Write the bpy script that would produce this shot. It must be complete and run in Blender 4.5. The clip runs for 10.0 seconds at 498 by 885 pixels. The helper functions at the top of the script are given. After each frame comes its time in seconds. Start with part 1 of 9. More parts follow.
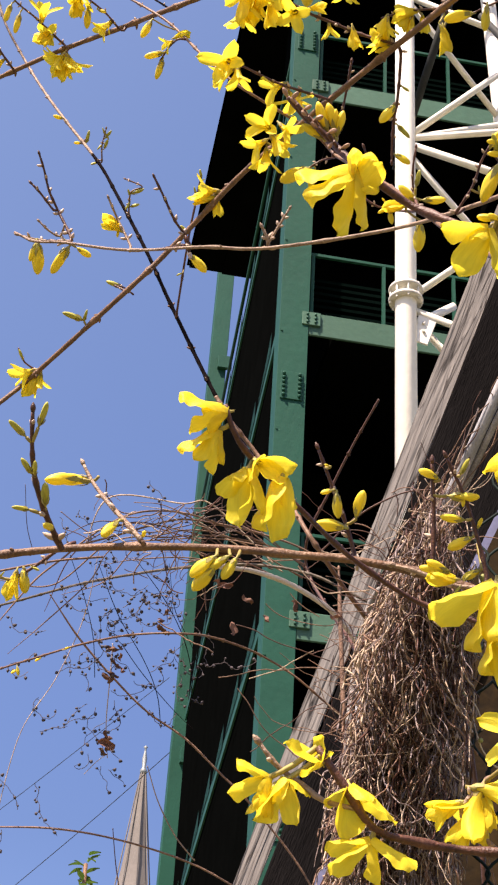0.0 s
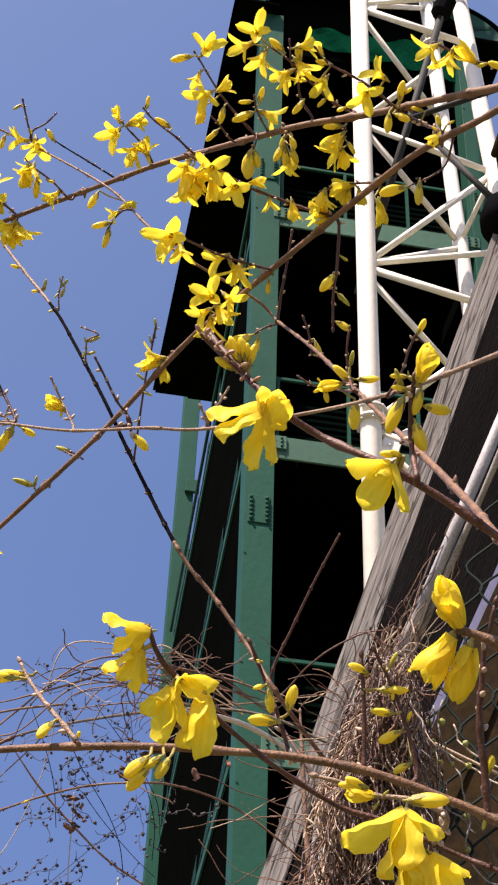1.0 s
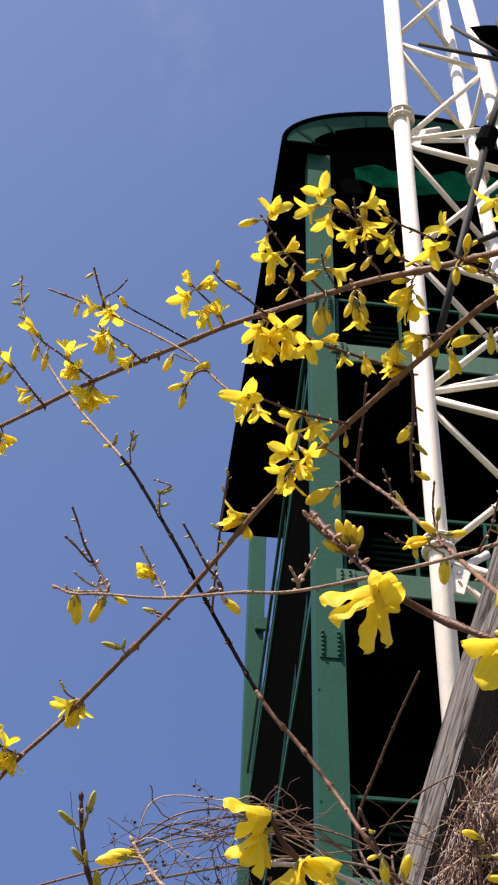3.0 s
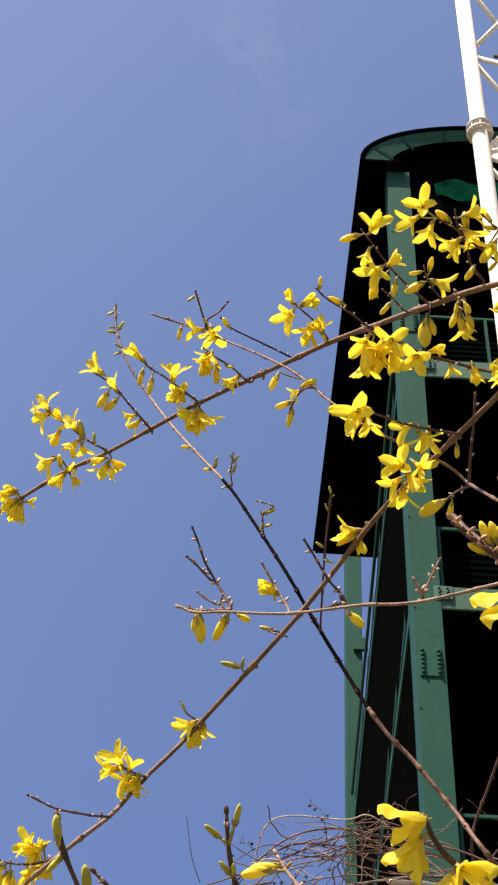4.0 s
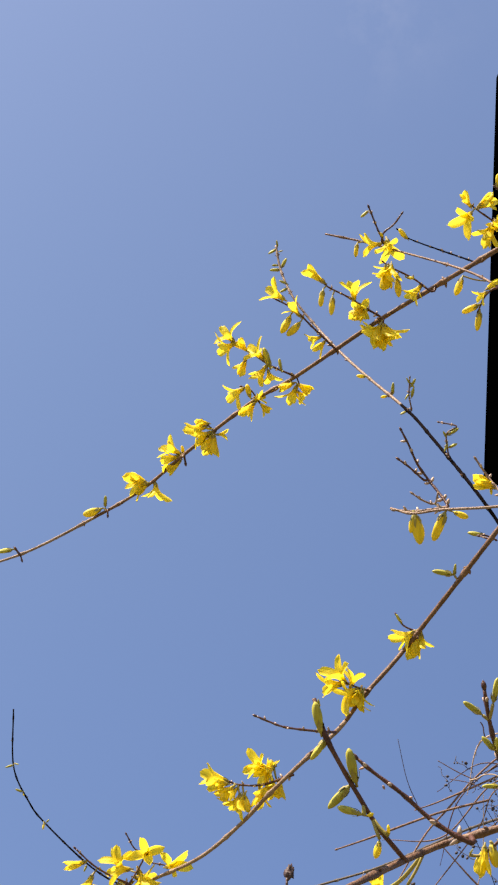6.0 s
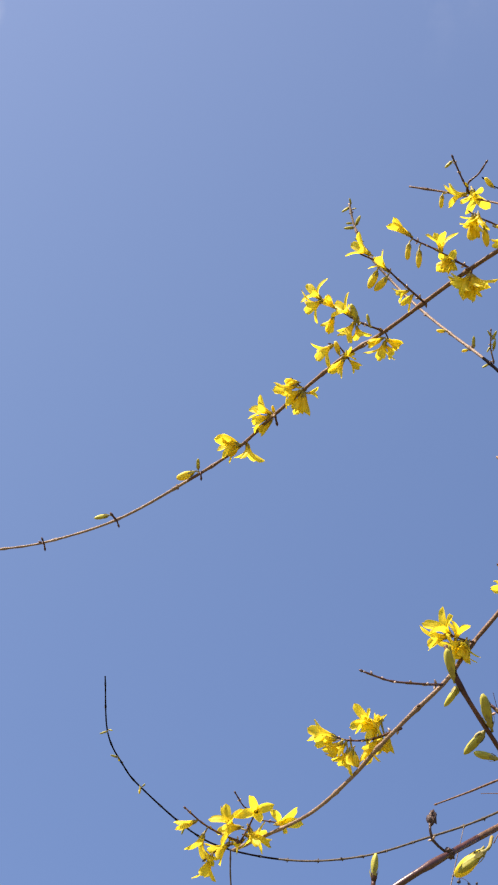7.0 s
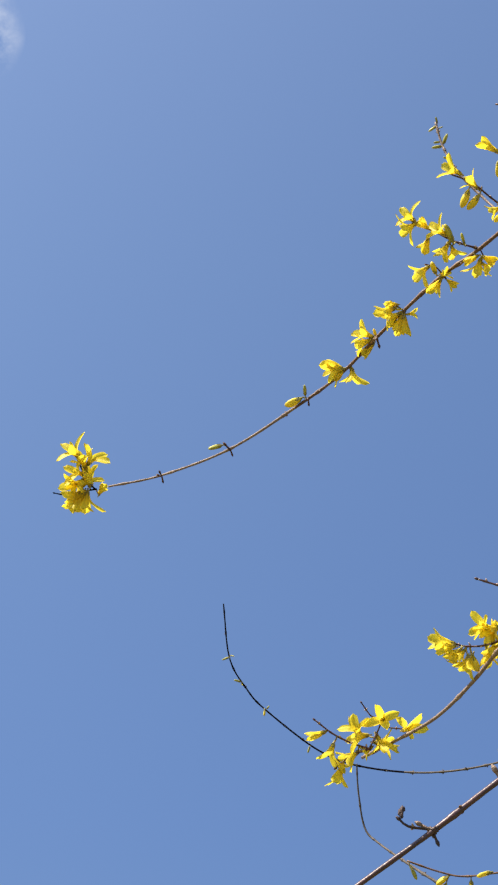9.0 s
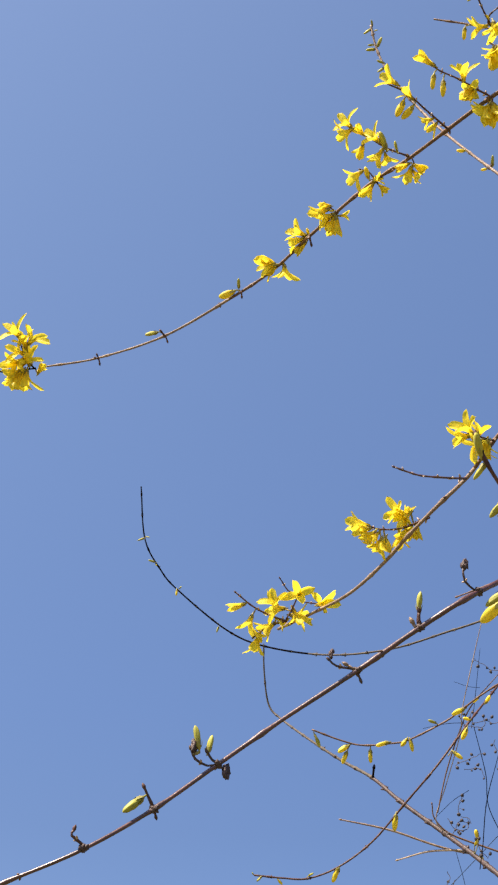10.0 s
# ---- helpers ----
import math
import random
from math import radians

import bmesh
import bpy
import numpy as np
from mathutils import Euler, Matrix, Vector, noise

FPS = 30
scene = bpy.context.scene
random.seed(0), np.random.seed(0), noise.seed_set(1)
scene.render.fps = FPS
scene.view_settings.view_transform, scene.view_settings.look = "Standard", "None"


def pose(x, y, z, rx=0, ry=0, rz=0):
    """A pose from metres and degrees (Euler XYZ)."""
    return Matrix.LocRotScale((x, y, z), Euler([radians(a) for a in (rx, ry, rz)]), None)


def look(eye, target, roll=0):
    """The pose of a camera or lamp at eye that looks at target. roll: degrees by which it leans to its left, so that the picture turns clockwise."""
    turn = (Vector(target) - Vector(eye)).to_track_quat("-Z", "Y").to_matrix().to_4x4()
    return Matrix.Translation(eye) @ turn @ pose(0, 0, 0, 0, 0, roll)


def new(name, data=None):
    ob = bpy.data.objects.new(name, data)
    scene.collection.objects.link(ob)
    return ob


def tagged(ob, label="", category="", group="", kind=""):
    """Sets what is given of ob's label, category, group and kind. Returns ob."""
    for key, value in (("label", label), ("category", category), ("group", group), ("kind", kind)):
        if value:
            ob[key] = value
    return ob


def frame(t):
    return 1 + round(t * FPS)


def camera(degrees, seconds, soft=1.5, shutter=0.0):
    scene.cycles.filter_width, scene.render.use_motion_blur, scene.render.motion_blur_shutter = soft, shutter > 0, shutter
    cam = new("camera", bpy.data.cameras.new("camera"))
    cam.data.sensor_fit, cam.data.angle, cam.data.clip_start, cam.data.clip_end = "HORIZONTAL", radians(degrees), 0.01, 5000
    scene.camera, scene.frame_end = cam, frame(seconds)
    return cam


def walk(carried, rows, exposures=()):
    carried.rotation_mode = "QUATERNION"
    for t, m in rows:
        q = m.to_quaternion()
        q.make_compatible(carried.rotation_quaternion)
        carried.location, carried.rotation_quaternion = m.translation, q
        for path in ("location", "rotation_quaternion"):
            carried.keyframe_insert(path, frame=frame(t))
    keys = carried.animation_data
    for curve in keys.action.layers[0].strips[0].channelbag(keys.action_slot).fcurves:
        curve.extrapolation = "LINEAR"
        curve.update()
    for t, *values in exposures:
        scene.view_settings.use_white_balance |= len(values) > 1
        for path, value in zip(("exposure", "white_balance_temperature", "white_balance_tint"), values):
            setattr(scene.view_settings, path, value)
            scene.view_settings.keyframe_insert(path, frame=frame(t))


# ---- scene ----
# ---- camera and walk ----
cam = camera(17.86, 10.0, soft=2.2)
PATH = [
    (0, (0.0360, 0.0751, 1.6176), (0.1298, 1.7199, 2.7515), 3.69),
    (0.5, (0.0427, 0.0588, 1.6274), (0.1505, 1.6462, 2.8393), 2.63),
    (1, (0.0444, 0.0519, 1.6293), (0.1643, 1.6016, 2.8879), 1.96),
    (1.5, (0.0352, 0.0449, 1.6313), (0.1704, 1.5618, 2.9277), 1.38),
    (2, (0.0317, 0.0404, 1.6319), (0.1469, 1.5277, 2.9641), 1.24),
    (2.2, (0.0338, 0.0413, 1.6315), (0.1208, 1.5206, 2.9746), 1.57),
    (3.3, (0.0335, 0.0389, 1.6326), (0.0312, 1.4717, 3.0280), 1.45),
    (3.5, (0.0298, 0.0386, 1.6301), (-0.0050, 1.4674, 3.0292), 1.90),
    (4, (0.0223, 0.0406, 1.6286), (-0.0624, 1.4636, 3.0313), 2.13),
    (4.5, (0.0180, 0.0440, 1.6263), (-0.1226, 1.4694, 3.0222), 2.50),
    (5, (0.0140, 0.0504, 1.6218), (-0.1940, 1.4820, 3.0029), 2.72),
    (5.5, (0.0105, 0.0527, 1.6192), (-0.2332, 1.4957, 2.9824), 2.24),
    (5.7, (0.0074, 0.0525, 1.6184), (-0.2541, 1.4978, 2.9758), 2.13),
    (6.8, (-0.0097, 0.0554, 1.6136), (-0.3747, 1.5125, 2.9340), 2.45),
    (7, (-0.0125, 0.0529, 1.6141), (-0.3948, 1.5128, 2.9266), 2.21),
    (7.5, (-0.0196, 0.0539, 1.6112), (-0.4627, 1.5108, 2.9077), 2.81),
    (8, (-0.0209, 0.0527, 1.6079), (-0.4978, 1.5133, 2.8882), 2.50),
    (8.5, (-0.0224, 0.0412, 1.6071), (-0.5217, 1.5065, 2.8734), 2.26),
    (9, (-0.0104, 0.0273, 1.5909), (-0.5280, 1.5088, 2.8307), 1.52),
    (9.5, (-0.0192, 0.0041, 1.5640), (-0.4914, 1.5640, 2.7231), 0.86),
    (10, (-0.0097, -0.0239, 1.5510), (-0.4398, 1.5685, 2.6820), 1.64),
]
walk(cam, [(t, look(eye, target, roll)) for t, eye, target, roll in PATH],
     [(0.0, 1.45, 6980, 25), (1.0, 1.18, 6750, 25), (2.0, 1.00, 6460, 25), (3.5, 0.97, 6680, 24), (4.5, 1.25, 7030, 23), (5.5, 1.25, 7110, 17), (7.0, 1.22, 6930, 19), (7.5, 1.15, 6680, 13), (8.0, 1.11, 6530, 12), (9.5, 1.06, 6370, 11), (10.0, 1.20, 6720, 15)])

# ---- sky, sun and exposure ----
SUN_TO = Vector((-0.37, -0.40, 0.84)).normalized()
world = bpy.data.worlds.new("spring_sky")
scene.world = world
world.use_nodes = True
wn = world.node_tree
sky = wn.nodes.new("ShaderNodeTexSky")
sky.sky_type, sky.sun_disc = "NISHITA", False
sky.sun_elevation = math.asin(SUN_TO.z)
sky.sun_rotation = math.atan2(SUN_TO.x, SUN_TO.y)
sky.air_density, sky.dust_density, sky.ozone_density = 1.0, 1.6, 3.0
way = wn.nodes.new("ShaderNodeTexCoord")


def sky_node(kind, **values):
    node = wn.nodes.new(kind)
    for key, value in values.items():
        node.inputs[int(key[1:])].default_value = value
    return node


# the clear sky deepens towards the horizon
split = sky_node("ShaderNodeSeparateXYZ")
wn.links.new(way.outputs["Generated"], split.inputs[0])
depth = sky_node("ShaderNodeMapRange", _1=0.35, _2=0.9, _3=0.80, _4=1.36)
wn.links.new(split.outputs["Z"], depth.inputs[0])
tone = wn.nodes.new("ShaderNodeVectorMath")
tone.operation = "SCALE"
wn.links.new(sky.outputs[0], tone.inputs[0])
wn.links.new(depth.outputs[0], tone.inputs["Scale"])
hue = sky_node("ShaderNodeValToRGB")
stops = hue.color_ramp.elements
stops[0].position, stops[0].color = 0.42, (0.895, 0.972, 1.105, 1)
stops[1].position, stops[1].color = 0.92, (1.05, 1.0, 0.95, 1)
middle = stops.new(0.70)
middle.color = (0.98, 1.0, 1.01, 1)
wn.links.new(split.outputs["Z"], hue.inputs[0])
tinted = wn.nodes.new("ShaderNodeVectorMath")
tinted.operation = "MULTIPLY"
wn.links.new(tone.outputs[0], tinted.inputs[0])
wn.links.new(hue.outputs[0], tinted.inputs[1])
# and deepens away from the sun's side
side = sky_node("ShaderNodeMapRange", _1=-0.40, _2=0.02, _3=0.0, _4=1.0)
wn.links.new(split.outputs["X"], side.inputs[0])
away = sky_node("ShaderNodeValToRGB")
away.color_ramp.elements[0].color, away.color_ramp.elements[1].color = (1, 1, 1, 1), (0.845, 0.885, 0.94, 1)
wn.links.new(side.outputs[0], away.inputs[0])
turned_away = wn.nodes.new("ShaderNodeVectorMath")
turned_away.operation = "MULTIPLY"
wn.links.new(tinted.outputs[0], turned_away.inputs[0])
wn.links.new(away.outputs[0], turned_away.inputs[1])
# a few thin wisps of high cloud
grain = sky_node("ShaderNodeTexNoise", _2=16.0, _3=6.0, _4=0.62)
wn.links.new(way.outputs["Generated"], grain.inputs["Vector"])
last = turned_away.outputs[0]
for at, wide, thick in (((-0.3625, 0.5070, 0.7820), 0.034, 2.4), ((-0.3110, 0.4880, 0.8155), 0.022, 1.3), ((-0.0349, 0.5311, 0.8466), 0.075, 0.06), ((-0.0473, 0.5306, 0.8463), 0.06, 0.04), ((0.1798, 0.5607, 0.8082), 0.08, 0.14)):
    gap = wn.nodes.new("ShaderNodeVectorMath")
    gap.operation = "DISTANCE"
    wn.links.new(way.outputs["Generated"], gap.inputs[0])
    gap.inputs[1].default_value = at
    near = sky_node("ShaderNodeMapRange", _1=wide, _2=0.0, _3=0.0, _4=1.0)
    wn.links.new(gap.outputs["Value"], near.inputs[0])
    fluff = sky_node("ShaderNodeMapRange", _1=0.46, _2=0.70, _3=0.0, _4=thick)
    wn.links.new(grain.outputs["Fac"], fluff.inputs[0])
    amount = wn.nodes.new("ShaderNodeMath")
    amount.operation = "MULTIPLY"
    wn.links.new(near.outputs[0], amount.inputs[0])
    wn.links.new(fluff.outputs[0], amount.inputs[1])
    blend = wn.nodes.new("ShaderNodeMix")
    blend.data_type = "RGBA"
    wn.links.new(amount.outputs[0], blend.inputs[0])
    wn.links.new(last, blend.inputs[6])
    blend.inputs[7].default_value = (5.0, 5.2, 5.6, 1)
    last = blend.outputs[2]
wn.links.new(last, wn.nodes["Background"].inputs[0])
wn.nodes["Background"].inputs[1].default_value = 0.081
sun_data = bpy.data.lights.new("sun", "SUN")
sun_data.energy, sun_data.angle, sun_data.color = 4.5, radians(0.53), (1.0, 0.905, 0.75)
sun = new("sun", sun_data)
sun.matrix_world = look(SUN_TO * 50, (0, 0, 0))


# ---- materials ----
def material(name, base, rough=0.6, metal=0.0, dark=0.6, scale=40.0, fine=0.5, bump=0.2, stretch=(1, 1, 1), through_light=0.0, second=None, spec=0.5, vary=0.12, matt=False, relief=None):
    """A surface with grain and stains at two scales in the object's own space."""
    m = bpy.data.materials.new(name)
    m.use_nodes = True
    nt = m.node_tree
    n, l = nt.nodes, nt.links
    bsdf = n["Principled BSDF"]
    bsdf.inputs["Roughness"].default_value = rough
    bsdf.inputs["Metallic"].default_value = metal
    bsdf.inputs["Specular IOR Level"].default_value = spec
    co = n.new("ShaderNodeTexCoord")
    mp = n.new("ShaderNodeMapping")
    mp.inputs["Scale"].default_value = stretch
    l.new(co.outputs["Object"], mp.inputs["Vector"])
    big = n.new("ShaderNodeTexNoise")
    big.inputs["Scale"].default_value, big.inputs["Detail"].default_value = scale, 4
    small = n.new("ShaderNodeTexNoise")
    small.inputs["Scale"].default_value, small.inputs["Detail"].default_value = scale * 9, 6
    l.new(mp.outputs[0], big.inputs["Vector"])
    l.new(mp.outputs[0], small.inputs["Vector"])
    both = n.new("ShaderNodeMix")
    both.data_type = "FLOAT"
    both.inputs[0].default_value = fine
    l.new(big.outputs["Fac"], both.inputs[2])
    l.new(small.outputs["Fac"], both.inputs[3])
    ramp = n.new("ShaderNodeValToRGB")
    ramp.color_ramp.elements[0].position, ramp.color_ramp.elements[1].position = 0.32, 0.68
    low = second or tuple(c * dark for c in base)
    ramp.color_ramp.elements[0].color = (*low, 1)
    ramp.color_ramp.elements[1].color = (*base, 1)
    l.new(both.outputs[0], ramp.inputs[0])
    info = n.new("ShaderNodeObjectInfo")
    span = n.new("ShaderNodeMapRange")
    span.inputs[3].default_value, span.inputs[4].default_value = 1 - vary, 1 + vary
    l.new(info.outputs["Random"], span.inputs[0])
    hsv = n.new("ShaderNodeHueSaturation")
    l.new(span.outputs[0], hsv.inputs["Value"])
    l.new(ramp.outputs[0], hsv.inputs["Color"])
    l.new(hsv.outputs[0], bsdf.inputs["Base Color"])
    if bump:
        bp = n.new("ShaderNodeBump")
        bp.inputs["Strength"].default_value = bump
        bp.inputs["Distance"].default_value = relief or 0.3 / scale
        l.new(both.outputs[0], bp.inputs["Height"])
        l.new(bp.outputs[0], bsdf.inputs["Normal"])
    if matt:
        flat = n.new("ShaderNodeBsdfDiffuse")
        l.new(hsv.outputs[0], flat.inputs["Color"])
        if bump:
            l.new(bp.outputs[0], flat.inputs["Normal"])
        l.new(flat.outputs[0], n["Material Output"].inputs["Surface"])
    if through_light:
        tr = n.new("ShaderNodeBsdfTranslucent")
        l.new(hsv.outputs[0], tr.inputs["Color"])
        mx = n.new("ShaderNodeMixShader")
        mx.inputs[0].default_value = through_light
        l.new(bsdf.outputs[0], mx.inputs[1])
        l.new(tr.outputs[0], mx.inputs[2])
        l.new(mx.outputs[0], n["Material Output"].inputs["Surface"])
    return m


PETAL = material("yellow_petal", (0.97, 0.81, 0.055), 0.45, dark=0.8, scale=2.6, fine=0.2, bump=0.4, relief=0.0012, stretch=(1, 4.5, 0.5), through_light=0.54, spec=0.25, vary=0.06)
BUDY = material("yellow_bud", (0.92, 0.75, 0.038), 0.5, scale=3, fine=0.2, bump=0.1, relief=0.0006, stretch=(2, 2, 0.6), through_light=0.36, second=(0.76, 0.64, 0.045), vary=0.08)
GREENBUD = material("green_bud", (0.60, 0.55, 0.055), 0.55, scale=3, fine=0.2, bump=0.1, relief=0.0006, stretch=(2, 2, 0.7), second=(0.30, 0.30, 0.05), through_light=0.15)
BUD_SCALE = material("bud_scale", (0.36, 0.35, 0.06), 0.6, scale=5, bump=0.3, relief=0.0004, second=(0.18, 0.13, 0.04))
BEAD = material("pale_scale_bud", (0.54, 0.42, 0.32), 0.5, scale=300, bump=0.2, second=(0.28, 0.19, 0.13))
BUD_BROWN = material("brown_bud_scale", (0.42, 0.25, 0.15), 0.5, scale=5, bump=0.3, relief=0.0004, second=(0.20, 0.10, 0.06))
CALYX = material("calyx", (0.36, 0.33, 0.06), 0.6, scale=6, bump=0.3, relief=0.0004, second=(0.20, 0.13, 0.04))
BARK = material("tan_bark", (0.235, 0.132, 0.072), 0.5, scale=140, fine=0.45, bump=0.5, relief=0.002, second=(0.065, 0.033, 0.02), vary=0.06, spec=0.3)
BARK_LIGHT = material("pale_bark", (0.38, 0.28, 0.195), 0.5, scale=150, fine=0.45, bump=0.6, relief=0.0024, second=(0.13, 0.073, 0.047), vary=0.05, spec=0.3)
BARK_GREY = material("grey_bark", (0.14, 0.112, 0.078), 0.6, scale=120, fine=0.45, bump=0.6, relief=0.003, second=(0.038, 0.029, 0.022), vary=0.06, spec=0.3)
BARK_DARK = material("dark_bark", (0.013, 0.010, 0.010), 0.6, scale=90, bump=0.5, second=(0.009, 0.007, 0.008), matt=True)
HUSK = material("dried_husk", (0.10, 0.058, 0.046), 0.5, scale=300, bump=0.6, relief=0.001, second=(0.018, 0.011, 0.010), spec=0.4)
BARK_WINE = material("dark_wine_bark", (0.100, 0.036, 0.024), 0.36, scale=120, fine=0.35, bump=0.22, relief=0.0012, second=(0.030, 0.011, 0.009), spec=0.75)
BARK_RED = material("red_brown_bark", (0.125, 0.054, 0.034), 0.45, scale=170, fine=0.45, bump=0.45, relief=0.0016, second=(0.032, 0.013, 0.009), spec=0.3)
DRYVINE = material("dry_vine", (0.27, 0.155, 0.095), 0.75, scale=60, bump=0.4, second=(0.085, 0.045, 0.03))
DRYPALE = material("pale_dry_vine", (0.52, 0.41, 0.29), 0.75, scale=60, bump=0.4, second=(0.25, 0.17, 0.12))
GREYVINE = material("grey_dry_vine", (0.30, 0.235, 0.215), 0.75, scale=60, bump=0.4, second=(0.10, 0.072, 0.066))
PALESTEM = material("bleached_stem", (0.62, 0.55, 0.44), 0.7, scale=60, bump=0.3, relief=0.0012, second=(0.36, 0.29, 0.21))
GREYWOOD = material("grey_dry_wood", (0.34, 0.32, 0.30), 0.8, scale=60, bump=0.4, relief=0.002, second=(0.09, 0.08, 0.07))
SEED = material("dark_seed", (0.06, 0.045, 0.05), 0.7, scale=200, bump=0.3)
DEADLEAF = material("dead_leaf", (0.17, 0.08, 0.045), 0.75, scale=120, bump=0.5, second=(0.12, 0.05, 0.035), through_light=0.15)
GREEN = material("green_steel_paint", (0.0095, 0.070, 0.047), 0.55, scale=1.3, bump=0.06, fine=0.35, dark=0.78, vary=0.05, spec=0.16)
# near-black copy of the green, with the shade of the bays put in
GREEN_SHADED = material("shaded_green_paint", (0.002, 0.0055, 0.0045), 0.8, scale=1.5, bump=0.05, matt=True)
BEAM = material("pale_green_paint", (0.050, 0.122, 0.084), 0.5, scale=1.3, bump=0.06, dark=0.8, spec=0.25)
# near-black of the side cladding; inside the tower, shade put into the colour
BLACK = material("black_cladding_and_shade", (0.0024, 0.0028, 0.0027), 0.8, scale=2, bump=0.05, matt=True)
WHITE = material("white_steel_paint", (0.80, 0.77, 0.67), 0.45, scale=1.6, bump=0.05, dark=0.86, vary=0.05)
NODE_WHITE = material("weathered_white_paint", (0.62, 0.60, 0.53), 0.5, scale=6, bump=0.2, dark=0.7)
GALV = material("weathered_grey_rail", (0.40, 0.40, 0.41), 0.6, scale=60, bump=0.4, relief=0.002, stretch=(1, 1, 0.2), second=(0.22, 0.22, 0.225), spec=0.4)
DARKSTEEL = material("dark_steel", (0.030, 0.034, 0.032), 0.7, scale=4, bump=0.08, spec=0.2)
SOOT = material("matt_black_iron", (0.008, 0.008, 0.009), 0.9, scale=8, bump=0.2, matt=True)
NET = material("green_net", (0.001, 0.062, 0.033), 0.95, scale=3, bump=0.4, relief=0.03, through_light=0.2, dark=0.35, spec=0.0)
TEAL = material("teal_sheet", (0.02, 0.30, 0.24), 0.5, scale=2, bump=0.05)
TIMBER = material("weathered_timber", (0.25, 0.235, 0.217), 0.85, scale=1.2, bump=0.9, stretch=(7, 7, 0.45), second=(0.15, 0.139, 0.128), fine=0.5, relief=0.012, spec=0.2)


def add_cracks(m, scale, stretch, width, dark):
    """Long wandering dark splits along the grain."""
    n, l = m.node_tree.nodes, m.node_tree.links
    bsdf = n["Principled BSDF"]
    before = bsdf.inputs["Base Color"].links[0].from_socket
    co, mp, tex = n.new("ShaderNodeTexCoord"), n.new("ShaderNodeMapping"), n.new("ShaderNodeTexNoise")
    mp.inputs["Scale"].default_value = stretch
    tex.inputs["Scale"].default_value, tex.inputs["Detail"].default_value, tex.inputs["Distortion"].default_value = scale, 3, 0.9
    l.new(co.outputs["Object"], mp.inputs["Vector"])
    l.new(mp.outputs[0], tex.inputs["Vector"])
    off, line = n.new("ShaderNodeMath"), n.new("ShaderNodeMath")
    off.operation, line.operation = "SUBTRACT", "ABSOLUTE"
    off.inputs[1].default_value = 0.5
    l.new(tex.outputs["Fac"], off.inputs[0])
    l.new(off.outputs[0], line.inputs[0])
    edge_of = n.new("ShaderNodeMapRange")
    edge_of.inputs[1].default_value, edge_of.inputs[2].default_value = 0.0, width
    edge_of.inputs[3].default_value, edge_of.inputs[4].default_value = 1.0, 0.0
    l.new(line.outputs[0], edge_of.inputs[0])
    mix = n.new("ShaderNodeMix")
    mix.data_type = "RGBA"
    mix.inputs[7].default_value = (*dark, 1)
    l.new(edge_of.outputs[0], mix.inputs[0])
    l.new(before, mix.inputs[6])
    l.new(mix.outputs[2], bsdf.inputs["Base Color"])


def add_lenticels(m, scale, pale, reach):
    """Small pale raised spots on bark."""
    n, l = m.node_tree.nodes, m.node_tree.links
    bsdf = n["Principled BSDF"]
    before = bsdf.inputs["Base Color"].links[0].from_socket
    co, tex, spot, mix = n.new("ShaderNodeTexCoord"), n.new("ShaderNodeTexVoronoi"), n.new("ShaderNodeMapRange"), n.new("ShaderNodeMix")
    tex.inputs["Scale"].default_value = scale
    l.new(co.outputs["Object"], tex.inputs["Vector"])
    spot.inputs[1].default_value, spot.inputs[2].default_value = reach, reach * 0.5
    spot.inputs[3].default_value, spot.inputs[4].default_value = 0.0, 0.3
    l.new(tex.outputs["Distance"], spot.inputs[0])
    mix.data_type = "RGBA"
    mix.inputs[7].default_value = (*pale, 1)
    l.new(spot.outputs[0], mix.inputs[0])
    l.new(before, mix.inputs[6])
    l.new(mix.outputs[2], bsdf.inputs["Base Color"])


add_lenticels(BARK, 420, (0.36, 0.23, 0.14), 0.24)
add_lenticels(BARK_LIGHT, 420, (0.54, 0.40, 0.26), 0.22)
add_lenticels(BARK_RED, 600, (0.28, 0.15, 0.09), 0.22)
add_cracks(TIMBER, 1.3, (6, 6, 0.34), 0.030, (0.018, 0.016, 0.015))
add_cracks(TIMBER, 2.1, (9, 9, 0.30), 0.022, (0.035, 0.030, 0.028))
# near-black that stands for shade on the right side of the timber post
POST_SHADE = material("tarred_board", (0.012, 0.011, 0.011), 0.75, scale=2.5, bump=0.4, stretch=(5, 5, 0.5), matt=True)
WIRE = material("green_coated_wire", (0.006, 0.016, 0.012), 0.7, scale=80, bump=0.05, spec=0.15)
STONE = material("pale_spire_slate", (0.165, 0.152, 0.138), 0.8, scale=0.6, bump=0.2, relief=0.05, dark=0.75)
LEAD = material("lead_finial", (0.30, 0.34, 0.34), 0.5, metal=0.3, scale=1, bump=0.1)
# ochre darkened: the shade on the hut boards is put into the colour
OCHRE = material("ochre_board", (0.034, 0.020, 0.006), 0.85, scale=3, bump=0.1, second=(0.006, 0.005, 0.004), spec=0.08)
VERGE = material("blue_grey_board", (0.12, 0.13, 0.23), 0.7, scale=3, bump=0.05)
SOIL = material("spring_ground", (0.12, 0.13, 0.05), 0.95, scale=0.8, bump=0.4, relief=0.02, second=(0.09, 0.06, 0.04))
YOUNGBUD = material("pale_green_bud", (0.34, 0.36, 0.10), 0.6, scale=200, bump=0.1, second=(0.16, 0.17, 0.05))
LEAF = material("young_leaf", (0.10, 0.20, 0.03), 0.5, scale=100, bump=0.2, through_light=0.25)


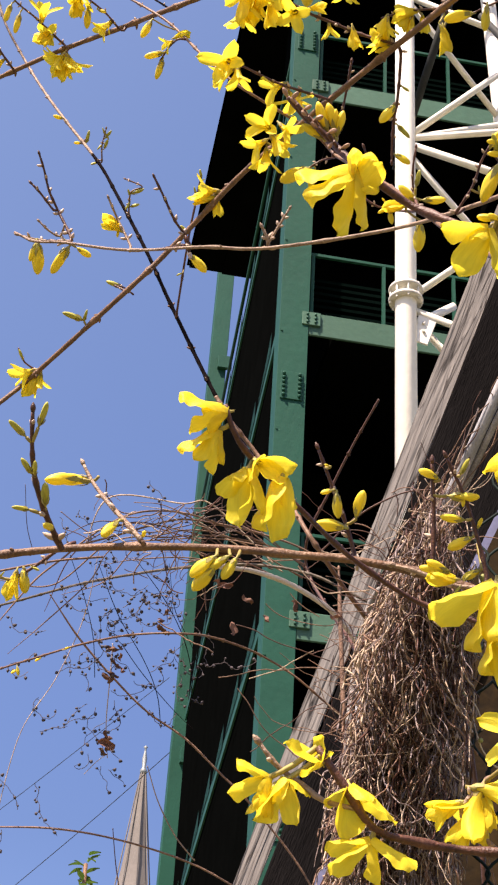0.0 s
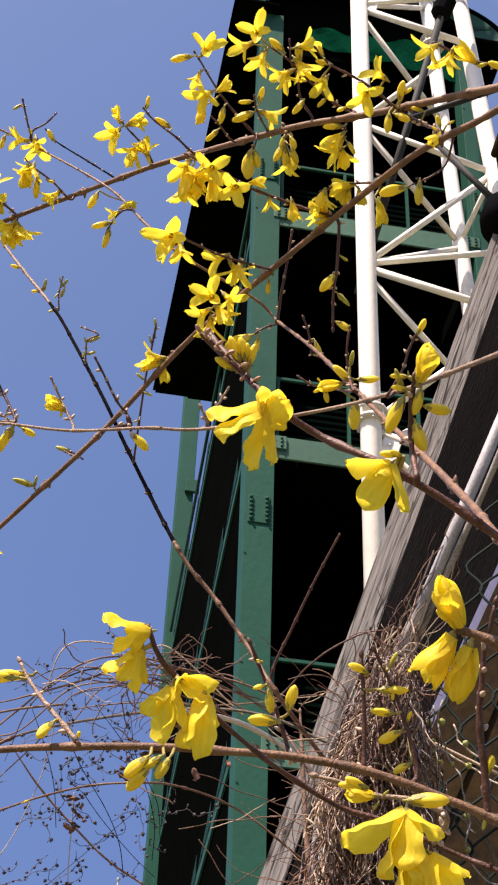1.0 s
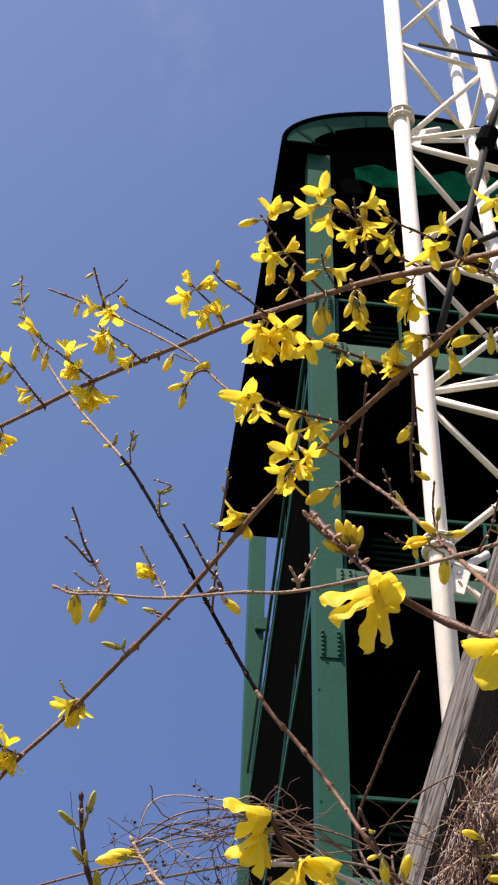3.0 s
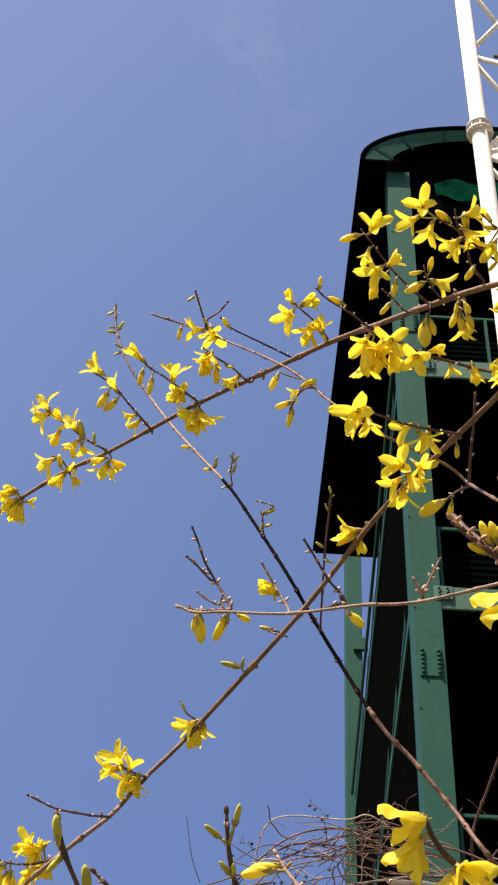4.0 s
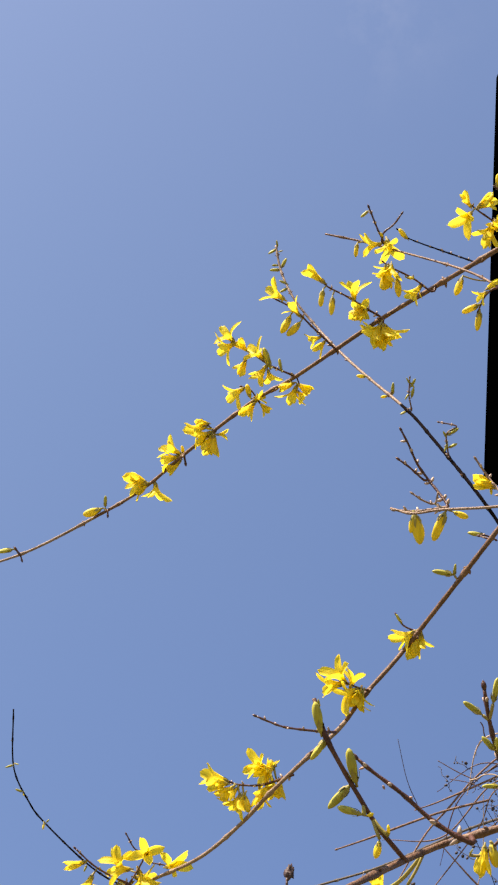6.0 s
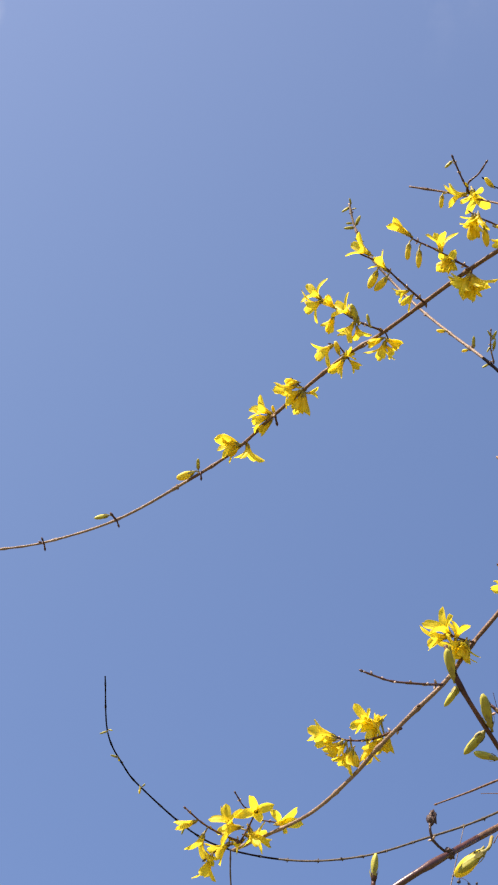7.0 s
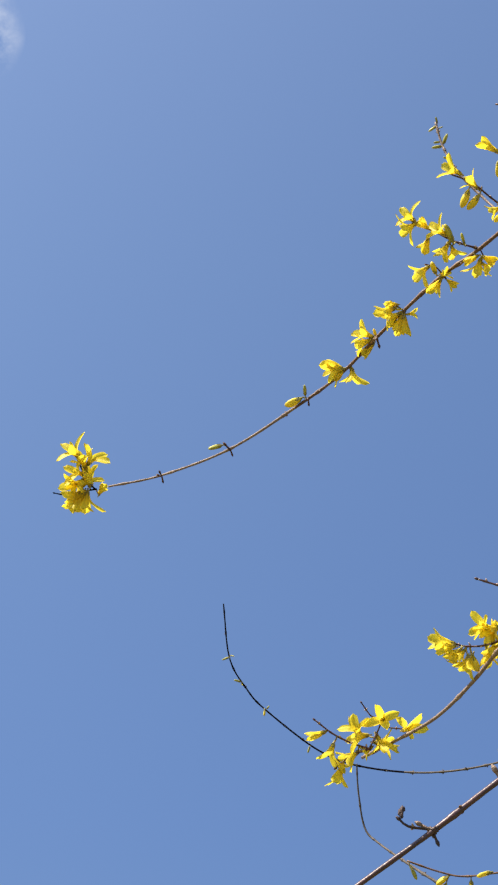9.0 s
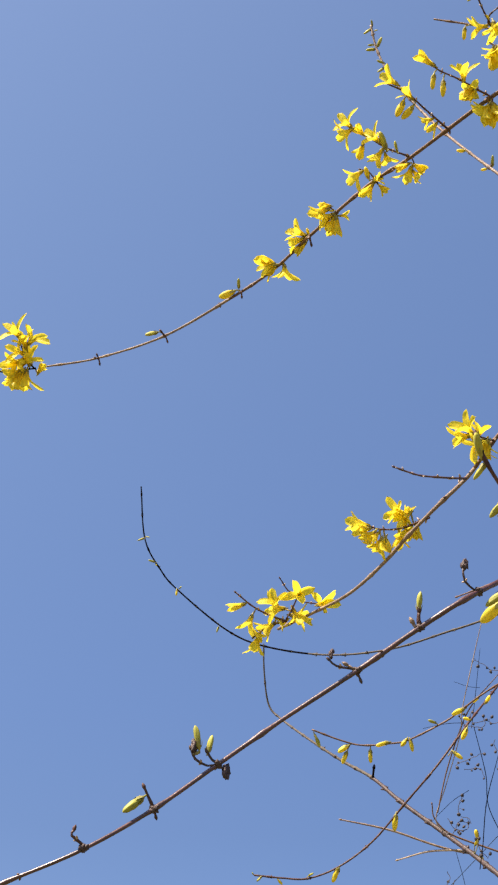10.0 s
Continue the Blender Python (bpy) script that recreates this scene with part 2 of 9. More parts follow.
# ---- building helpers ----
def thing(name, label, category, at=(0, 0, 0), group="", kind=""):
    ob = new(name)
    ob.location = at
    ob.empty_display_size = 0.05
    return tagged(ob, label, category, group, kind)


def mesh_of(name, bm, mat, smooth=True):
    me = bpy.data.meshes.new(name)
    bm.normal_update()
    bm.to_mesh(me)
    bm.free()
    if smooth:
        me.polygons.foreach_set("use_smooth", [True] * len(me.polygons))
    me.materials.append(mat)
    return me


def part(name, bm, mat, parent, label="", smooth=True, m=None):
    me = bm if isinstance(bm, bpy.types.Mesh) else mesh_of(name, bm, mat, smooth)
    ob = new(name, me)
    ob.parent = parent
    if m is not None:
        ob.matrix_basis = m
    elif parent is not None:
        top = parent
        offset = Matrix.Identity(4)
        while top is not None:
            offset = top.matrix_basis @ offset
            top = top.parent
        ob.matrix_basis = offset.inverted()
    return tagged(ob, label)


def spline(points, step):
    """A smooth line through points: places about a step apart."""
    p = [Vector(q) for q in points]
    p = [p[0] * 2 - p[1], *p, p[-1] * 2 - p[-2]]
    out = []
    for i in range(1, len(p) - 2):
        a, b, c, d = p[i - 1 : i + 3]
        n = max(2, int((c - b).length / step))
        for k in range(n):
            t = k / n
            out.append(0.5 * (2 * b + (c - a) * t + (2 * a - 5 * b + 4 * c - d) * t * t + (3 * b - a - 3 * c + d) * t**3))
    out.append(p[-2])
    return out


def sweep(bm, line, radii, sides=8, cap=True):
    """A tube along a line; radii holds one radius for each place."""
    ring_before, up = None, None
    for i, q in enumerate(line):
        ahead = (line[min(i + 1, len(line) - 1)] - line[max(i - 1, 0)]).normalized()
        if up is None:
            up = ahead.orthogonal().normalized()
        up = (up - ahead * up.dot(ahead)).normalized()
        side = ahead.cross(up)
        r = radii[i]
        ring = [bm.verts.new(q + (up * math.cos(a) + side * math.sin(a)) * r) for a in (2 * math.pi * k / sides for k in range(sides))]
        if ring_before:
            for k in range(sides):
                bm.faces.new((ring_before[k], ring_before[(k + 1) % sides], ring[(k + 1) % sides], ring[k]))
        elif cap:
            bm.faces.new(ring[::-1])
        ring_before = ring
    if cap:
        bm.faces.new(ring_before)
    return bm


def rod(bm, a, b, r, sides=10, r2=None):
    return sweep(bm, [Vector(a), Vector(b)], [r, r if r2 is None else r2], sides)


def box(bm, size, m, bevel=0.0):
    """A box of that size about the middle of pose m."""
    made = bmesh.ops.create_cube(bm, size=1.0, matrix=m @ Matrix.Diagonal((*size, 1)))
    if bevel:
        edges = list({e for v in made["verts"] for e in v.link_edges})
        bmesh.ops.bevel(bm, geom=edges, offset=bevel, segments=1, affect="EDGES")
    return bm


def turned(bm, profile, m, sides=16):
    """A turned form: rows of radius and height about pose m's z axis."""
    before = None
    for r, h in profile:
        ring = [bm.verts.new(m @ Vector((r * math.cos(a), r * math.sin(a), h))) for a in (2 * math.pi * k / sides for k in range(sides))]
        if before:
            for k in range(sides):
                bm.faces.new((before[k], before[(k + 1) % sides], ring[(k + 1) % sides], ring[k]))
        else:
            bm.faces.new(ring[::-1])
        before = ring
    bm.faces.new(before)
    return bm


def aim(base, way, spin=0.0):
    """A pose at base whose z axis goes along way."""
    q = Vector(way).normalized().to_track_quat("Z", "Y")
    return Matrix.Translation(base) @ q.to_matrix().to_4x4() @ Matrix.Rotation(spin, 4, "Z")


# ---- ground ----
bm = bmesh.new()
bmesh.ops.create_grid(bm, x_segments=60, y_segments=60, size=1500)
for v in bm.verts:
    far = math.hypot(v.co.x, v.co.y)
    v.co.z = -0.02 + (0.0 if far < 60 else 1.5 * noise.noise(v.co * 0.004))
ground = part("ground", bm, SOIL, None)
tagged(ground, "flat spring ground of grass and bare soil", "ground", kind="structure")

# ---- green steel tower ----
TURN = radians(4.8)
TU, TV = Vector((math.cos(TURN), math.sin(TURN), 0)), Vector((-math.sin(TURN), math.cos(TURN), 0))
TO = Vector((1.28, 16.5, 0))


def tw(u, v, z):
    """A place in the tower: u along its front, v into its depth."""
    return TO + TU * u + TV * v + Vector((0, 0, z))


def tbox(u0, u1, v0, v1, z0, z1, bevel=0.0, bm=None):
    m = Matrix.Translation(tw((u0 + u1) / 2, (v0 + v1) / 2, (z0 + z1) / 2)) @ Matrix.Rotation(TURN, 4, "Z")
    return box(bm or bmesh.new(), (u1 - u0, v1 - v0, z1 - z0), m, bevel)


TWIDE, TDEEP, BACK, EAVE = 3.85, 10.3, 13.6, 24.55
FLOORS = (1.4, 5.95, 10.45, 15.0, 19.5)


def flank(v):
    """The line of the tower's side, which draws in a little towards the back."""
    return 0.02 + 0.045 * v


def side_slab(v0, v1, z0, z1, inside, thick):
    """A board or beam that follows the side."""
    bm = bmesh.new()
    ring = [[bm.verts.new(tw(flank(v) + inside + k * thick, v, z)) for k in (0, 1) for z in (z0, z1)] for v in (v0, v1)]
    (a, b, c, d), (e, f, g, h) = ring
    for q in ((a, b, d, c), (e, g, h, f), (a, e, f, b), (c, d, h, g), (b, f, h, d), (a, c, g, e)):
        bm.faces.new(q)
    bmesh.ops.recalc_face_normals(bm, faces=bm.faces[:])
    return bm


tower = thing("steel_tower", "tall green steel tower with black cladding and arched roof", "tower", tw(2, 5, 0))
for u in (0.0, TWIDE - 0.39):
    p = part("post", tbox(u, u + 0.39, 0, 0.36, 0, EAVE - 0.05, 0.003), GREEN, tower, smooth=False)
    for z in (13.9, 8.0, 20.5):
        part("splice_plate", tbox(u + 0.05, u + 0.34, -0.022, 0, z - 0.22, z + 0.22, 0.004), GREEN, p, smooth=False)
        for k in range(6):
            for du in (0.09, 0.3):
                part("bolt", turned(bmesh.new(), [(0.024, 0), (0.022, 0.03), (0.008, 0.042)], aim(tw(u + du, -0.022, z - 0.17 + 0.068 * k), -TV), 6), GREEN, p, smooth=False)
    for k in range(14):
        part("rivet", turned(bmesh.new(), [(0.016, 0), (0.012, 0.014)], aim(tw(u + 0.03, 0, 2.0 + 1.6 * k), -TV), 6), GREEN, p, smooth=False)
# the leaning rear post behind the roof
REAR = 27.9
bm = bmesh.new()
box(bm, (0.40, 0.34, REAR), Matrix.Translation(tw(0.818, 14.0, REAR / 2)) @ Matrix.Rotation(TURN, 4, "Z"), 0.01)
for q in bm.verts:
    q.co -= TU * 0.012 * (REAR - q.co.z)
rear = part("post", bm, GREEN, tower, smooth=False)
for z in (9.4, 14.6, 19.5, 24.7):
    off = 0.012 * (REAR - z)
    part("bracket", tbox(0.80 - off, 1.14 - off, 13.72, 13.83, z - 0.18, z + 0.18, 0.01), GREEN, rear, smooth=False)
for n, z in enumerate(FLOORS):
    b = part("beam", tbox(0.39, TWIDE - 0.39, 0.02, 0.06, z - 0.19, z + 0.19, 0.01), BEAM, tower, smooth=False)
    for u in (0.3, TWIDE - 0.55):
        part("bracket", tbox(u, u + 0.25, -0.02, 0.02, z - 0.05, z + 0.17, 0.006), BEAM, b, smooth=False)
        for k in range(6):
            part("bolt", turned(bmesh.new(), [(0.018, 0), (0.016, 0.025), (0.006, 0.03)], aim(tw(u + 0.07 + 0.11 * (k % 2), -0.02, z - 0.01 + 0.065 * (k // 2)), -TV), 6), GREEN, b, smooth=False)
    # slab undersides: the shade inside the tower is put into their black
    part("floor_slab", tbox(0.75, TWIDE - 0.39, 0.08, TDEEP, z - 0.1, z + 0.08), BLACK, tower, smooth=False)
    rail = part("railing", tbox(0.39, TWIDE - 0.39, 0.1, 0.15, z + 1.28, z + 1.33, 0.005), GREEN, tower, smooth=False)
    for k in range(4):
        u = 0.42 + k * (TWIDE - 0.84) / 3
        part("baluster", tbox(u, u + 0.045, 0.1, 0.145, z + 0.19, z + 1.28), GREEN, rail, smooth=False)
    # recessed louvres, their shade painted into the colour
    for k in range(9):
        part("louvre", tbox(0.39, TWIDE - 0.39, 0.5, 0.6, z + 0.24 + 0.115 * k, z + 0.29 + 0.115 * k), GREEN_SHADED, tower, smooth=False)
    # along the side: an edge beam with gussets, a handrail above it and black cladding behind
    edge_beam = part("side_beam", side_slab(0.4, BACK, z + 0.28, z + 0.46, 0.03, 0.03), GREEN, tower, smooth=False)
    for k in range(7):
        v = 1.3 + 1.7 * k
        bm = bmesh.new()
        ring = [tw(flank(v) + 0.02, v, z + 0.44), tw(flank(v + 1.4) + 0.02, v + 1.4, z + 0.44), tw(flank(v) + 0.02, v, z + 0.78)]
        bm.faces.new([bm.verts.new(q) for q in ring])
        bmesh.ops.solidify(bm, geom=bm.faces[:], thickness=0.02)
        part("brace_plate", bm, GREEN, edge_beam, smooth=False)
    if n == 4:
        side_rail = part("side_rail", rod(bmesh.new(), tw(flank(0.36), 0.36, z + 0.98), tw(flank(BACK), BACK, z + 0.98), 0.032, 8), GREEN, tower)
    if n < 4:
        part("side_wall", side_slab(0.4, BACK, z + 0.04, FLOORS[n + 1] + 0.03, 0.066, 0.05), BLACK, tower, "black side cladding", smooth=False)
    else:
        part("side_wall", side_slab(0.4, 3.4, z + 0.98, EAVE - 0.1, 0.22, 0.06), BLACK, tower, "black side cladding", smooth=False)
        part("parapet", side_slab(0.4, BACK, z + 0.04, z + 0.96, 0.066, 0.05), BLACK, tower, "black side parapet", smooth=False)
# inner walls, soffits and ceiling hold the interior shade as near-black colour
part("back_wall", tbox(0.5, TWIDE - 0.1, 3.4, 3.5, 0, EAVE + 0.4), BLACK, tower, "inner wall painted black as interior shade", smooth=False)
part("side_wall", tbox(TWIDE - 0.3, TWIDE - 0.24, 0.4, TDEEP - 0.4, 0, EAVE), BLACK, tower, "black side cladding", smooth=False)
part("eaves_board", tbox(-0.43, 0.30, -0.2, TDEEP, EAVE - 0.06, EAVE, 0.004), BLACK, tower, "eaves soffit with its shade painted black", smooth=False)
part("eaves_board", tbox(TWIDE - 0.2, TWIDE + 0.43, -0.2, TDEEP, EAVE - 0.06, EAVE, 0.004), BLACK, tower, "eaves soffit with its shade painted black", smooth=False)
part("ceiling_board", tbox(0.30, TWIDE - 0.2, 0.3, TDEEP, EAVE - 0.10, EAVE - 0.04, 0.004), BLACK, tower, "ceiling under the roof with its shade painted black", smooth=False)
part("gable_wall", tbox(0.39, TWIDE - 0.39, 0.26, 0.3, EAVE - 0.7, EAVE + 0.8), BLACK, tower, "gable infill painted black as shade under the arch", smooth=False)


def arch(u_mid, half, rise, v, z, k, n):
    a = math.pi * (1 - k / n)
    return tw(u_mid + half * math.cos(a), v, z + rise * math.sin(a))


N = 40
bm = bmesh.new()
rows = [[bm.verts.new(arch(TWIDE / 2, TWIDE / 2 + 0.43 + d, 1.15 + d, v, EAVE, k, N)) for k in range(N + 1)] for v, d in ((-0.2, 0.0), (-0.2, 0.06), (TDEEP, 0.06), (TDEEP, 0.0))]
for a, b in zip(rows, rows[1:] + rows[:1]):
    for k in range(N):
        bm.faces.new((a[k], b[k], b[k + 1], a[k + 1]))
# the shadow along the roof rim is painted in as black
part("roof", bm, BLACK, tower, "barrel roof sheet with shade painted in as black")
bm = bmesh.new()
rows = [[bm.verts.new(arch(TWIDE / 2, h, r, v, z, k, N)) for k in range(N + 1)] for h, r, v, z in ((TWIDE / 2 + 0.40, 1.11, -0.17, EAVE), (TWIDE / 2 - 0.02, 0.92, -0.09, EAVE - 0.02))]
for k in range(N):
    bm.faces.new((rows[0][k], rows[0][k + 1], rows[1][k + 1], rows[1][k]))
part("arch_band", bm, GREEN, tower, "green arched front soffit")
for k in range(5, N, 5):
    a, b = arch(TWIDE / 2, TWIDE / 2 + 0.40, 1.11, -0.17, EAVE, k, N), arch(TWIDE / 2, TWIDE / 2 - 0.02, 0.92, -0.09, EAVE - 0.02, k - 1, N)
    bm = bmesh.new()
    bm.faces.new([bm.verts.new(q) for q in (a, b, b - Vector((0, 0, 0.10)), a - Vector((0, 0.0, 0.07)))])
    bmesh.ops.solidify(bm, geom=bm.faces[:], thickness=0.03)
    part("arch_rib", bm, GREEN, tower, smooth=False)
bm = bmesh.new()
bmesh.ops.create_grid(bm, x_segments=40, y_segments=10, size=1)
for v in bm.verts:
    x, y = v.co.x, v.co.y
    h = (0.33 + 0.10 * x) * y + 0.04 * math.sin(x * 6) + 0.06 * noise.noise(Vector((x * 3, y * 2, 0)))
    v.co = tw(2.3 + x * 1.45, 0.16 + 0.05 * math.sin(x * 13 + y * 2), 24.22 - 0.05 * x + h)
part("net", bm, NET, tower, "sagging green debris net")

# ---- white lattice mast ----
mast = thing("lattice_mast", "tall white tubular steel lattice mast with flanged joints", "mast", (3.4, 14.3, 0))


def chord(k, z):
    """A place on one of the three chords at a height."""
    if k == 0:
        return Vector((2.53, 14.0, z))
    if k == 1:
        return Vector((3.74 - (z - 24.3) * 0.0433, 15.0, z))
    return Vector((3.97 - (z - 22.9) * 0.0675, 14.0, z))


for k, r in ((0, 0.125), (1, 0.105), (2, 0.118)):
    c = part("chord", rod(bmesh.new(), chord(k, 0), chord(k, 34), r, 24), WHITE, mast)
    for z in (5.0, 13.5, 22.05, 30.6):
        up = chord(k, z + 1) - chord(k, z)
        for h in (-0.10, 0.05):
            part("flange", turned(bmesh.new(), [(r, h - 0.03), (r + 0.072, h - 0.022), (r + 0.078, h), (r + 0.072, h + 0.022), (r, h + 0.03)], aim(chord(k, z), up), 24), NODE_WHITE, c)
        for j in range(8):
            s = Vector((math.cos(j * math.pi / 4), math.sin(j * math.pi / 4), 0)) * (r + 0.05)
            part("bolt", rod(bmesh.new(), chord(k, z - 0.15) + s, chord(k, z + 0.1) + s, 0.015, 6), NODE_WHITE, c, smooth=False)
BRACES = ((0, 0.0, 2, 1.95, 0.044), (0, 0.0, 2, 0.46, 0.042), (0, 0.0, 1, 1.50, 0.040), (0, -0.08, 2, -0.70, 0.050), (0, -0.20, 1, -1.30, 0.042),
          (0, 2.70, 2, 1.95, 0.042), (0, 2.66, 1, 1.55, 0.042), (0, 2.80, 2, 4.74, 0.042), (1, 1.60, 2, 1.95, 0.036))
for i in range(6):
    z = -0.24 + 5.42 * i
    for j, low, k, high, r in BRACES:
        if z + min(low, high) > 0.2:
            part("diagonal" if abs(high - low) > 0.9 else "cross_member", rod(bmesh.new(), chord(j, z + low), chord(k, z + high), r, 12), WHITE, mast)
for z in (4.5, 13.02, 21.57):
    at = chord(0, z)
    part("gusset_plate", box(bmesh.new(), (0.22, 0.025, 0.40), Matrix.Translation(at + Vector((0.20, 0.0, -0.02))) @ Matrix.Rotation(0.3, 4, "Y"), 0.008), WHITE, mast, smooth=False)
    for h in (-0.06, 0.06):
        part("bolt", turned(bmesh.new(), [(0.02, 0), (0.018, 0.03)], aim(at + Vector((0.2, -0.012, h)), (0, -1, 0)), 6), NODE_WHITE, mast, smooth=False)
    part("arm", rod(bmesh.new(), at + Vector((0.1, 0.02, 0.05)), at + Vector((0.62, 0.3, 0.62)), 0.05, 12), WHITE, mast)

# ---- plants: pieces ----
def petal_mesh(spread, curl, fold, seed, wide=0.41, ruffle=0.005, neck=0.30, fine=False):
    """One strap petal of length 1: it leaves the tube along z and leans outwards along x."""
    rnd = random.Random(seed)
    bm = bmesh.new()
    rows, cols = (16, 9) if fine else (11, 6)
    grid = []
    x, z, lean = 0.07, 0.0, radians(4)
    twist, wave, notch = rnd.uniform(-0.55, 0.55), rnd.uniform(0, 6.28), rnd.uniform(0.0, 0.05 if fine else 0.02)
    skew, hook = rnd.uniform(-0.05, 0.05), rnd.uniform(-10, 16)
    for i in range(rows):
        s = i / (rows - 1)
        w = wide * (neck + (1 - neck) * math.sin(min(1.0, s / 0.58) * math.pi / 2)) * max(0.0, 1 - max(0, (s - 0.55) / 0.455) ** (2.8 if fine else 2.9)) ** 0.54 * 0.5
        target = radians(spread) * min(1.0, s / 0.36) + radians(curl) * max(0.0, s - 0.35) + radians(hook) * max(0.0, s - 0.78) * 4
        lean += (target - lean) * 0.5
        cup = fold * (1.9 - 2.2 * s) if s < 0.5 else fold * (0.8 + 0.5 * (s - 0.5))
        row = []
        for j in range(cols):
            c = 2 * j / (cols - 1) - 1
            lift = cup * w * (c * c - 0.3) + 0.022 * math.cos(4.2 * c + wave * 0.2) * min(1, s * 2.5) + ruffle * s * math.sin(7 * s + wave + 2.6 * c)
            lift += ruffle * 1.6 * s**3 * abs(c) * math.sin(17 * s + wave * 2 + (2 if c > 0 else 0))
            side = c * w + skew * s * s
            tip = -notch * (1 - abs(c)) ** 1.5 * s**7 - 0.05 * c * c * s**6
            a = twist * s
            yy, up = side * math.cos(a) - lift * math.sin(a), side * math.sin(a) + lift * math.cos(a)
            row.append(bm.verts.new((x + tip * math.sin(lean) - up * math.cos(lean), yy, z + tip * math.cos(lean) + up * math.sin(lean))))
        grid.append(row)
        x += math.sin(lean) / (rows - 1)
        z += math.cos(lean) / (rows - 1)
    for a, b in zip(grid, grid[1:]):
        for j in range(cols - 1):
            bm.faces.new((a[j], a[j + 1], b[j + 1], b[j]))
    return mesh_of("petal", bm, PETAL)


def spindle_mesh(name, mat, twist, fat, seed):
    """A closed bud of length 1 with four rolled petals."""
    rnd = random.Random(seed)
    bm = bmesh.new()
    before, sides, rows = None, 16, 10
    bend = rnd.uniform(-0.1, 0.1)
    for i in range(rows + 1):
        s = i / rows
        r = fat * (0.42 + 0.58 * math.sin(min(1, s / 0.55) * math.pi / 2)) * math.sqrt(max(0.012, 1 - max(0, (s - 0.45) / 0.56) ** 2.2)) * 0.5
        ring = []
        for k in range(sides):
            a = 2 * math.pi * k / sides
            rr = r * (1 + (0.30 * ((k % 4) / 4 - 0.4) + 0.05 * math.cos(3 * a + 5 * s)) * min(1, s * 3))
            ring.append(bm.verts.new((rr * math.cos(a + twist * s) + bend * s * s, rr * math.sin(a + twist * s), s)))
        if before:
            for k in range(sides):
                bm.faces.new((before[k], before[(k + 1) % sides], ring[(k + 1) % sides], ring[k]))
        else:
            bm.faces.new(ring[::-1])
        before = ring
    bm.faces.new(before)
    return mesh_of(name, bm, mat)


def calyx_mesh(mat, stalk):
    """A stalk and a cup with four pointed sepals; the flower sits at z = 0."""
    bm = bmesh.new()
    turned(bm, [(0.03, -stalk), (0.032, -0.12), (0.07, -0.06), (0.085, 0.02), (0.06, 0.05)], Matrix.Identity(4), 8)
    for k in range(4):
        m = Matrix.Rotation(k * math.pi / 2 + 0.7, 4, "Z")
        a, b, c, d, e = (bm.verts.new(m @ Vector(q)) for q in ((0.075, -0.045, -0.04), (0.075, 0.045, -0.04), (0.105, 0.04, 0.09), (0.105, -0.04, 0.09), (0.095, 0, 0.22)))
        bm.faces.new((a, b, c, d))
        bm.faces.new((d, c, e))
    return mesh_of("calyx", bm, mat)


def bud_cup_mesh(mat):
    """The stalk and the pointed sepals that hug a closed bud."""
    bm = bmesh.new()
    turned(bm, [(0.04, -0.2), (0.045, -0.08), (0.075, -0.04), (0.105, 0.03), (0.118, 0.10)], Matrix.Identity(4), 8)
    for k in range(4):
        m = Matrix.Rotation(k * math.pi / 2 + 0.4, 4, "Z")
        top = 0.36 + 0.07 * (k % 2)
        a, b, c, d, e = (bm.verts.new(m @ Vector(q)) for q in ((0.115, -0.075, 0.04), (0.115, 0.075, 0.04), (0.165, 0.075, 0.22), (0.165, -0.075, 0.22), (0.172, 0, top)))
        bm.faces.new((a, b, c, d))
        bm.faces.new((d, c, e))
    return mesh_of("calyx", bm, mat)


def stalk(ob, base, foot, r, mat=CALYX):
    """A hair-thin stalk from a flower's base to its twig."""
    if foot is None:
        return
    a, b = Vector(base), Vector(foot)
    mid = (a + b) / 2 + Vector((0, 0, -0.06)) * (a - b).length
    part("stalk", sweep(bmesh.new(), spline([a, mid, b], 0.002), [r] * 60, 6), mat, ob)


def stamen_mesh():
    bm = bmesh.new()
    for k in (0, 1):
        x = 0.035 * (2 * k - 1)
        turned(bm, [(0.015, 0.0), (0.015, 0.16), (0.032, 0.19), (0.03, 0.27), (0.01, 0.29)], Matrix.Translation((x, 0, 0)), 6)
    return mesh_of("stamen", bm, BUDY)


SHAPES = {"o": (66, 2, 0.5, 0.37), "h": (56, 0, 0.5, 0.37), "b": (40, -14, 0.55, 0.38)}
PETALS = {k: [petal_mesh(v[0] + 9 * math.sin(seed * 2.3), v[1], v[2], seed, v[3]) for seed in range(6)] for k, v in SHAPES.items()}
PETALS["o"] += [petal_mesh(86, 20, 0.35, 7, 0.34), petal_mesh(60, -14, 0.7, 8, 0.38)]
PETALS["s"] = [petal_mesh(4 * math.sin(n * 1.7), 16 * math.sin(n * 2.1 + 1), 0.7 + 0.15 * math.sin(n * 3.3), 21 + n, 0.60 + 0.06 * math.sin(n * 1.3), 0.046, 0.36, True) for n in range(7)]
PETALS["b"] = PETALS["b"][:3] + [petal_mesh(25, -55, 0.8, 30 + n, 0.50) for n in range(5)]
PETALS["e"] = [petal_mesh(26, -80, 0.9, 40 + n, 0.50 + 0.03 * n, 0.02, 0.42, True) for n in range(3)]
PETALS["h"] += [petal_mesh(38, 26, 0.5, 9, 0.36), petal_mesh(70, 0, 0.4, 10, 0.36)]
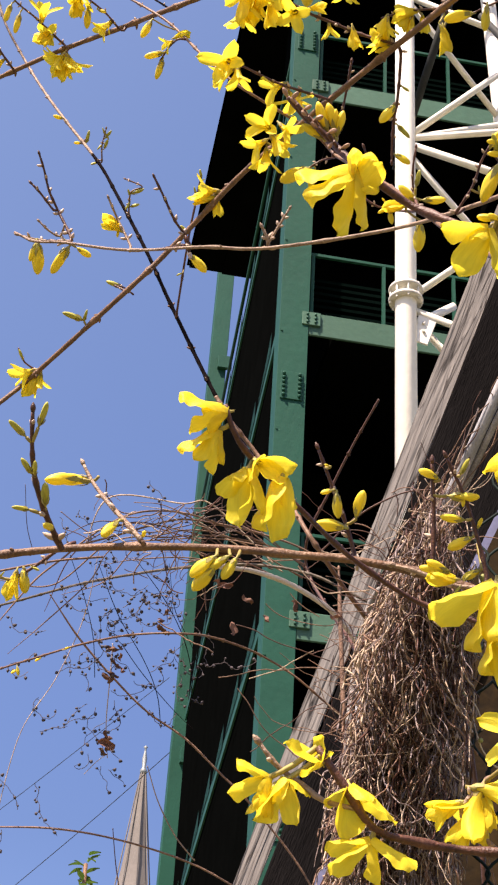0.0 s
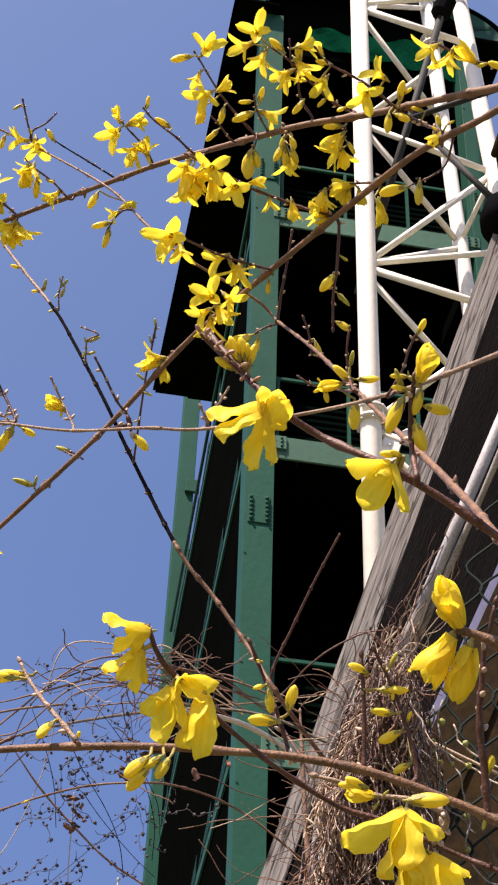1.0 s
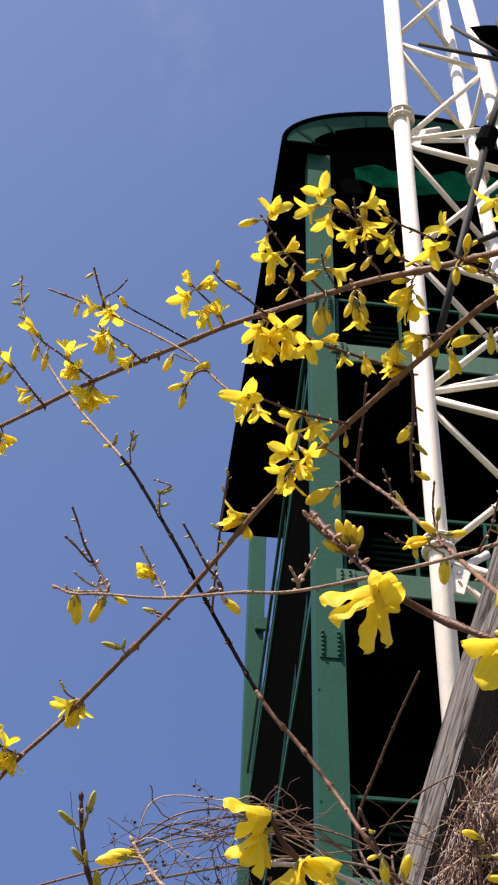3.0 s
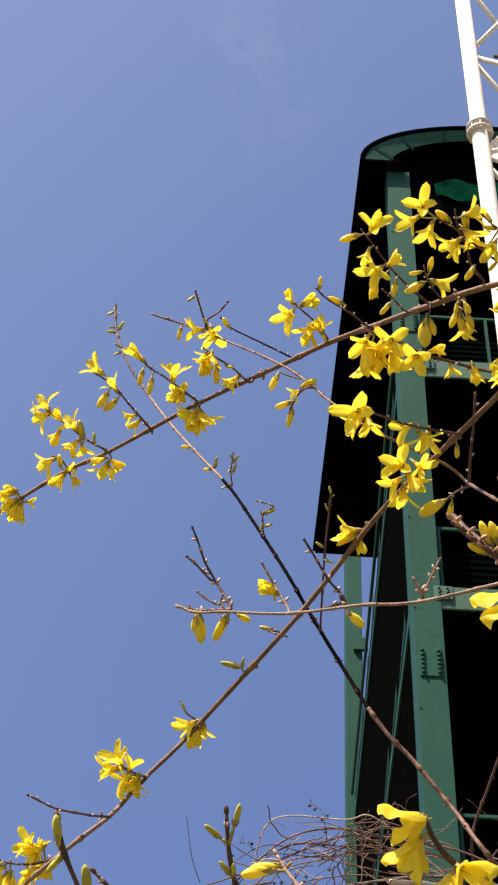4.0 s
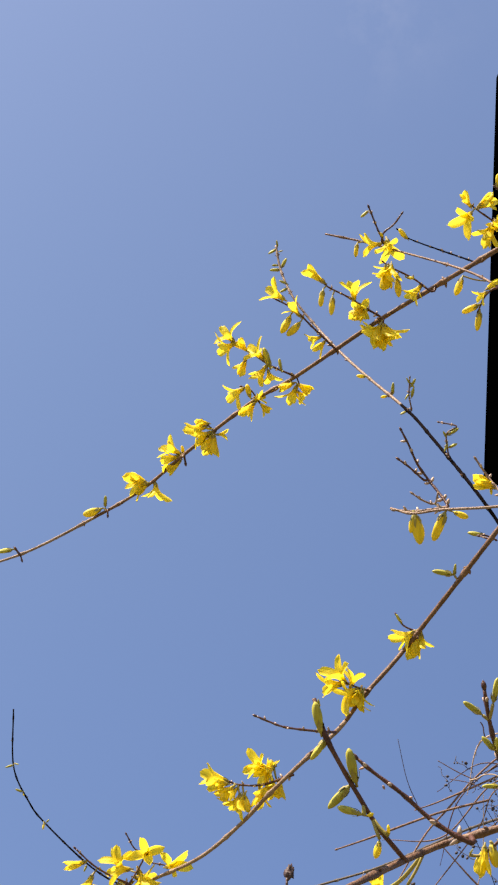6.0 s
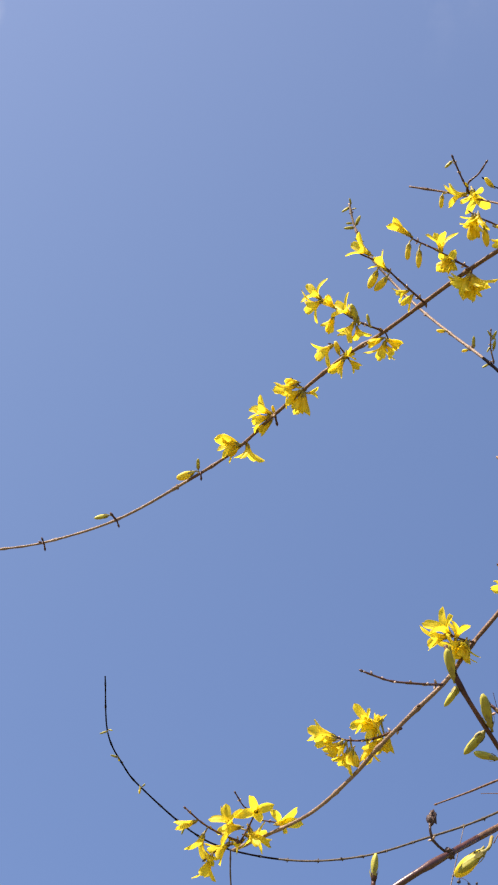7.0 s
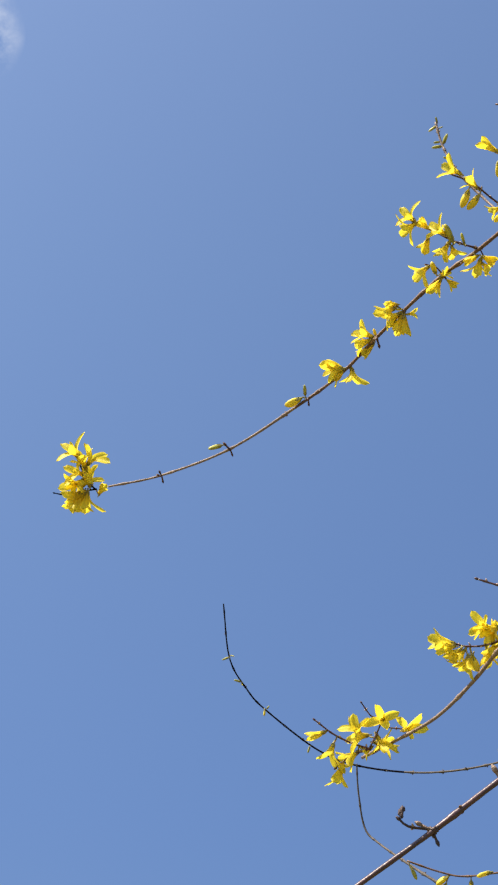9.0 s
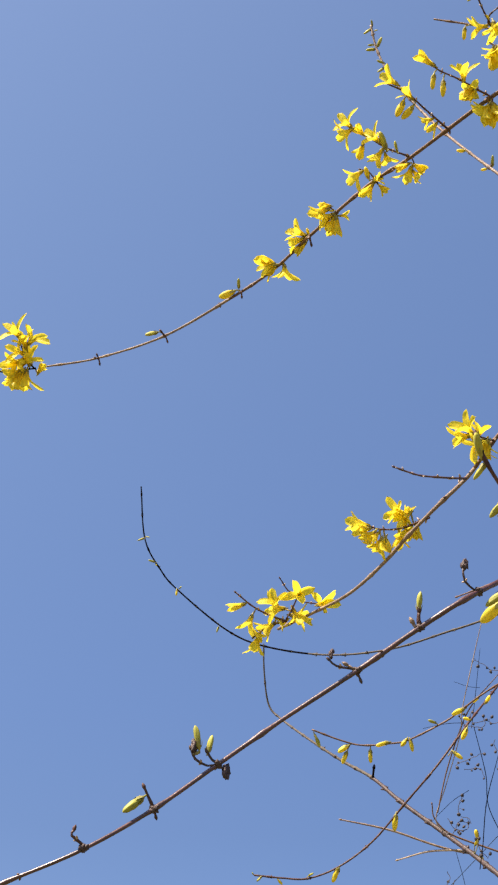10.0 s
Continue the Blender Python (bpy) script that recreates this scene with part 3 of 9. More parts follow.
SPINDLE = {"y": [spindle_mesh("bud", BUDY, t, w, n) for n, (t, w) in enumerate(((0.8, 0.39), (1.3, 0.35), (0.3, 0.44)))],
           "g": [spindle_mesh("bud", GREENBUD, t, w, n + 5) for n, (t, w) in enumerate(((0.6, 0.32), (1.0, 0.28)))],
           "r": [spindle_mesh("bud", BUD_BROWN, t, w, n + 9) for n, (t, w) in enumerate(((0.4, 0.55), (0.7, 0.48)))]}
CUP, CUP_BUD, CUP_BROWN = calyx_mesh(CALYX, 0.2), bud_cup_mesh(BUD_SCALE), bud_cup_mesh(BUD_BROWN)
STAMEN = stamen_mesh()
dice = random.Random(11)


def node_buds(bm, q, ahead, r, rnd, long=2.2):
    """A pair of small scale buds at a joint."""
    side = ahead.orthogonal().normalized()
    side = Matrix.Rotation(rnd.uniform(0, 6.28), 3, ahead) @ side
    for sign in (1, -1):
        if rnd.random() < 0.72:
            way = side * sign - ahead * rnd.uniform(0.4, 1.0)
            k = long * rnd.uniform(0.7, 1.3)
            turned(bm, [(r * 0.55, 0), (r * 0.8, r * k * 0.35), (r * 0.55, r * k * 0.75), (r * 0.1, r * k)], aim(q + side * sign * r * 0.6, way), 5)


def branch(name, label, points, r_tip, r_root, mat, category="shrub branch", group="forsythia branches", joints=0.034, young=()):
    """A bough: an Empty at its root with its stem, which thickens at paired joints."""
    line = spline(points, 0.0025)
    root = thing(name, label, category, line[-1], group=group)
    n = len(line) - 1
    rnd = random.Random(len(line))
    bm = bmesh.new()
    radii, gone, ahead_of = [], 0.0, 0.012
    for i, q in enumerate(line):
        gone += (q - line[i - 1]).length if i else 0.0
        r = r_tip + (r_root - r_tip) * min(1.0, gone / 0.8)
        off = gone - ahead_of
        knot = 0.42 * math.exp(-((off / 0.0024) ** 2))
        if off > 0.004 and gone < 0.9:
            ahead_of = gone + joints * rnd.uniform(0.7, 1.5)
            node_buds(bm, line[i - 1], (line[i] - line[i - 1]).normalized(), r * 0.85, rnd, 2.4)
        radii.append(r * (1 + knot + 0.10 * noise.noise(q * 160) + 0.09 * noise.noise(q * 420)))
    cut = 0
    for wood, reach in young:
        first = cut
        while (line[cut + 1] - line[0]).length < reach:
            cut += 1
        part("stem", sweep(bmesh.new(), line[first: cut + 1], radii[first: cut + 1], 10), wood, root)
    part("stem", sweep(bm, line[cut:], radii[cut:], 10), mat, root)
    return root


def twig(root, points, r_tip, r_root, mat, knots=True, gap_of=0.0062):
    """A thin side twig of a bough, knobbly with scale buds and a bud at its end."""
    line = spline(points, 0.0016)
    knots = knots and root.name.startswith("forsythia")
    n = len(line) - 1
    rnd = random.Random(n)
    slim = 0.75 if gap_of < 0.004 else 1.0
    r_tip, r_root = r_tip * 0.5 * slim, r_root * 0.52 * slim
    bm = bmesh.new()
    radii, gone, gap = [], 0.0, 0.004
    for i, q in enumerate(line):
        gone += (q - line[i - 1]).length if i else 0.0
        r = r_tip + (r_root - r_tip) * min(1.0, gone / 0.05)
        off = gone - gap
        if knots and off > 0.0013 and i < n:
            gap = gone + gap_of * rnd.uniform(0.65, 1.4)
            before = len(bm.faces)
            node_buds(bm, line[i - 1], (line[i] - line[i - 1]).normalized(), r * 1.28 / slim, rnd, 2.6)
            for f in list(bm.faces)[before:]:
                f.material_index = 1
        radii.append(r * (1 + (0.4 * math.exp(-((off / 0.001) ** 2)) if knots else 0) + 0.12 * noise.noise(q * 300)))
    end = (line[0] - line[min(2, n)]).normalized()
    turned(bm, [(r_tip * 0.9, -r_tip), (r_tip * 1.5, r_tip * 1.2), (r_tip * 1.2, r_tip * 2.8), (r_tip * 0.2, r_tip * 4.4)], aim(line[0], end), 6)
    shoot = part("twig", sweep(bm, line, radii, 7), mat, root)
    shoot.data.materials.append(BEAD)
    return shoot


def flower(root, kind, base, way, size, foot=None):
    """A flower of four strap petals: o wide open, h half open, b bell, e still egg-shaped."""
    spin = dice.uniform(0, 6.28)
    if kind == "b" and dice.random() < 0.3:
        kind = "h"
    m = Matrix.Translation(-root.location) @ aim(base, way, spin) @ Matrix.Scale(size, 4)
    cup = part("flower", CUP, None, root, m=m)
    for k in range(4):
        turn = Matrix.Rotation(k * math.pi / 2 + dice.uniform(-0.22, 0.22), 4, "Z") @ Matrix.Rotation(dice.uniform(-0.22, 0.2), 4, "Y")
        part("petal", dice.choice(PETALS[kind]), None, cup, m=turn @ Matrix.Scale(dice.uniform(0.86, 1.1), 4))
    if kind in "oh":
        part("stamen", STAMEN, None, cup, m=Matrix.Identity(4))
    stalk(cup, base, foot, 0.0005)
    return cup


def big_flower(root, base, tips, foot=None):
    """A flower whose petals reach given tips; their inner sides face its axis."""
    b = Vector(base)
    ways = [Vector(t) - b for t in tips]
    axis = sum((w.normalized() for w in ways), Vector()).normalized()
    size = max(w.length for w in ways) * 0.62
    m = Matrix.Translation(-root.location) @ aim(base, axis) @ Matrix.Scale(size, 4)
    cup = part("flower", CUP, None, root, m=m)
    back = (Matrix.Translation(-root.location).inverted() @ m).inverted()
    for w in ways:
        z = w.normalized()
        x = z - axis * z.dot(axis)
        if x.length < 0.15:
            x = z.orthogonal()
        x = (x - z * x.dot(z)).normalized()
        turn = Matrix((x, z.cross(x), z)).transposed().to_4x4()
        part("petal", dice.choice(PETALS["s"]), None, cup, m=back @ Matrix.Translation(b) @ turn @ Matrix.Scale(w.length * 0.9, 4))
    part("stamen", STAMEN, None, cup, m=Matrix.Identity(4))
    stalk(cup, base, foot, 0.0006)
    return cup


def bud(root, kind, base, tip, foot=None):
    """A closed bud: y yellow, g still green, r brown and tight."""
    a, b = Vector(base), Vector(tip)
    if kind == "r":
        b = a + (b - a) * 0.62
    size = (b - a).length
    m = Matrix.Translation(-root.location) @ aim(a + (b - a) * 0.14, b - a, dice.uniform(0, 6.28)) @ Matrix.Scale(size * 0.86, 4)
    ob = part("bud", dice.choice(SPINDLE[kind]), None, root, m=m)
    part("calyx", CUP_BROWN if kind == "r" else CUP_BUD, None, ob, m=Matrix.Identity(4))
    stalk(ob, base, foot, 0.0005, BARK_RED if kind == "r" else CALYX)
    return ob


def husk(root, at, size):
    """A dried, torn bud."""
    bm = bmesh.new()
    bmesh.ops.create_icosphere(bm, subdivisions=3, radius=size)
    for v in bm.verts:
        n = noise.noise(v.co * 900 + Vector(at) * 50) + 0.6 * noise.noise(v.co * 2400 + Vector(at) * 70)
        v.co *= 0.8 + 0.75 * n
        v.co.z *= 2.3
    return part("husk", bm, HUSK, root, "dark dried bud husk", m=Matrix.Translation(Vector(at) - root.location))


def knuckle(root, at, size):
    """A dark swollen joint with a ruff of torn scales round the stem."""
    bm = bmesh.new()
    bmesh.ops.create_icosphere(bm, subdivisions=3, radius=size * 0.8)
    for v in bm.verts:
        v.co *= 0.85 + 0.7 * noise.noise(v.co * 700 + Vector(at) * 60) + 0.4 * noise.noise(v.co * 1900)
    rnd = random.Random(int(abs(at[0]) * 1e4))
    for k in range(4):
        way = Vector((rnd.uniform(-0.6, 1), rnd.uniform(-1, 0.4), rnd.uniform(-1, 0.6)))
        turned(bm, [(size * 0.5, 0), (size * 0.4, size * 0.6), (size * 0.08, size * rnd.uniform(0.8, 1.35))], aim((0, 0, 0), way), 5)
    return part("joint", bm, HUSK, root, "dark swollen joint", m=Matrix.Translation(Vector(at) - root.location))


# ---- plants: boughs, with their twigs, flowers and buds ----

br_a = branch('forsythia_branch', 'tan forsythia branch with open yellow flowers and buds', [(-0.4346, 0.9167, 2.3179), (-0.3923, 0.9193, 2.3214), (-0.3317, 0.9032, 2.3210), (-0.2719, 0.8774, 2.3271), (-0.2339, 0.8643, 2.3388), (-0.2017, 0.8468, 2.3516), (-0.1530, 0.8239, 2.3711), (-0.1173, 0.8081, 2.3780), (-0.0601, 0.7686, 2.3794), (-0.0221, 0.7441, 2.3787), (0.0041, 0.7161, 2.3652), (0.0323, 0.6935, 2.3592), (0.0658, 0.6638, 2.3445), (0.0936, 0.6353, 2.3274), (0.1141, 0.6157, 2.3156), (0.1478, 0.5868, 2.2953), (0.1871, 0.5400, 2.2596), (0.2293, 0.4975, 2.2285), (0.292, 0.435, 2.182), (0.434, 0.392, 2.076), (0.634, 0.472, 1.676), (0.936, 1.093, 0.750), (0.971, 1.143, -0.020)], 0.00080, 0.00205, BARK, young=((BARK_LIGHT, 0.17),))
twig(br_a, [(0.0997, 0.5786, 2.3375), (0.1016, 0.5869, 2.3309), (0.1062, 0.5936, 2.3251), (0.1086, 0.6011, 2.3188), (0.1169, 0.6145, 2.3198), (0.1141, 0.6157, 2.3156)], 0.000945, 0.001485, BARK_RED)
twig(br_a, [(0.0894, 0.5817, 2.3361), (0.1016, 0.5869, 2.3309), (0.1117, 0.5930, 2.3250), (0.1251, 0.5998, 2.3179), (0.1382, 0.6040, 2.3125), (0.1310, 0.6012, 2.3055)], 0.000945, 0.001485, BARK_RED)
flower(br_a, 'o', (0.0818, 0.5743, 2.3360), (-0.13, -0.79, -0.60), 0.0154, (0.0894, 0.5817, 2.3361))
flower(br_a, 'o', (0.0791, 0.5784, 2.3330), (-0.71, -0.03, -0.70), 0.0154, (0.0894, 0.5817, 2.3361))
flower(br_a, 'h', (0.0869, 0.5810, 2.3305), (-0.46, 0.49, -0.74), 0.0154, (0.0894, 0.5817, 2.3361))
bud(br_a, 'y', (0.0977, 0.5804, 2.3300), (0.0886, 0.5752, 2.3347), (0.0965, 0.5847, 2.3331))
flower(br_a, 'h', (0.1016, 0.5874, 2.3241), (-0.79, 0.19, -0.58), 0.0154, (0.1035, 0.5897, 2.3285))
flower(br_a, 'b', (0.0986, 0.5885, 2.3236), (0.32, 0.53, -0.78), 0.0112, (0.1035, 0.5897, 2.3285))
bud(br_a, 'y', (0.1063, 0.5842, 2.3262), (0.1035, 0.5759, 2.3338), (0.1050, 0.5889, 2.3290))
flower(br_a, 'h', (0.1042, 0.5772, 2.3318), (0.92, -0.38, -0.09), 0.0154, (0.1004, 0.5814, 2.3353))
bud(br_a, 'y', (0.1234, 0.5816, 2.3261), (0.1139, 0.5807, 2.3261), (0.1151, 0.5947, 2.3232))
flower(br_a, 'h', (0.1036, 0.5824, 2.3279), (0.71, 0.35, -0.62), 0.0154, (0.1015, 0.5862, 2.3315))
flower(br_a, 'o', (0.1210, 0.5877, 2.3217), (-0.49, 0.28, -0.83), 0.0154, (0.1173, 0.5958, 2.3220))
bud(br_a, 'y', (0.1106, 0.5979, 2.3148), (0.1049, 0.6032, 2.3075), (0.1086, 0.6011, 2.3188))
bud(br_a, 'y', (0.1226, 0.5957, 2.3151), (0.1172, 0.5986, 2.3104), (0.1229, 0.5986, 2.3191))
twig(br_a, [(0.0496, 0.6067, 2.3568), (0.0543, 0.6114, 2.3530), (0.0598, 0.6172, 2.3482), (0.0670, 0.6240, 2.3423), (0.0758, 0.6307, 2.3363), (0.0864, 0.6375, 2.3297), (0.0890, 0.6401, 2.3303)], 0.000945, 0.001485, BARK_RED)
bud(br_a, 'y', (0.0490, 0.6049, 2.3518), (0.0361, 0.6067, 2.3490), (0.0504, 0.6075, 2.3561))
flower(br_a, 'o', (0.0540, 0.6035, 2.3528), (0.24, -0.95, -0.22), 0.0163, (0.0512, 0.6083, 2.3555))
flower(br_a, 'b', (0.0529, 0.6116, 2.3464), (-0.27, 0.57, -0.78), 0.0109, (0.0557, 0.6128, 2.3518))
flower(br_a, 'b', (0.0640, 0.6186, 2.3404), (0.80, -0.50, 0.32), 0.0106, (0.0646, 0.6217, 2.3442))
flower(br_a, 'o', (0.0602, 0.6194, 2.3399), (-0.56, -0.17, -0.81), 0.0163, (0.0634, 0.6206, 2.3452))
flower(br_a, 'b', (0.0569, 0.6256, 2.3349), (-0.20, 0.58, -0.79), 0.0113, (0.0658, 0.6229, 2.3432))
bud(br_a, 'y', (0.0684, 0.6242, 2.3356), (0.0665, 0.6303, 2.3269), (0.0699, 0.6262, 2.3403))
twig(br_a, [(0.0624, 0.6395, 2.3426), (0.0670, 0.6424, 2.3400), (0.0731, 0.6473, 2.3354), (0.0774, 0.6519, 2.3374)], 0.000945, 0.001485, BARK_RED)
bud(br_a, 'y', (0.0668, 0.6439, 2.3387), (0.0603, 0.6486, 2.3320), (0.0680, 0.6432, 2.3392))
twig(br_a, [(0.0850, 0.6223, 2.3425), (0.0869, 0.6276, 2.3380), (0.0926, 0.6312, 2.3280), (0.0953, 0.6337, 2.3264)], 0.000945, 0.001485, BARK_RED)
bud(br_a, 'y', (0.0876, 0.6251, 2.3401), (0.0891, 0.6174, 2.3466), (0.0861, 0.6254, 2.3399))
bud(br_a, 'y', (0.0846, 0.6239, 2.3413), (0.0761, 0.6246, 2.3393))
flower(br_a, 'h', (0.0896, 0.6278, 2.3376), (0.91, 0.12, -0.40), 0.0163, (0.0879, 0.6282, 2.3364))
bud(br_a, 'y', (0.0863, 0.6282, 2.3376), (0.0736, 0.6319, 2.3326))
twig(br_a, [(0.0853, 0.6426, 2.3187), (0.0878, 0.6380, 2.3226), (0.0880, 0.6374, 2.3297), (0.0870, 0.6382, 2.3298)], 0.000945, 0.001485, BARK_RED)
bud(br_a, 'y', (0.0864, 0.6401, 2.3209), (0.0812, 0.6492, 2.3092))
bud(br_a, 'y', (0.0874, 0.6405, 2.3205), (0.0904, 0.6466, 2.3114))
bud(br_a, 'y', (0.0858, 0.6411, 2.3200), (0.0850, 0.6516, 2.3065))
twig(br_a, [(0.1033, 0.6288, 2.3158), (0.1053, 0.6240, 2.3197), (0.1056, 0.6239, 2.3205)], 0.0016065, 0.002376, BARK_RED)
bud(br_a, 'y', (0.1023, 0.6266, 2.3112), (0.0986, 0.6332, 2.3022), (0.1033, 0.6288, 2.3158))
bud(br_a, 'y', (0.1035, 0.6283, 2.3096), (0.1039, 0.6346, 2.3006), (0.1033, 0.6288, 2.3158))
bud(br_a, 'y', (0.1062, 0.6271, 2.3104), (0.1111, 0.6325, 2.3019), (0.1033, 0.6288, 2.3158))
bud(br_a, 'y', (0.1051, 0.6229, 2.3141), (0.1095, 0.6267, 2.3076), (0.1045, 0.6260, 2.3181))
bud(br_a, 'y', (0.1026, 0.6232, 2.3141), (0.1002, 0.6272, 2.3080), (0.1041, 0.6268, 2.3175))
flower(br_a, 'h', (0.1047, 0.6330, 2.3054), (0.13, 0.56, -0.82), 0.0131, (0.1033, 0.6288, 2.3158))
flower(br_a, 'b', (0.1070, 0.6313, 2.3066), (0.30, 0.51, -0.80), 0.0095, (0.1033, 0.6288, 2.3158))
twig(br_a, [(0.0235, 0.6390, 2.3436), (0.0292, 0.6432, 2.3402), (0.0430, 0.6497, 2.3345), (0.0544, 0.6622, 2.3366), (0.0630, 0.6663, 2.3457)], 0.000945, 0.001485, BARK_RED)
bud(br_a, 'y', (0.0242, 0.6427, 2.3471), (0.0259, 0.6362, 2.3522), (0.0240, 0.6394, 2.3434))
bud(br_a, 'y', (0.0400, 0.6492, 2.3415), (0.0299, 0.6453, 2.3447), (0.0384, 0.6475, 2.3364))
twig(br_a, [(0.1336, 0.6130, 2.3057), (0.1338, 0.6098, 2.3083), (0.1348, 0.6036, 2.3068), (0.1340, 0.6024, 2.3084)], 0.000945, 0.001485, BARK_RED)
flower(br_a, 'b', (0.1329, 0.6091, 2.3025), (-0.72, 0.44, -0.54), 0.0145, (0.1337, 0.6122, 2.3063))
flower(br_a, 'h', (0.1330, 0.6152, 2.2972), (-0.78, 0.38, -0.50), 0.0154, (0.1336, 0.6130, 2.3057))
flower(br_a, 'b', (0.1330, 0.6152, 2.2972), (0.30, 0.55, -0.78), 0.0126, (0.1336, 0.6130, 2.3057))
bud(br_a, 'y', (0.1351, 0.6116, 2.3000), (0.1406, 0.6148, 2.2941), (0.1336, 0.6130, 2.3057))
bud(br_a, 'y', (0.1332, 0.6057, 2.3053), (0.1216, 0.6067, 2.3033), (0.1345, 0.6057, 2.3073))
flower(br_a, 'b', (0.1338, 0.6108, 2.3008), (-0.57, 0.45, -0.69), 0.0095, (0.1336, 0.6130, 2.3057))
twig(br_a, [(0.1689, 0.5326, 2.2860), (0.1748, 0.5339, 2.2838), (0.1851, 0.5359, 2.2799), (0.1943, 0.5358, 2.2778), (0.2079, 0.5356, 2.2743), (0.1941, 0.5329, 2.2544)], 0.00108, 0.00162, BARK_RED)
flower(br_a, 'o', (0.1690, 0.5333, 2.2855), (-0.80, 0.19, -0.57), 0.0154)
flower(br_a, 'b', (0.1892, 0.5363, 2.2786), (-0.86, -0.36, 0.36), 0.0133)
flower(br_a, 'h', (0.1769, 0.5340, 2.2833), (-0.32, 0.53, -0.79), 0.0154)
bud(br_a, 'y', (0.1953, 0.5351, 2.2780), (0.1895, 0.5364, 2.2753))
bud(br_a, 'y', (0.2051, 0.5355, 2.2752), (0.1945, 0.5340, 2.2760))
twig(br_a, [(-0.0380, 0.7085, 2.3989), (-0.0313, 0.7136, 2.3950), (-0.0122, 0.7212, 2.3892), (0.0086, 0.7157, 2.3678), (0.0065, 0.7143, 2.3647)], 0.00081, 0.00108, BARK_DARK)
bud(br_a, 'y', (-0.0320, 0.7141, 2.3946), (-0.0378, 0.7076, 2.3982))
twig(br_a, [(-0.0493, 0.7227, 2.3860), (-0.0445, 0.7259, 2.3835), (-0.0315, 0.7325, 2.3784), (-0.0207, 0.7399, 2.3723), (-0.0177, 0.7395, 2.3765)], 0.000945, 0.001485, BARK_RED)
flower(br_a, 'b', (-0.0458, 0.7247, 2.3845), (-0.73, 0.29, -0.61), 0.0114)
flower(br_a, 'h', (-0.0444, 0.7246, 2.3847), (-0.07, 0.35, -0.93), 0.0125, (-0.0453, 0.7254, 2.3839))
flower(br_a, 'b', (-0.0481, 0.7250, 2.3840), (-0.11, 0.60, -0.79), 0.0141, (-0.0469, 0.7243, 2.3847))
flower(br_a, 'o', (-0.0481, 0.7252, 2.3830), (-0.22, 0.62, -0.75), 0.0125, (-0.0465, 0.7246, 2.3845))
bud(br_a, 'y', (-0.0421, 0.7305, 2.3796), (-0.0408, 0.7386, 2.3691), (-0.0402, 0.7281, 2.3818))
bud(br_a, 'y', (-0.0364, 0.7315, 2.3790), (-0.0306, 0.7318, 2.3777), (-0.0358, 0.7303, 2.3801))
flower(br_a, 'b', (-0.0275, 0.7361, 2.3754), (-0.62, 0.36, -0.70), 0.0095)
flower(br_a, 'h', (-0.0283, 0.7399, 2.3760), (-0.81, 0.24, -0.54), 0.0125, (-0.0261, 0.7362, 2.3754))
twig(br_a, [(0.0063, 0.6769, 2.3811), (0.0127, 0.6819, 2.3770), (0.0240, 0.6898, 2.3703), (0.0307, 0.6980, 2.3631), (0.0276, 0.6973, 2.3602)], 0.000945, 0.001485, BARK_RED)
flower(br_a, 'o', (0.0081, 0.6797, 2.3723), (-0.38, -0.26, -0.89), 0.0163, (0.0111, 0.6807, 2.3780))
flower(br_a, 'b', (0.0084, 0.6766, 2.3750), (-0.46, -0.79, 0.40), 0.0105, (0.0090, 0.6790, 2.3794))
flower(br_a, 'b', (0.0139, 0.6764, 2.3751), (0.88, -0.33, 0.34), 0.0108, (0.0116, 0.6811, 2.3777))
flower(br_a, 'h', (0.0139, 0.6774, 2.3743), (0.96, -0.28, 0.02), 0.0125, (0.0127, 0.6819, 2.3770))
flower(br_a, 'h', (0.0212, 0.6858, 2.3671), (-0.46, 0.45, -0.76), 0.0163, (0.0221, 0.6884, 2.3714))
flower(br_a, 'h', (0.0205, 0.6866, 2.3657), (-0.67, 0.38, -0.64), 0.0125, (0.0221, 0.6884, 2.3714))
flower(br_a, 'b', (0.0263, 0.6903, 2.3632), (-0.59, -0.68, 0.43), 0.0105, (0.0268, 0.6932, 2.3673))
flower(br_a, 'h', (0.0269, 0.6908, 2.3644), (-0.24, -0.97, 0.03), 0.0125, (0.0268, 0.6932, 2.3673))
bud(br_a, 'y', (0.0254, 0.6887, 2.3646), (0.0285, 0.6929, 2.3587), (0.0257, 0.6918, 2.3685))
twig(br_a, [(-0.0560, 0.7669, 2.3722), (-0.0538, 0.7634, 2.3758), (-0.0538, 0.7645, 2.3793)], 0.000945, 0.001485, BARK_RED)
flower(br_a, 'o', (-0.0559, 0.7653, 2.3738), (-0.53, 0.26, -0.81), 0.0163)
flower(br_a, 'b', (-0.0544, 0.7655, 2.3738), (0.16, 0.63, -0.76), 0.0154)
flower(br_a, 'h', (-0.0537, 0.7661, 2.3732), (0.55, 0.53, -0.65), 0.0163, (-0.0551, 0.7654, 2.3737))
flower(br_a, 'o', (-0.0542, 0.7671, 2.3733), (0.26, 0.73, -0.63), 0.0125, (-0.0555, 0.7660, 2.3731))
flower(br_a, 'h', (-0.0567, 0.7663, 2.3728), (-0.82, 0.25, -0.51), 0.0163)
flower(br_a, 'b', (-0.0553, 0.7670, 2.3722), (-0.20, 0.58, -0.79), 0.0145)
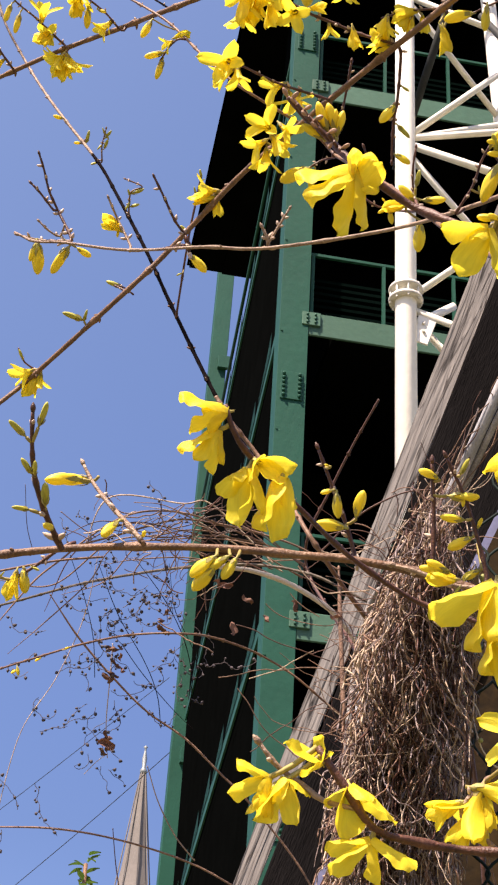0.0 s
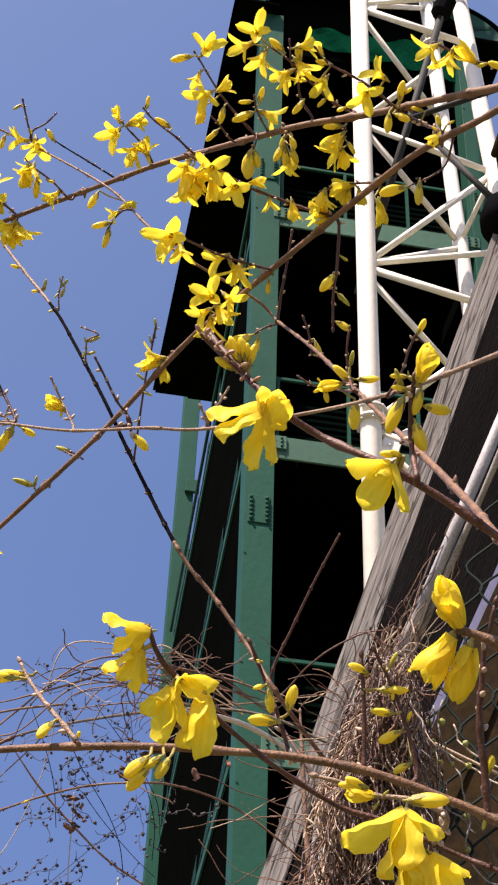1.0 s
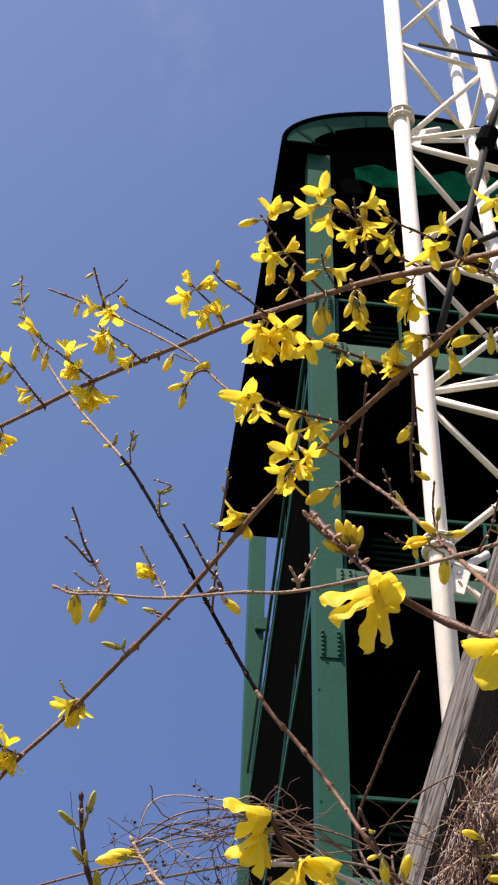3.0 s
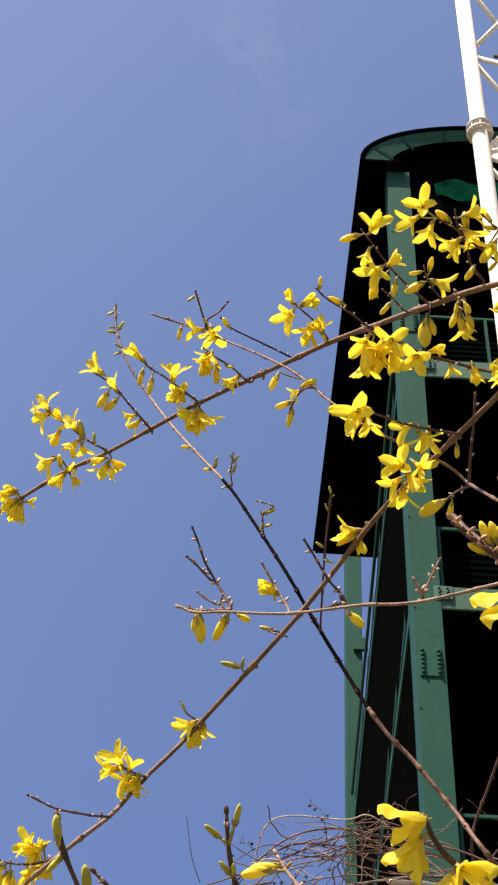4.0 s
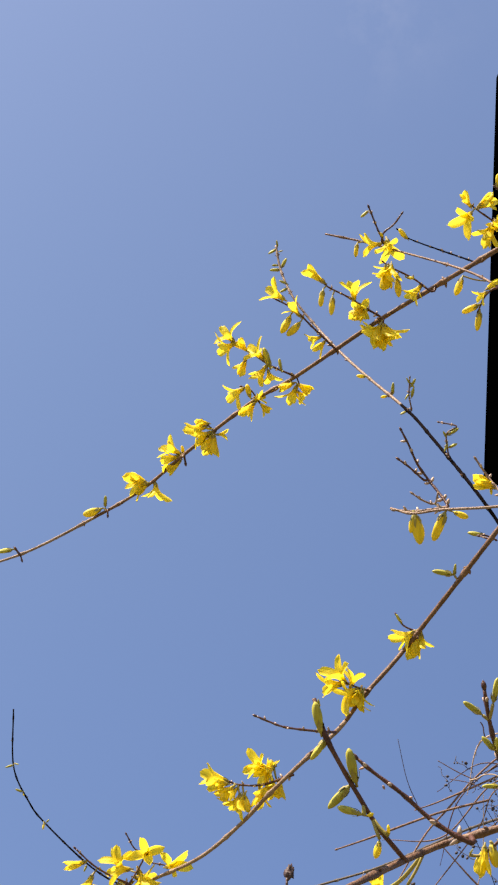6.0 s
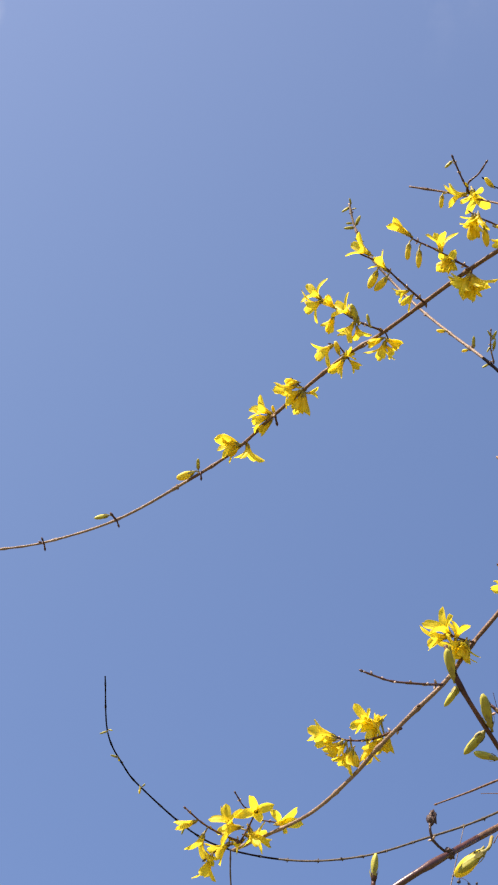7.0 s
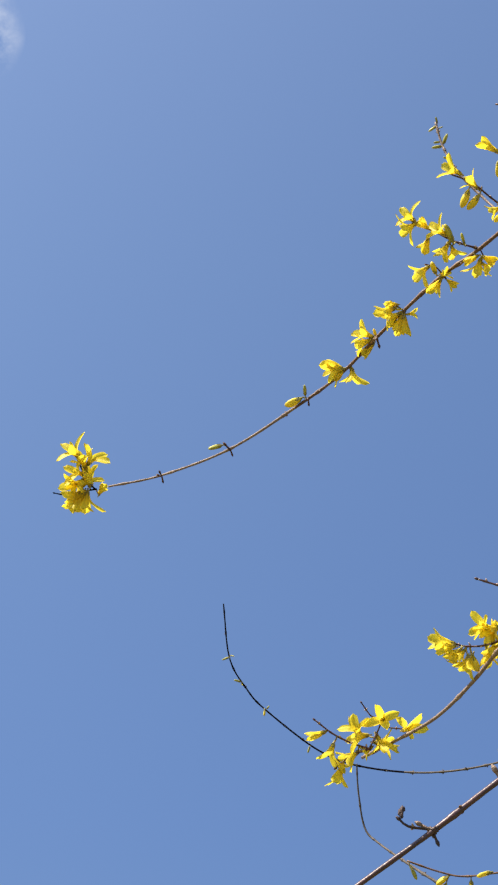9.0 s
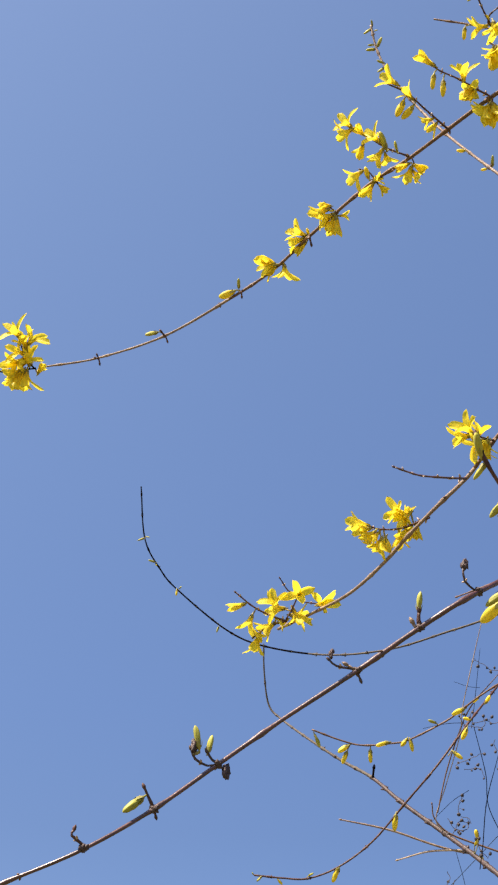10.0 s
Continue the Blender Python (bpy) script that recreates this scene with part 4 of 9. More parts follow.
twig(br_a, [(-0.0936, 0.7447, 2.4021), (-0.0885, 0.7495, 2.3984), (-0.0761, 0.7563, 2.3938), (-0.0638, 0.7640, 2.3880), (-0.0554, 0.7690, 2.3841), (-0.0569, 0.7666, 2.3794)], 0.000945, 0.001485, BARK_RED)
flower(br_a, 'b', (-0.0912, 0.7466, 2.4006), (-0.74, -0.57, 0.34), 0.0154)
flower(br_a, 'h', (-0.0726, 0.7583, 2.3923), (0.11, -0.88, 0.46), 0.0163)
bud(br_a, 'y', (-0.0915, 0.7499, 2.3976), (-0.0952, 0.7566, 2.3878), (-0.0893, 0.7487, 2.3990))
bud(br_a, 'y', (-0.0860, 0.7540, 2.3947), (-0.0879, 0.7619, 2.3838), (-0.0844, 0.7518, 2.3969))
flower(br_a, 'b', (-0.0667, 0.7623, 2.3892), (-0.76, 0.27, -0.59), 0.0123)
flower(br_a, 'h', (-0.0680, 0.7641, 2.3904), (-0.04, -0.43, -0.90), 0.0125, (-0.0669, 0.7621, 2.3894))
flower(br_a, 'b', (-0.0646, 0.7642, 2.3877), (-0.67, 0.34, -0.66), 0.0108)
twig(br_a, [(-0.1265, 0.7557, 2.4006), (-0.1130, 0.7638, 2.3955), (-0.1028, 0.7736, 2.3880), (-0.0897, 0.7857, 2.3784), (-0.0887, 0.7884, 2.3787)], 0.000945, 0.001485, BARK_RED)
flower(br_a, 'h', (-0.1198, 0.7573, 2.4003), (-0.73, -0.65, 0.19), 0.0163, (-0.1209, 0.7591, 2.3985))
flower(br_a, 'b', (-0.1104, 0.7670, 2.3930), (-0.52, -0.70, 0.50), 0.0140)
bud(br_a, 'y', (-0.1155, 0.7657, 2.3934), (-0.1223, 0.7725, 2.3828), (-0.1130, 0.7638, 2.3955))
bud(br_a, 'y', (-0.1092, 0.7699, 2.3905), (-0.1188, 0.7747, 2.3814), (-0.1079, 0.7687, 2.3918))
flower(br_a, 'b', (-0.0981, 0.7797, 2.3829), (-0.94, -0.01, -0.34), 0.0111, (-0.0973, 0.7786, 2.3840))
flower(br_a, 'b', (-0.0954, 0.7822, 2.3809), (-0.73, 0.29, -0.62), 0.0109, (-0.0941, 0.7816, 2.3816))
twig(br_a, [(-0.1605, 0.7843, 2.3950), (-0.1517, 0.7908, 2.3908), (-0.1445, 0.7953, 2.3879), (-0.1337, 0.8025, 2.3830), (-0.1183, 0.8097, 2.3786), (-0.1173, 0.8081, 2.3780)], 0.000945, 0.001485, BARK_RED)
flower(br_a, 'o', (-0.1579, 0.7818, 2.3910), (-0.56, -0.82, 0.11), 0.0163, (-0.1591, 0.7854, 2.3943))
flower(br_a, 'o', (-0.1574, 0.7835, 2.3895), (-0.87, 0.02, -0.49), 0.0163, (-0.1576, 0.7865, 2.3936))
flower(br_a, 'b', (-0.1495, 0.7882, 2.3867), (-0.62, -0.68, 0.38), 0.0095, (-0.1505, 0.7916, 2.3903))
flower(br_a, 'o', (-0.1393, 0.7937, 2.3835), (-0.54, -0.82, 0.18), 0.0163, (-0.1409, 0.7977, 2.3863))
flower(br_a, 'b', (-0.1508, 0.7929, 2.3819), (-0.53, 0.44, -0.72), 0.0130, (-0.1481, 0.7931, 2.3893))
flower(br_a, 'h', (-0.1376, 0.7983, 2.3793), (-0.66, 0.36, -0.66), 0.0163, (-0.1364, 0.8007, 2.3842))
bud(br_a, 'g', (-0.1347, 0.7999, 2.3783), (-0.1379, 0.7883, 2.3878), (-0.1337, 0.8025, 2.3830))
bud(br_a, 'g', (-0.1273, 0.8026, 2.3770), (-0.1283, 0.7950, 2.3826), (-0.1273, 0.8055, 2.3812))
flower(br_a, 'b', (-0.1363, 0.8007, 2.3772), (0.18, 0.60, -0.78), 0.0117, (-0.1346, 0.8019, 2.3834))
twig(br_a, [(-0.1564, 0.8118, 2.3762), (-0.1508, 0.8144, 2.3749), (-0.1455, 0.8218, 2.3685), (-0.1471, 0.8213, 2.3722)], 0.000945, 0.001485, BARK_RED)
flower(br_a, 'o', (-0.1561, 0.8130, 2.3751), (-0.84, -0.05, -0.54), 0.0163, (-0.1554, 0.8123, 2.3760))
flower(br_a, 'b', (-0.1493, 0.8212, 2.3683), (-0.68, 0.34, -0.64), 0.0132, (-0.1464, 0.8205, 2.3696))
flower(br_a, 'b', (-0.1491, 0.8196, 2.3700), (0.94, -0.29, 0.18), 0.0095, (-0.1472, 0.8193, 2.3706))
flower(br_a, 'b', (-0.1448, 0.8224, 2.3680), (0.66, 0.44, -0.61), 0.0095)
bud(br_a, 'y', (-0.1513, 0.8187, 2.3704), (-0.1534, 0.8103, 2.3766), (-0.1481, 0.8181, 2.3717))
twig(br_a, [(-0.1197, 0.8155, 2.3726), (-0.1172, 0.8137, 2.3748), (-0.1183, 0.8102, 2.3781), (-0.1183, 0.8097, 2.3786)], 0.000945, 0.001485, BARK_RED)
flower(br_a, 'b', (-0.1179, 0.8136, 2.3748), (0.81, 0.38, -0.44), 0.0109)
flower(br_a, 'h', (-0.1196, 0.8150, 2.3731), (-0.41, 0.48, -0.77), 0.0163)
flower(br_a, 'b', (-0.1190, 0.8167, 2.3715), (0.66, 0.48, -0.58), 0.0111, (-0.1197, 0.8155, 2.3726))
flower(br_a, 'b', (-0.1209, 0.8126, 2.3753), (-0.93, 0.02, -0.36), 0.0122, (-0.1233, 0.8107, 2.3768))
twig(br_a, [(-0.1868, 0.8296, 2.3652), (-0.1829, 0.8333, 2.3624), (-0.1791, 0.8401, 2.3635), (-0.1814, 0.8372, 2.3597)], 0.000945, 0.00135, BARK_RED)
flower(br_a, 'b', (-0.1832, 0.8319, 2.3638), (-0.94, -0.33, -0.02), 0.0103)
flower(br_a, 'h', (-0.1856, 0.8330, 2.3619), (-0.95, -0.02, -0.32), 0.0163, (-0.1839, 0.8323, 2.3631))
flower(br_a, 'h', (-0.1829, 0.8362, 2.3593), (-0.89, 0.14, -0.44), 0.0163, (-0.1814, 0.8372, 2.3597))
flower(br_a, 'b', (-0.1815, 0.8376, 2.3582), (-0.48, 0.48, -0.73), 0.0152, (-0.1814, 0.8372, 2.3597))
flower(br_a, 'b', (-0.1801, 0.8389, 2.3572), (-0.25, 0.57, -0.78), 0.0154, (-0.1814, 0.8372, 2.3597))
flower(br_a, 'b', (-0.1776, 0.8383, 2.3585), (1.00, -0.07, 0.04), 0.0096, (-0.1808, 0.8380, 2.3606))
bud(br_a, 'y', (-0.1804, 0.8351, 2.3611), (-0.1848, 0.8328, 2.3605), (-0.1817, 0.8356, 2.3628))
flower(br_a, 'h', (-0.2064, 0.8489, 2.3540), (-0.79, -0.55, 0.26), 0.0163, (-0.2043, 0.8482, 2.3505))
flower(br_a, 'h', (-0.2081, 0.8502, 2.3522), (-0.96, -0.01, -0.28), 0.0163, (-0.2070, 0.8497, 2.3494))
flower(br_a, 'b', (-0.2068, 0.8526, 2.3500), (-0.78, 0.26, -0.57), 0.0134, (-0.2070, 0.8497, 2.3494))
bud(br_a, 'y', (-0.2035, 0.8506, 2.3531), (-0.2043, 0.8444, 2.3572), (-0.2043, 0.8482, 2.3505))
flower(br_a, 'b', (-0.2325, 0.8606, 2.3406), (-0.88, -0.45, 0.18), 0.0157, (-0.2312, 0.8628, 2.3399))
flower(br_a, 'h', (-0.2318, 0.8613, 2.3400), (-0.96, -0.01, -0.28), 0.0163, (-0.2312, 0.8628, 2.3399))
flower(br_a, 'h', (-0.2257, 0.8631, 2.3400), (-0.00, 0.62, -0.79), 0.0163, (-0.2285, 0.8613, 2.3409))
flower(br_a, 'b', (-0.2319, 0.8623, 2.3389), (-0.76, 0.17, -0.63), 0.0095, (-0.2312, 0.8628, 2.3399))
bud(br_a, 'y', (-0.2649, 0.8725, 2.3309), (-0.2785, 0.8733, 2.3253), (-0.2624, 0.8741, 2.3300))
bud(br_a, 'g', (-0.2634, 0.8729, 2.3310), (-0.2621, 0.8658, 2.3364), (-0.2624, 0.8741, 2.3300))
twig(br_a, [(-0.4309, 0.8431, 2.3007), (-0.4295, 0.8501, 2.2934), (-0.4258, 0.8613, 2.2824), (-0.4215, 0.8676, 2.2772)], 0.000945, 0.00135, BARK_DARK)
twig(br_a, [(-0.4488, 0.8579, 2.2729), (-0.4403, 0.8625, 2.2725), (-0.4303, 0.8649, 2.2754), (-0.4207, 0.8677, 2.2776), (-0.4215, 0.8676, 2.2772)], 0.00081, 0.00135, BARK_DARK)
flower(br_a, 'o', (-0.4284, 0.8492, 2.2951), (-0.33, -0.91, 0.26), 0.0196, (-0.4297, 0.8489, 2.2946))
flower(br_a, 'o', (-0.4230, 0.8546, 2.2917), (0.81, -0.51, 0.28), 0.0179, (-0.4283, 0.8538, 2.2897))
flower(br_a, 'o', (-0.4282, 0.8576, 2.2854), (-0.44, -0.88, -0.15), 0.0163, (-0.4270, 0.8576, 2.2860))
flower(br_a, 'o', (-0.4318, 0.8643, 2.2752), (-0.82, -0.06, -0.57), 0.0163)
flower(br_a, 'o', (-0.4296, 0.8657, 2.2748), (-0.50, 0.32, -0.80), 0.0187)
flower(br_a, 'h', (-0.4289, 0.8661, 2.2749), (-0.92, -0.04, -0.39), 0.0187)
flower(br_a, 'h', (-0.4273, 0.8667, 2.2750), (-0.27, 0.47, -0.84), 0.0187, (-0.4271, 0.8658, 2.2761))
flower(br_a, 'o', (-0.4289, 0.8600, 2.2821), (-0.32, -0.25, -0.91), 0.0163, (-0.4261, 0.8603, 2.2833))
flower(br_a, 'h', (-0.4252, 0.8560, 2.2889), (-0.12, -0.86, 0.50), 0.0163, (-0.4276, 0.8557, 2.2879))
flower(br_a, 'h', (-0.4249, 0.8643, 2.2792), (0.04, -0.71, 0.71), 0.0163, (-0.4237, 0.8644, 2.2798))
flower(br_a, 'b', (-0.4198, 0.8707, 2.2743), (0.62, -0.47, 0.62), 0.0099, (-0.4210, 0.8676, 2.2774))
flower(br_a, 'o', (-0.4307, 0.8604, 2.2806), (-0.53, -0.58, -0.61), 0.0163, (-0.4258, 0.8613, 2.2824))
flower(br_a, 'h', (-0.4296, 0.8625, 2.2787), (0.82, -0.37, 0.44), 0.0163, (-0.4295, 0.8652, 2.2756))
flower(br_a, 'b', (-0.4343, 0.8639, 2.2744), (-0.47, 0.32, -0.83), 0.0127)
twig(br_a, [(-0.3723, 0.8702, 2.2834), (-0.3716, 0.8721, 2.2814)], 0.0011475, 0.001944, BARK_RED)
twig(br_a, [(-0.3716, 0.8738, 2.2795), (-0.3716, 0.8721, 2.2814)], 0.0011475, 0.001944, BARK_RED)
twig(br_a, [(-0.3734, 0.8710, 2.2820), (-0.3716, 0.8721, 2.2814)], 0.0011475, 0.001944, BARK_RED)
twig(br_a, [(-0.3157, 0.8518, 2.2823), (-0.3148, 0.8530, 2.2813), (-0.3132, 0.8550, 2.2795)], 0.001377, 0.00216, BARK_RED)
twig(br_a, [(-0.3128, 0.8565, 2.2779), (-0.3132, 0.8550, 2.2795)], 0.0011475, 0.001944, BARK_RED)
bud(br_a, 'g', (-0.3172, 0.8511, 2.2825), (-0.3275, 0.8484, 2.2791), (-0.3157, 0.8518, 2.2823))
twig(br_a, [(-0.2609, 0.8726, 2.3244), (-0.2607, 0.8706, 2.3268), (-0.2624, 0.8741, 2.3300)], 0.0011475, 0.001944, BARK_RED)
twig(br_a, [(-0.2021, 0.8502, 2.3464), (-0.2025, 0.8470, 2.3498), (-0.2017, 0.8468, 2.3516)], 0.001377, 0.002808, BARK_RED)

br_b = branch('forsythia_branch', 'tan forsythia branch with open yellow flowers and buds', [(-0.2433, 0.9328, 2.0691), (-0.2139, 0.9109, 2.0669), (-0.1832, 0.8862, 2.0655), (-0.1552, 0.8592, 2.0701), (-0.1359, 0.8385, 2.0758), (-0.1141, 0.8219, 2.0853), (-0.0922, 0.8141, 2.1005), (-0.0771, 0.8091, 2.1180), (-0.0594, 0.8046, 2.1358), (-0.0454, 0.8000, 2.1506), (0.0018, 0.7543, 2.1792), (0.0223, 0.7399, 2.1982), (0.0572, 0.7035, 2.2250), (0.0803, 0.6793, 2.2352), (0.0999, 0.6571, 2.2419), (0.1246, 0.6305, 2.2506), (0.1579, 0.5886, 2.2558), (0.1734, 0.5627, 2.2480), (0.1911, 0.5375, 2.2382), (0.2133, 0.4985, 2.2236), (0.2394, 0.4560, 2.2079), (0.289, 0.375, 2.178), (0.419, 0.313, 2.088), (0.619, 0.393, 1.688), (0.953, 1.121, 0.750), (0.986, 1.171, -0.020)], 0.00100, 0.00205, BARK, young=((BARK_LIGHT, 0.20),))
twig(br_b, [(0.0496, 0.6139, 2.2792), (0.0616, 0.6171, 2.2760), (0.0696, 0.6191, 2.2737), (0.0823, 0.6232, 2.2692), (0.0949, 0.6253, 2.2661), (0.1121, 0.6278, 2.2618), (0.1296, 0.6256, 2.2545), (0.1302, 0.6235, 2.2515)], 0.00108, 0.00162, BARK_RED)
flower(br_b, 'o', (0.0511, 0.6165, 2.2769), (-0.48, 0.06, -0.87), 0.0154, (0.0516, 0.6144, 2.2787))
flower(br_b, 'b', (0.0501, 0.6184, 2.2752), (0.22, 0.60, -0.77), 0.0190, (0.0516, 0.6144, 2.2787))
flower(br_b, 'h', (0.0507, 0.6247, 2.2695), (-0.25, 0.58, -0.78), 0.0154)
flower(br_b, 'o', (0.0632, 0.6174, 2.2756), (-0.08, -0.43, -0.90), 0.0154)
flower(br_b, 'b', (0.0636, 0.6215, 2.2719), (0.12, 0.60, -0.79), 0.0154, (0.0656, 0.6181, 2.2749))
flower(br_b, 'o', (0.0777, 0.6236, 2.2691), (-0.28, -0.41, -0.87), 0.0154, (0.0791, 0.6222, 2.2703))
flower(br_b, 'b', (0.0837, 0.6219, 2.2702), (0.95, -0.31, 0.07), 0.0095, (0.0834, 0.6233, 2.2689))
flower(br_b, 'b', (0.0950, 0.6261, 2.2653), (0.21, 0.55, -0.81), 0.0098, (0.0949, 0.6253, 2.2661))
flower(br_b, 'b', (0.1073, 0.6261, 2.2640), (0.27, 0.56, -0.78), 0.0122, (0.1064, 0.6269, 2.2633))
flower(br_b, 'h', (0.1283, 0.6293, 2.2581), (-1.00, -0.09, 0.03), 0.0154, (0.1267, 0.6260, 2.2557))
flower(br_b, 'b', (0.1278, 0.6298, 2.2577), (-0.65, 0.42, -0.63), 0.0095, (0.1267, 0.6260, 2.2557))
flower(br_b, 'b', (0.1264, 0.6287, 2.2590), (-0.44, -0.67, 0.60), 0.0095, (0.1252, 0.6262, 2.2563))
flower(br_b, 'h', (0.0594, 0.6191, 2.2743), (-0.51, 0.30, -0.80), 0.0154, (0.0606, 0.6168, 2.2763))
flower(br_b, 'h', (0.0521, 0.6201, 2.2736), (0.63, -0.14, -0.76), 0.0154, (0.0546, 0.6152, 2.2779))
twig(br_b, [(0.1112, 0.5557, 2.3032), (0.1193, 0.5610, 2.2982), (0.1316, 0.5640, 2.2941), (0.1441, 0.5679, 2.2889), (0.1536, 0.5722, 2.2837), (0.1660, 0.5760, 2.2782), (0.1752, 0.5591, 2.2507), (0.1749, 0.5606, 2.2472)], 0.00108, 0.001755, BARK_RED)
flower(br_b, 'o', (0.1475, 0.5592, 2.2888), (-0.82, -0.56, 0.07), 0.0154, (0.1441, 0.5679, 2.2889))
flower(br_b, 'o', (0.1387, 0.5655, 2.2853), (-0.21, -0.11, -0.97), 0.0154, (0.1410, 0.5669, 2.2902))
bud(br_b, 'y', (0.1562, 0.5679, 2.2802), (0.1559, 0.5590, 2.2884), (0.1556, 0.5729, 2.2828))
bud(br_b, 'y', (0.1570, 0.5641, 2.2831), (0.1614, 0.5604, 2.2851), (0.1546, 0.5726, 2.2833))
bud(br_b, 'y', (0.1693, 0.5685, 2.2771), (0.1619, 0.5669, 2.2777), (0.1675, 0.5732, 2.2736))
bud(br_b, 'y', (0.1513, 0.5714, 2.2783), (0.1506, 0.5782, 2.2689), (0.1536, 0.5722, 2.2837))
bud(br_b, 'y', (0.1532, 0.5720, 2.2774), (0.1624, 0.5725, 2.2743), (0.1556, 0.5729, 2.2828))
bud(br_b, 'y', (0.1150, 0.5561, 2.2962), (0.1120, 0.5508, 2.3005), (0.1159, 0.5588, 2.3003))
bud(br_b, 'y', (0.1295, 0.5732, 2.2805), (0.1242, 0.5740, 2.2782))
flower(br_b, 'b', (0.1753, 0.5595, 2.2503), (-0.69, 0.42, -0.59), 0.0095)
bud(br_b, 'y', (0.1743, 0.5583, 2.2515), (0.1719, 0.5530, 2.2559), (0.1752, 0.5591, 2.2507))
bud(br_b, 'y', (0.1768, 0.5561, 2.2527), (0.1804, 0.5534, 2.2537), (0.1752, 0.5591, 2.2507))
bud(br_b, 'y', (0.1735, 0.5594, 2.2508), (0.1698, 0.5573, 2.2517), (0.1752, 0.5591, 2.2507))
twig(br_b, [(0.1662, 0.5784, 2.2360), (0.1682, 0.5785, 2.2354), (0.1780, 0.5716, 2.2393), (0.1805, 0.5625, 2.2465), (0.1805, 0.5599, 2.2487), (0.1763, 0.5585, 2.2464)], 0.000945, 0.00135, BARK_RED)
bud(br_b, 'y', (0.1667, 0.5779, 2.2363), (0.1665, 0.5863, 2.2253))
twig(br_b, [(0.1662, 0.5939, 2.2494), (0.1617, 0.5959, 2.2485), (0.1507, 0.6007, 2.2532), (0.1496, 0.5991, 2.2545)], 0.00081, 0.00135, BARK_RED)
bud(br_b, 'y', (0.1646, 0.5950, 2.2487), (0.1493, 0.5979, 2.2449))
flower(br_b, 'b', (0.1501, 0.6031, 2.2443), (0.25, 0.57, -0.78), 0.0135, (0.1526, 0.5999, 2.2524))
bud(br_b, 'y', (0.1476, 0.6017, 2.2461), (0.1522, 0.6050, 2.2402), (0.1507, 0.6007, 2.2532))
twig(br_b, [(0.1225, 0.6168, 2.2638), (0.1348, 0.6124, 2.2658), (0.1506, 0.5992, 2.2546), (0.1498, 0.5994, 2.2543)], 0.000945, 0.00135, BARK_RED)
flower(br_b, 'b', (0.1384, 0.6119, 2.2657), (-0.96, 0.18, -0.24), 0.0139, (0.1361, 0.6113, 2.2649))
flower(br_b, 'b', (0.1350, 0.6142, 2.2642), (-0.41, 0.54, -0.74), 0.0097, (0.1338, 0.6128, 2.2657))
flower(br_b, 'b', (0.1368, 0.6144, 2.2637), (-0.12, 0.57, -0.81), 0.0095, (0.1361, 0.6113, 2.2649))
flower(br_b, 'b', (0.1416, 0.6132, 2.2639), (0.25, 0.51, -0.82), 0.0095, (0.1387, 0.6091, 2.2630))
flower(br_b, 'b', (0.1231, 0.6167, 2.2637), (-0.22, 0.57, -0.79), 0.0098)
flower(br_b, 'b', (0.1243, 0.6170, 2.2633), (-0.02, 0.60, -0.80), 0.0131)
twig(br_b, [(0.0475, 0.6384, 2.2428), (0.0584, 0.6411, 2.2398), (0.0709, 0.6438, 2.2365), (0.0864, 0.6456, 2.2335), (0.1006, 0.6570, 2.2419), (0.0999, 0.6571, 2.2419)], 0.00108, 0.001485, BARK_RED)
flower(br_b, 'o', (0.0452, 0.6285, 2.2316), (-0.18, -0.66, -0.73), 0.0177)
flower(br_b, 'h', (0.0495, 0.6304, 2.2297), (0.21, 0.37, -0.90), 0.0154)
flower(br_b, 'h', (0.0478, 0.6305, 2.2296), (-0.76, 0.34, -0.55), 0.0154)
flower(br_b, 'h', (0.0742, 0.6473, 2.2398), (-0.86, 0.18, -0.48), 0.0154, (0.0735, 0.6441, 2.2360))
flower(br_b, 'h', (0.0831, 0.6495, 2.2369), (-0.27, 0.33, -0.91), 0.0154, (0.0826, 0.6451, 2.2342))
flower(br_b, 'h', (0.0776, 0.6500, 2.2369), (0.62, 0.44, -0.65), 0.0154, (0.0774, 0.6445, 2.2352))
flower(br_b, 'o', (0.0705, 0.6743, 2.2338), (-0.56, -0.74, -0.38), 0.0154, (0.0784, 0.6813, 2.2343))
flower(br_b, 'o', (0.0685, 0.6788, 2.2292), (-0.77, 0.12, -0.62), 0.0154, (0.0746, 0.6853, 2.2326))
flower(br_b, 'h', (0.0698, 0.6821, 2.2256), (0.03, 0.56, -0.83), 0.0154, (0.0726, 0.6874, 2.2318))
flower(br_b, 'o', (0.0759, 0.6722, 2.2357), (0.61, 0.02, -0.79), 0.0154, (0.0820, 0.6774, 2.2357))
bud(br_b, 'y', (0.0994, 0.6638, 2.2423), (0.0997, 0.6686, 2.2349), (0.0967, 0.6608, 2.2408))
flower(br_b, 'h', (0.0720, 0.6768, 2.2311), (0.55, 0.43, -0.72), 0.0154, (0.0765, 0.6833, 2.2335))
twig(br_b, [(0.1349, 0.6667, 2.2122), (0.1335, 0.6543, 2.2256), (0.1341, 0.6435, 2.2365), (0.1329, 0.6278, 2.2519), (0.1298, 0.6249, 2.2535)], 0.001215, 0.00162, BARK_RED)
bud(br_b, 'y', (0.1338, 0.6465, 2.2335), (0.1266, 0.6532, 2.2247))
bud(br_b, 'g', (0.1352, 0.6536, 2.2260), (0.1424, 0.6567, 2.2200), (0.1335, 0.6534, 2.2265))
bud(br_b, 'y', (0.1352, 0.6642, 2.2149), (0.1446, 0.6653, 2.2110))
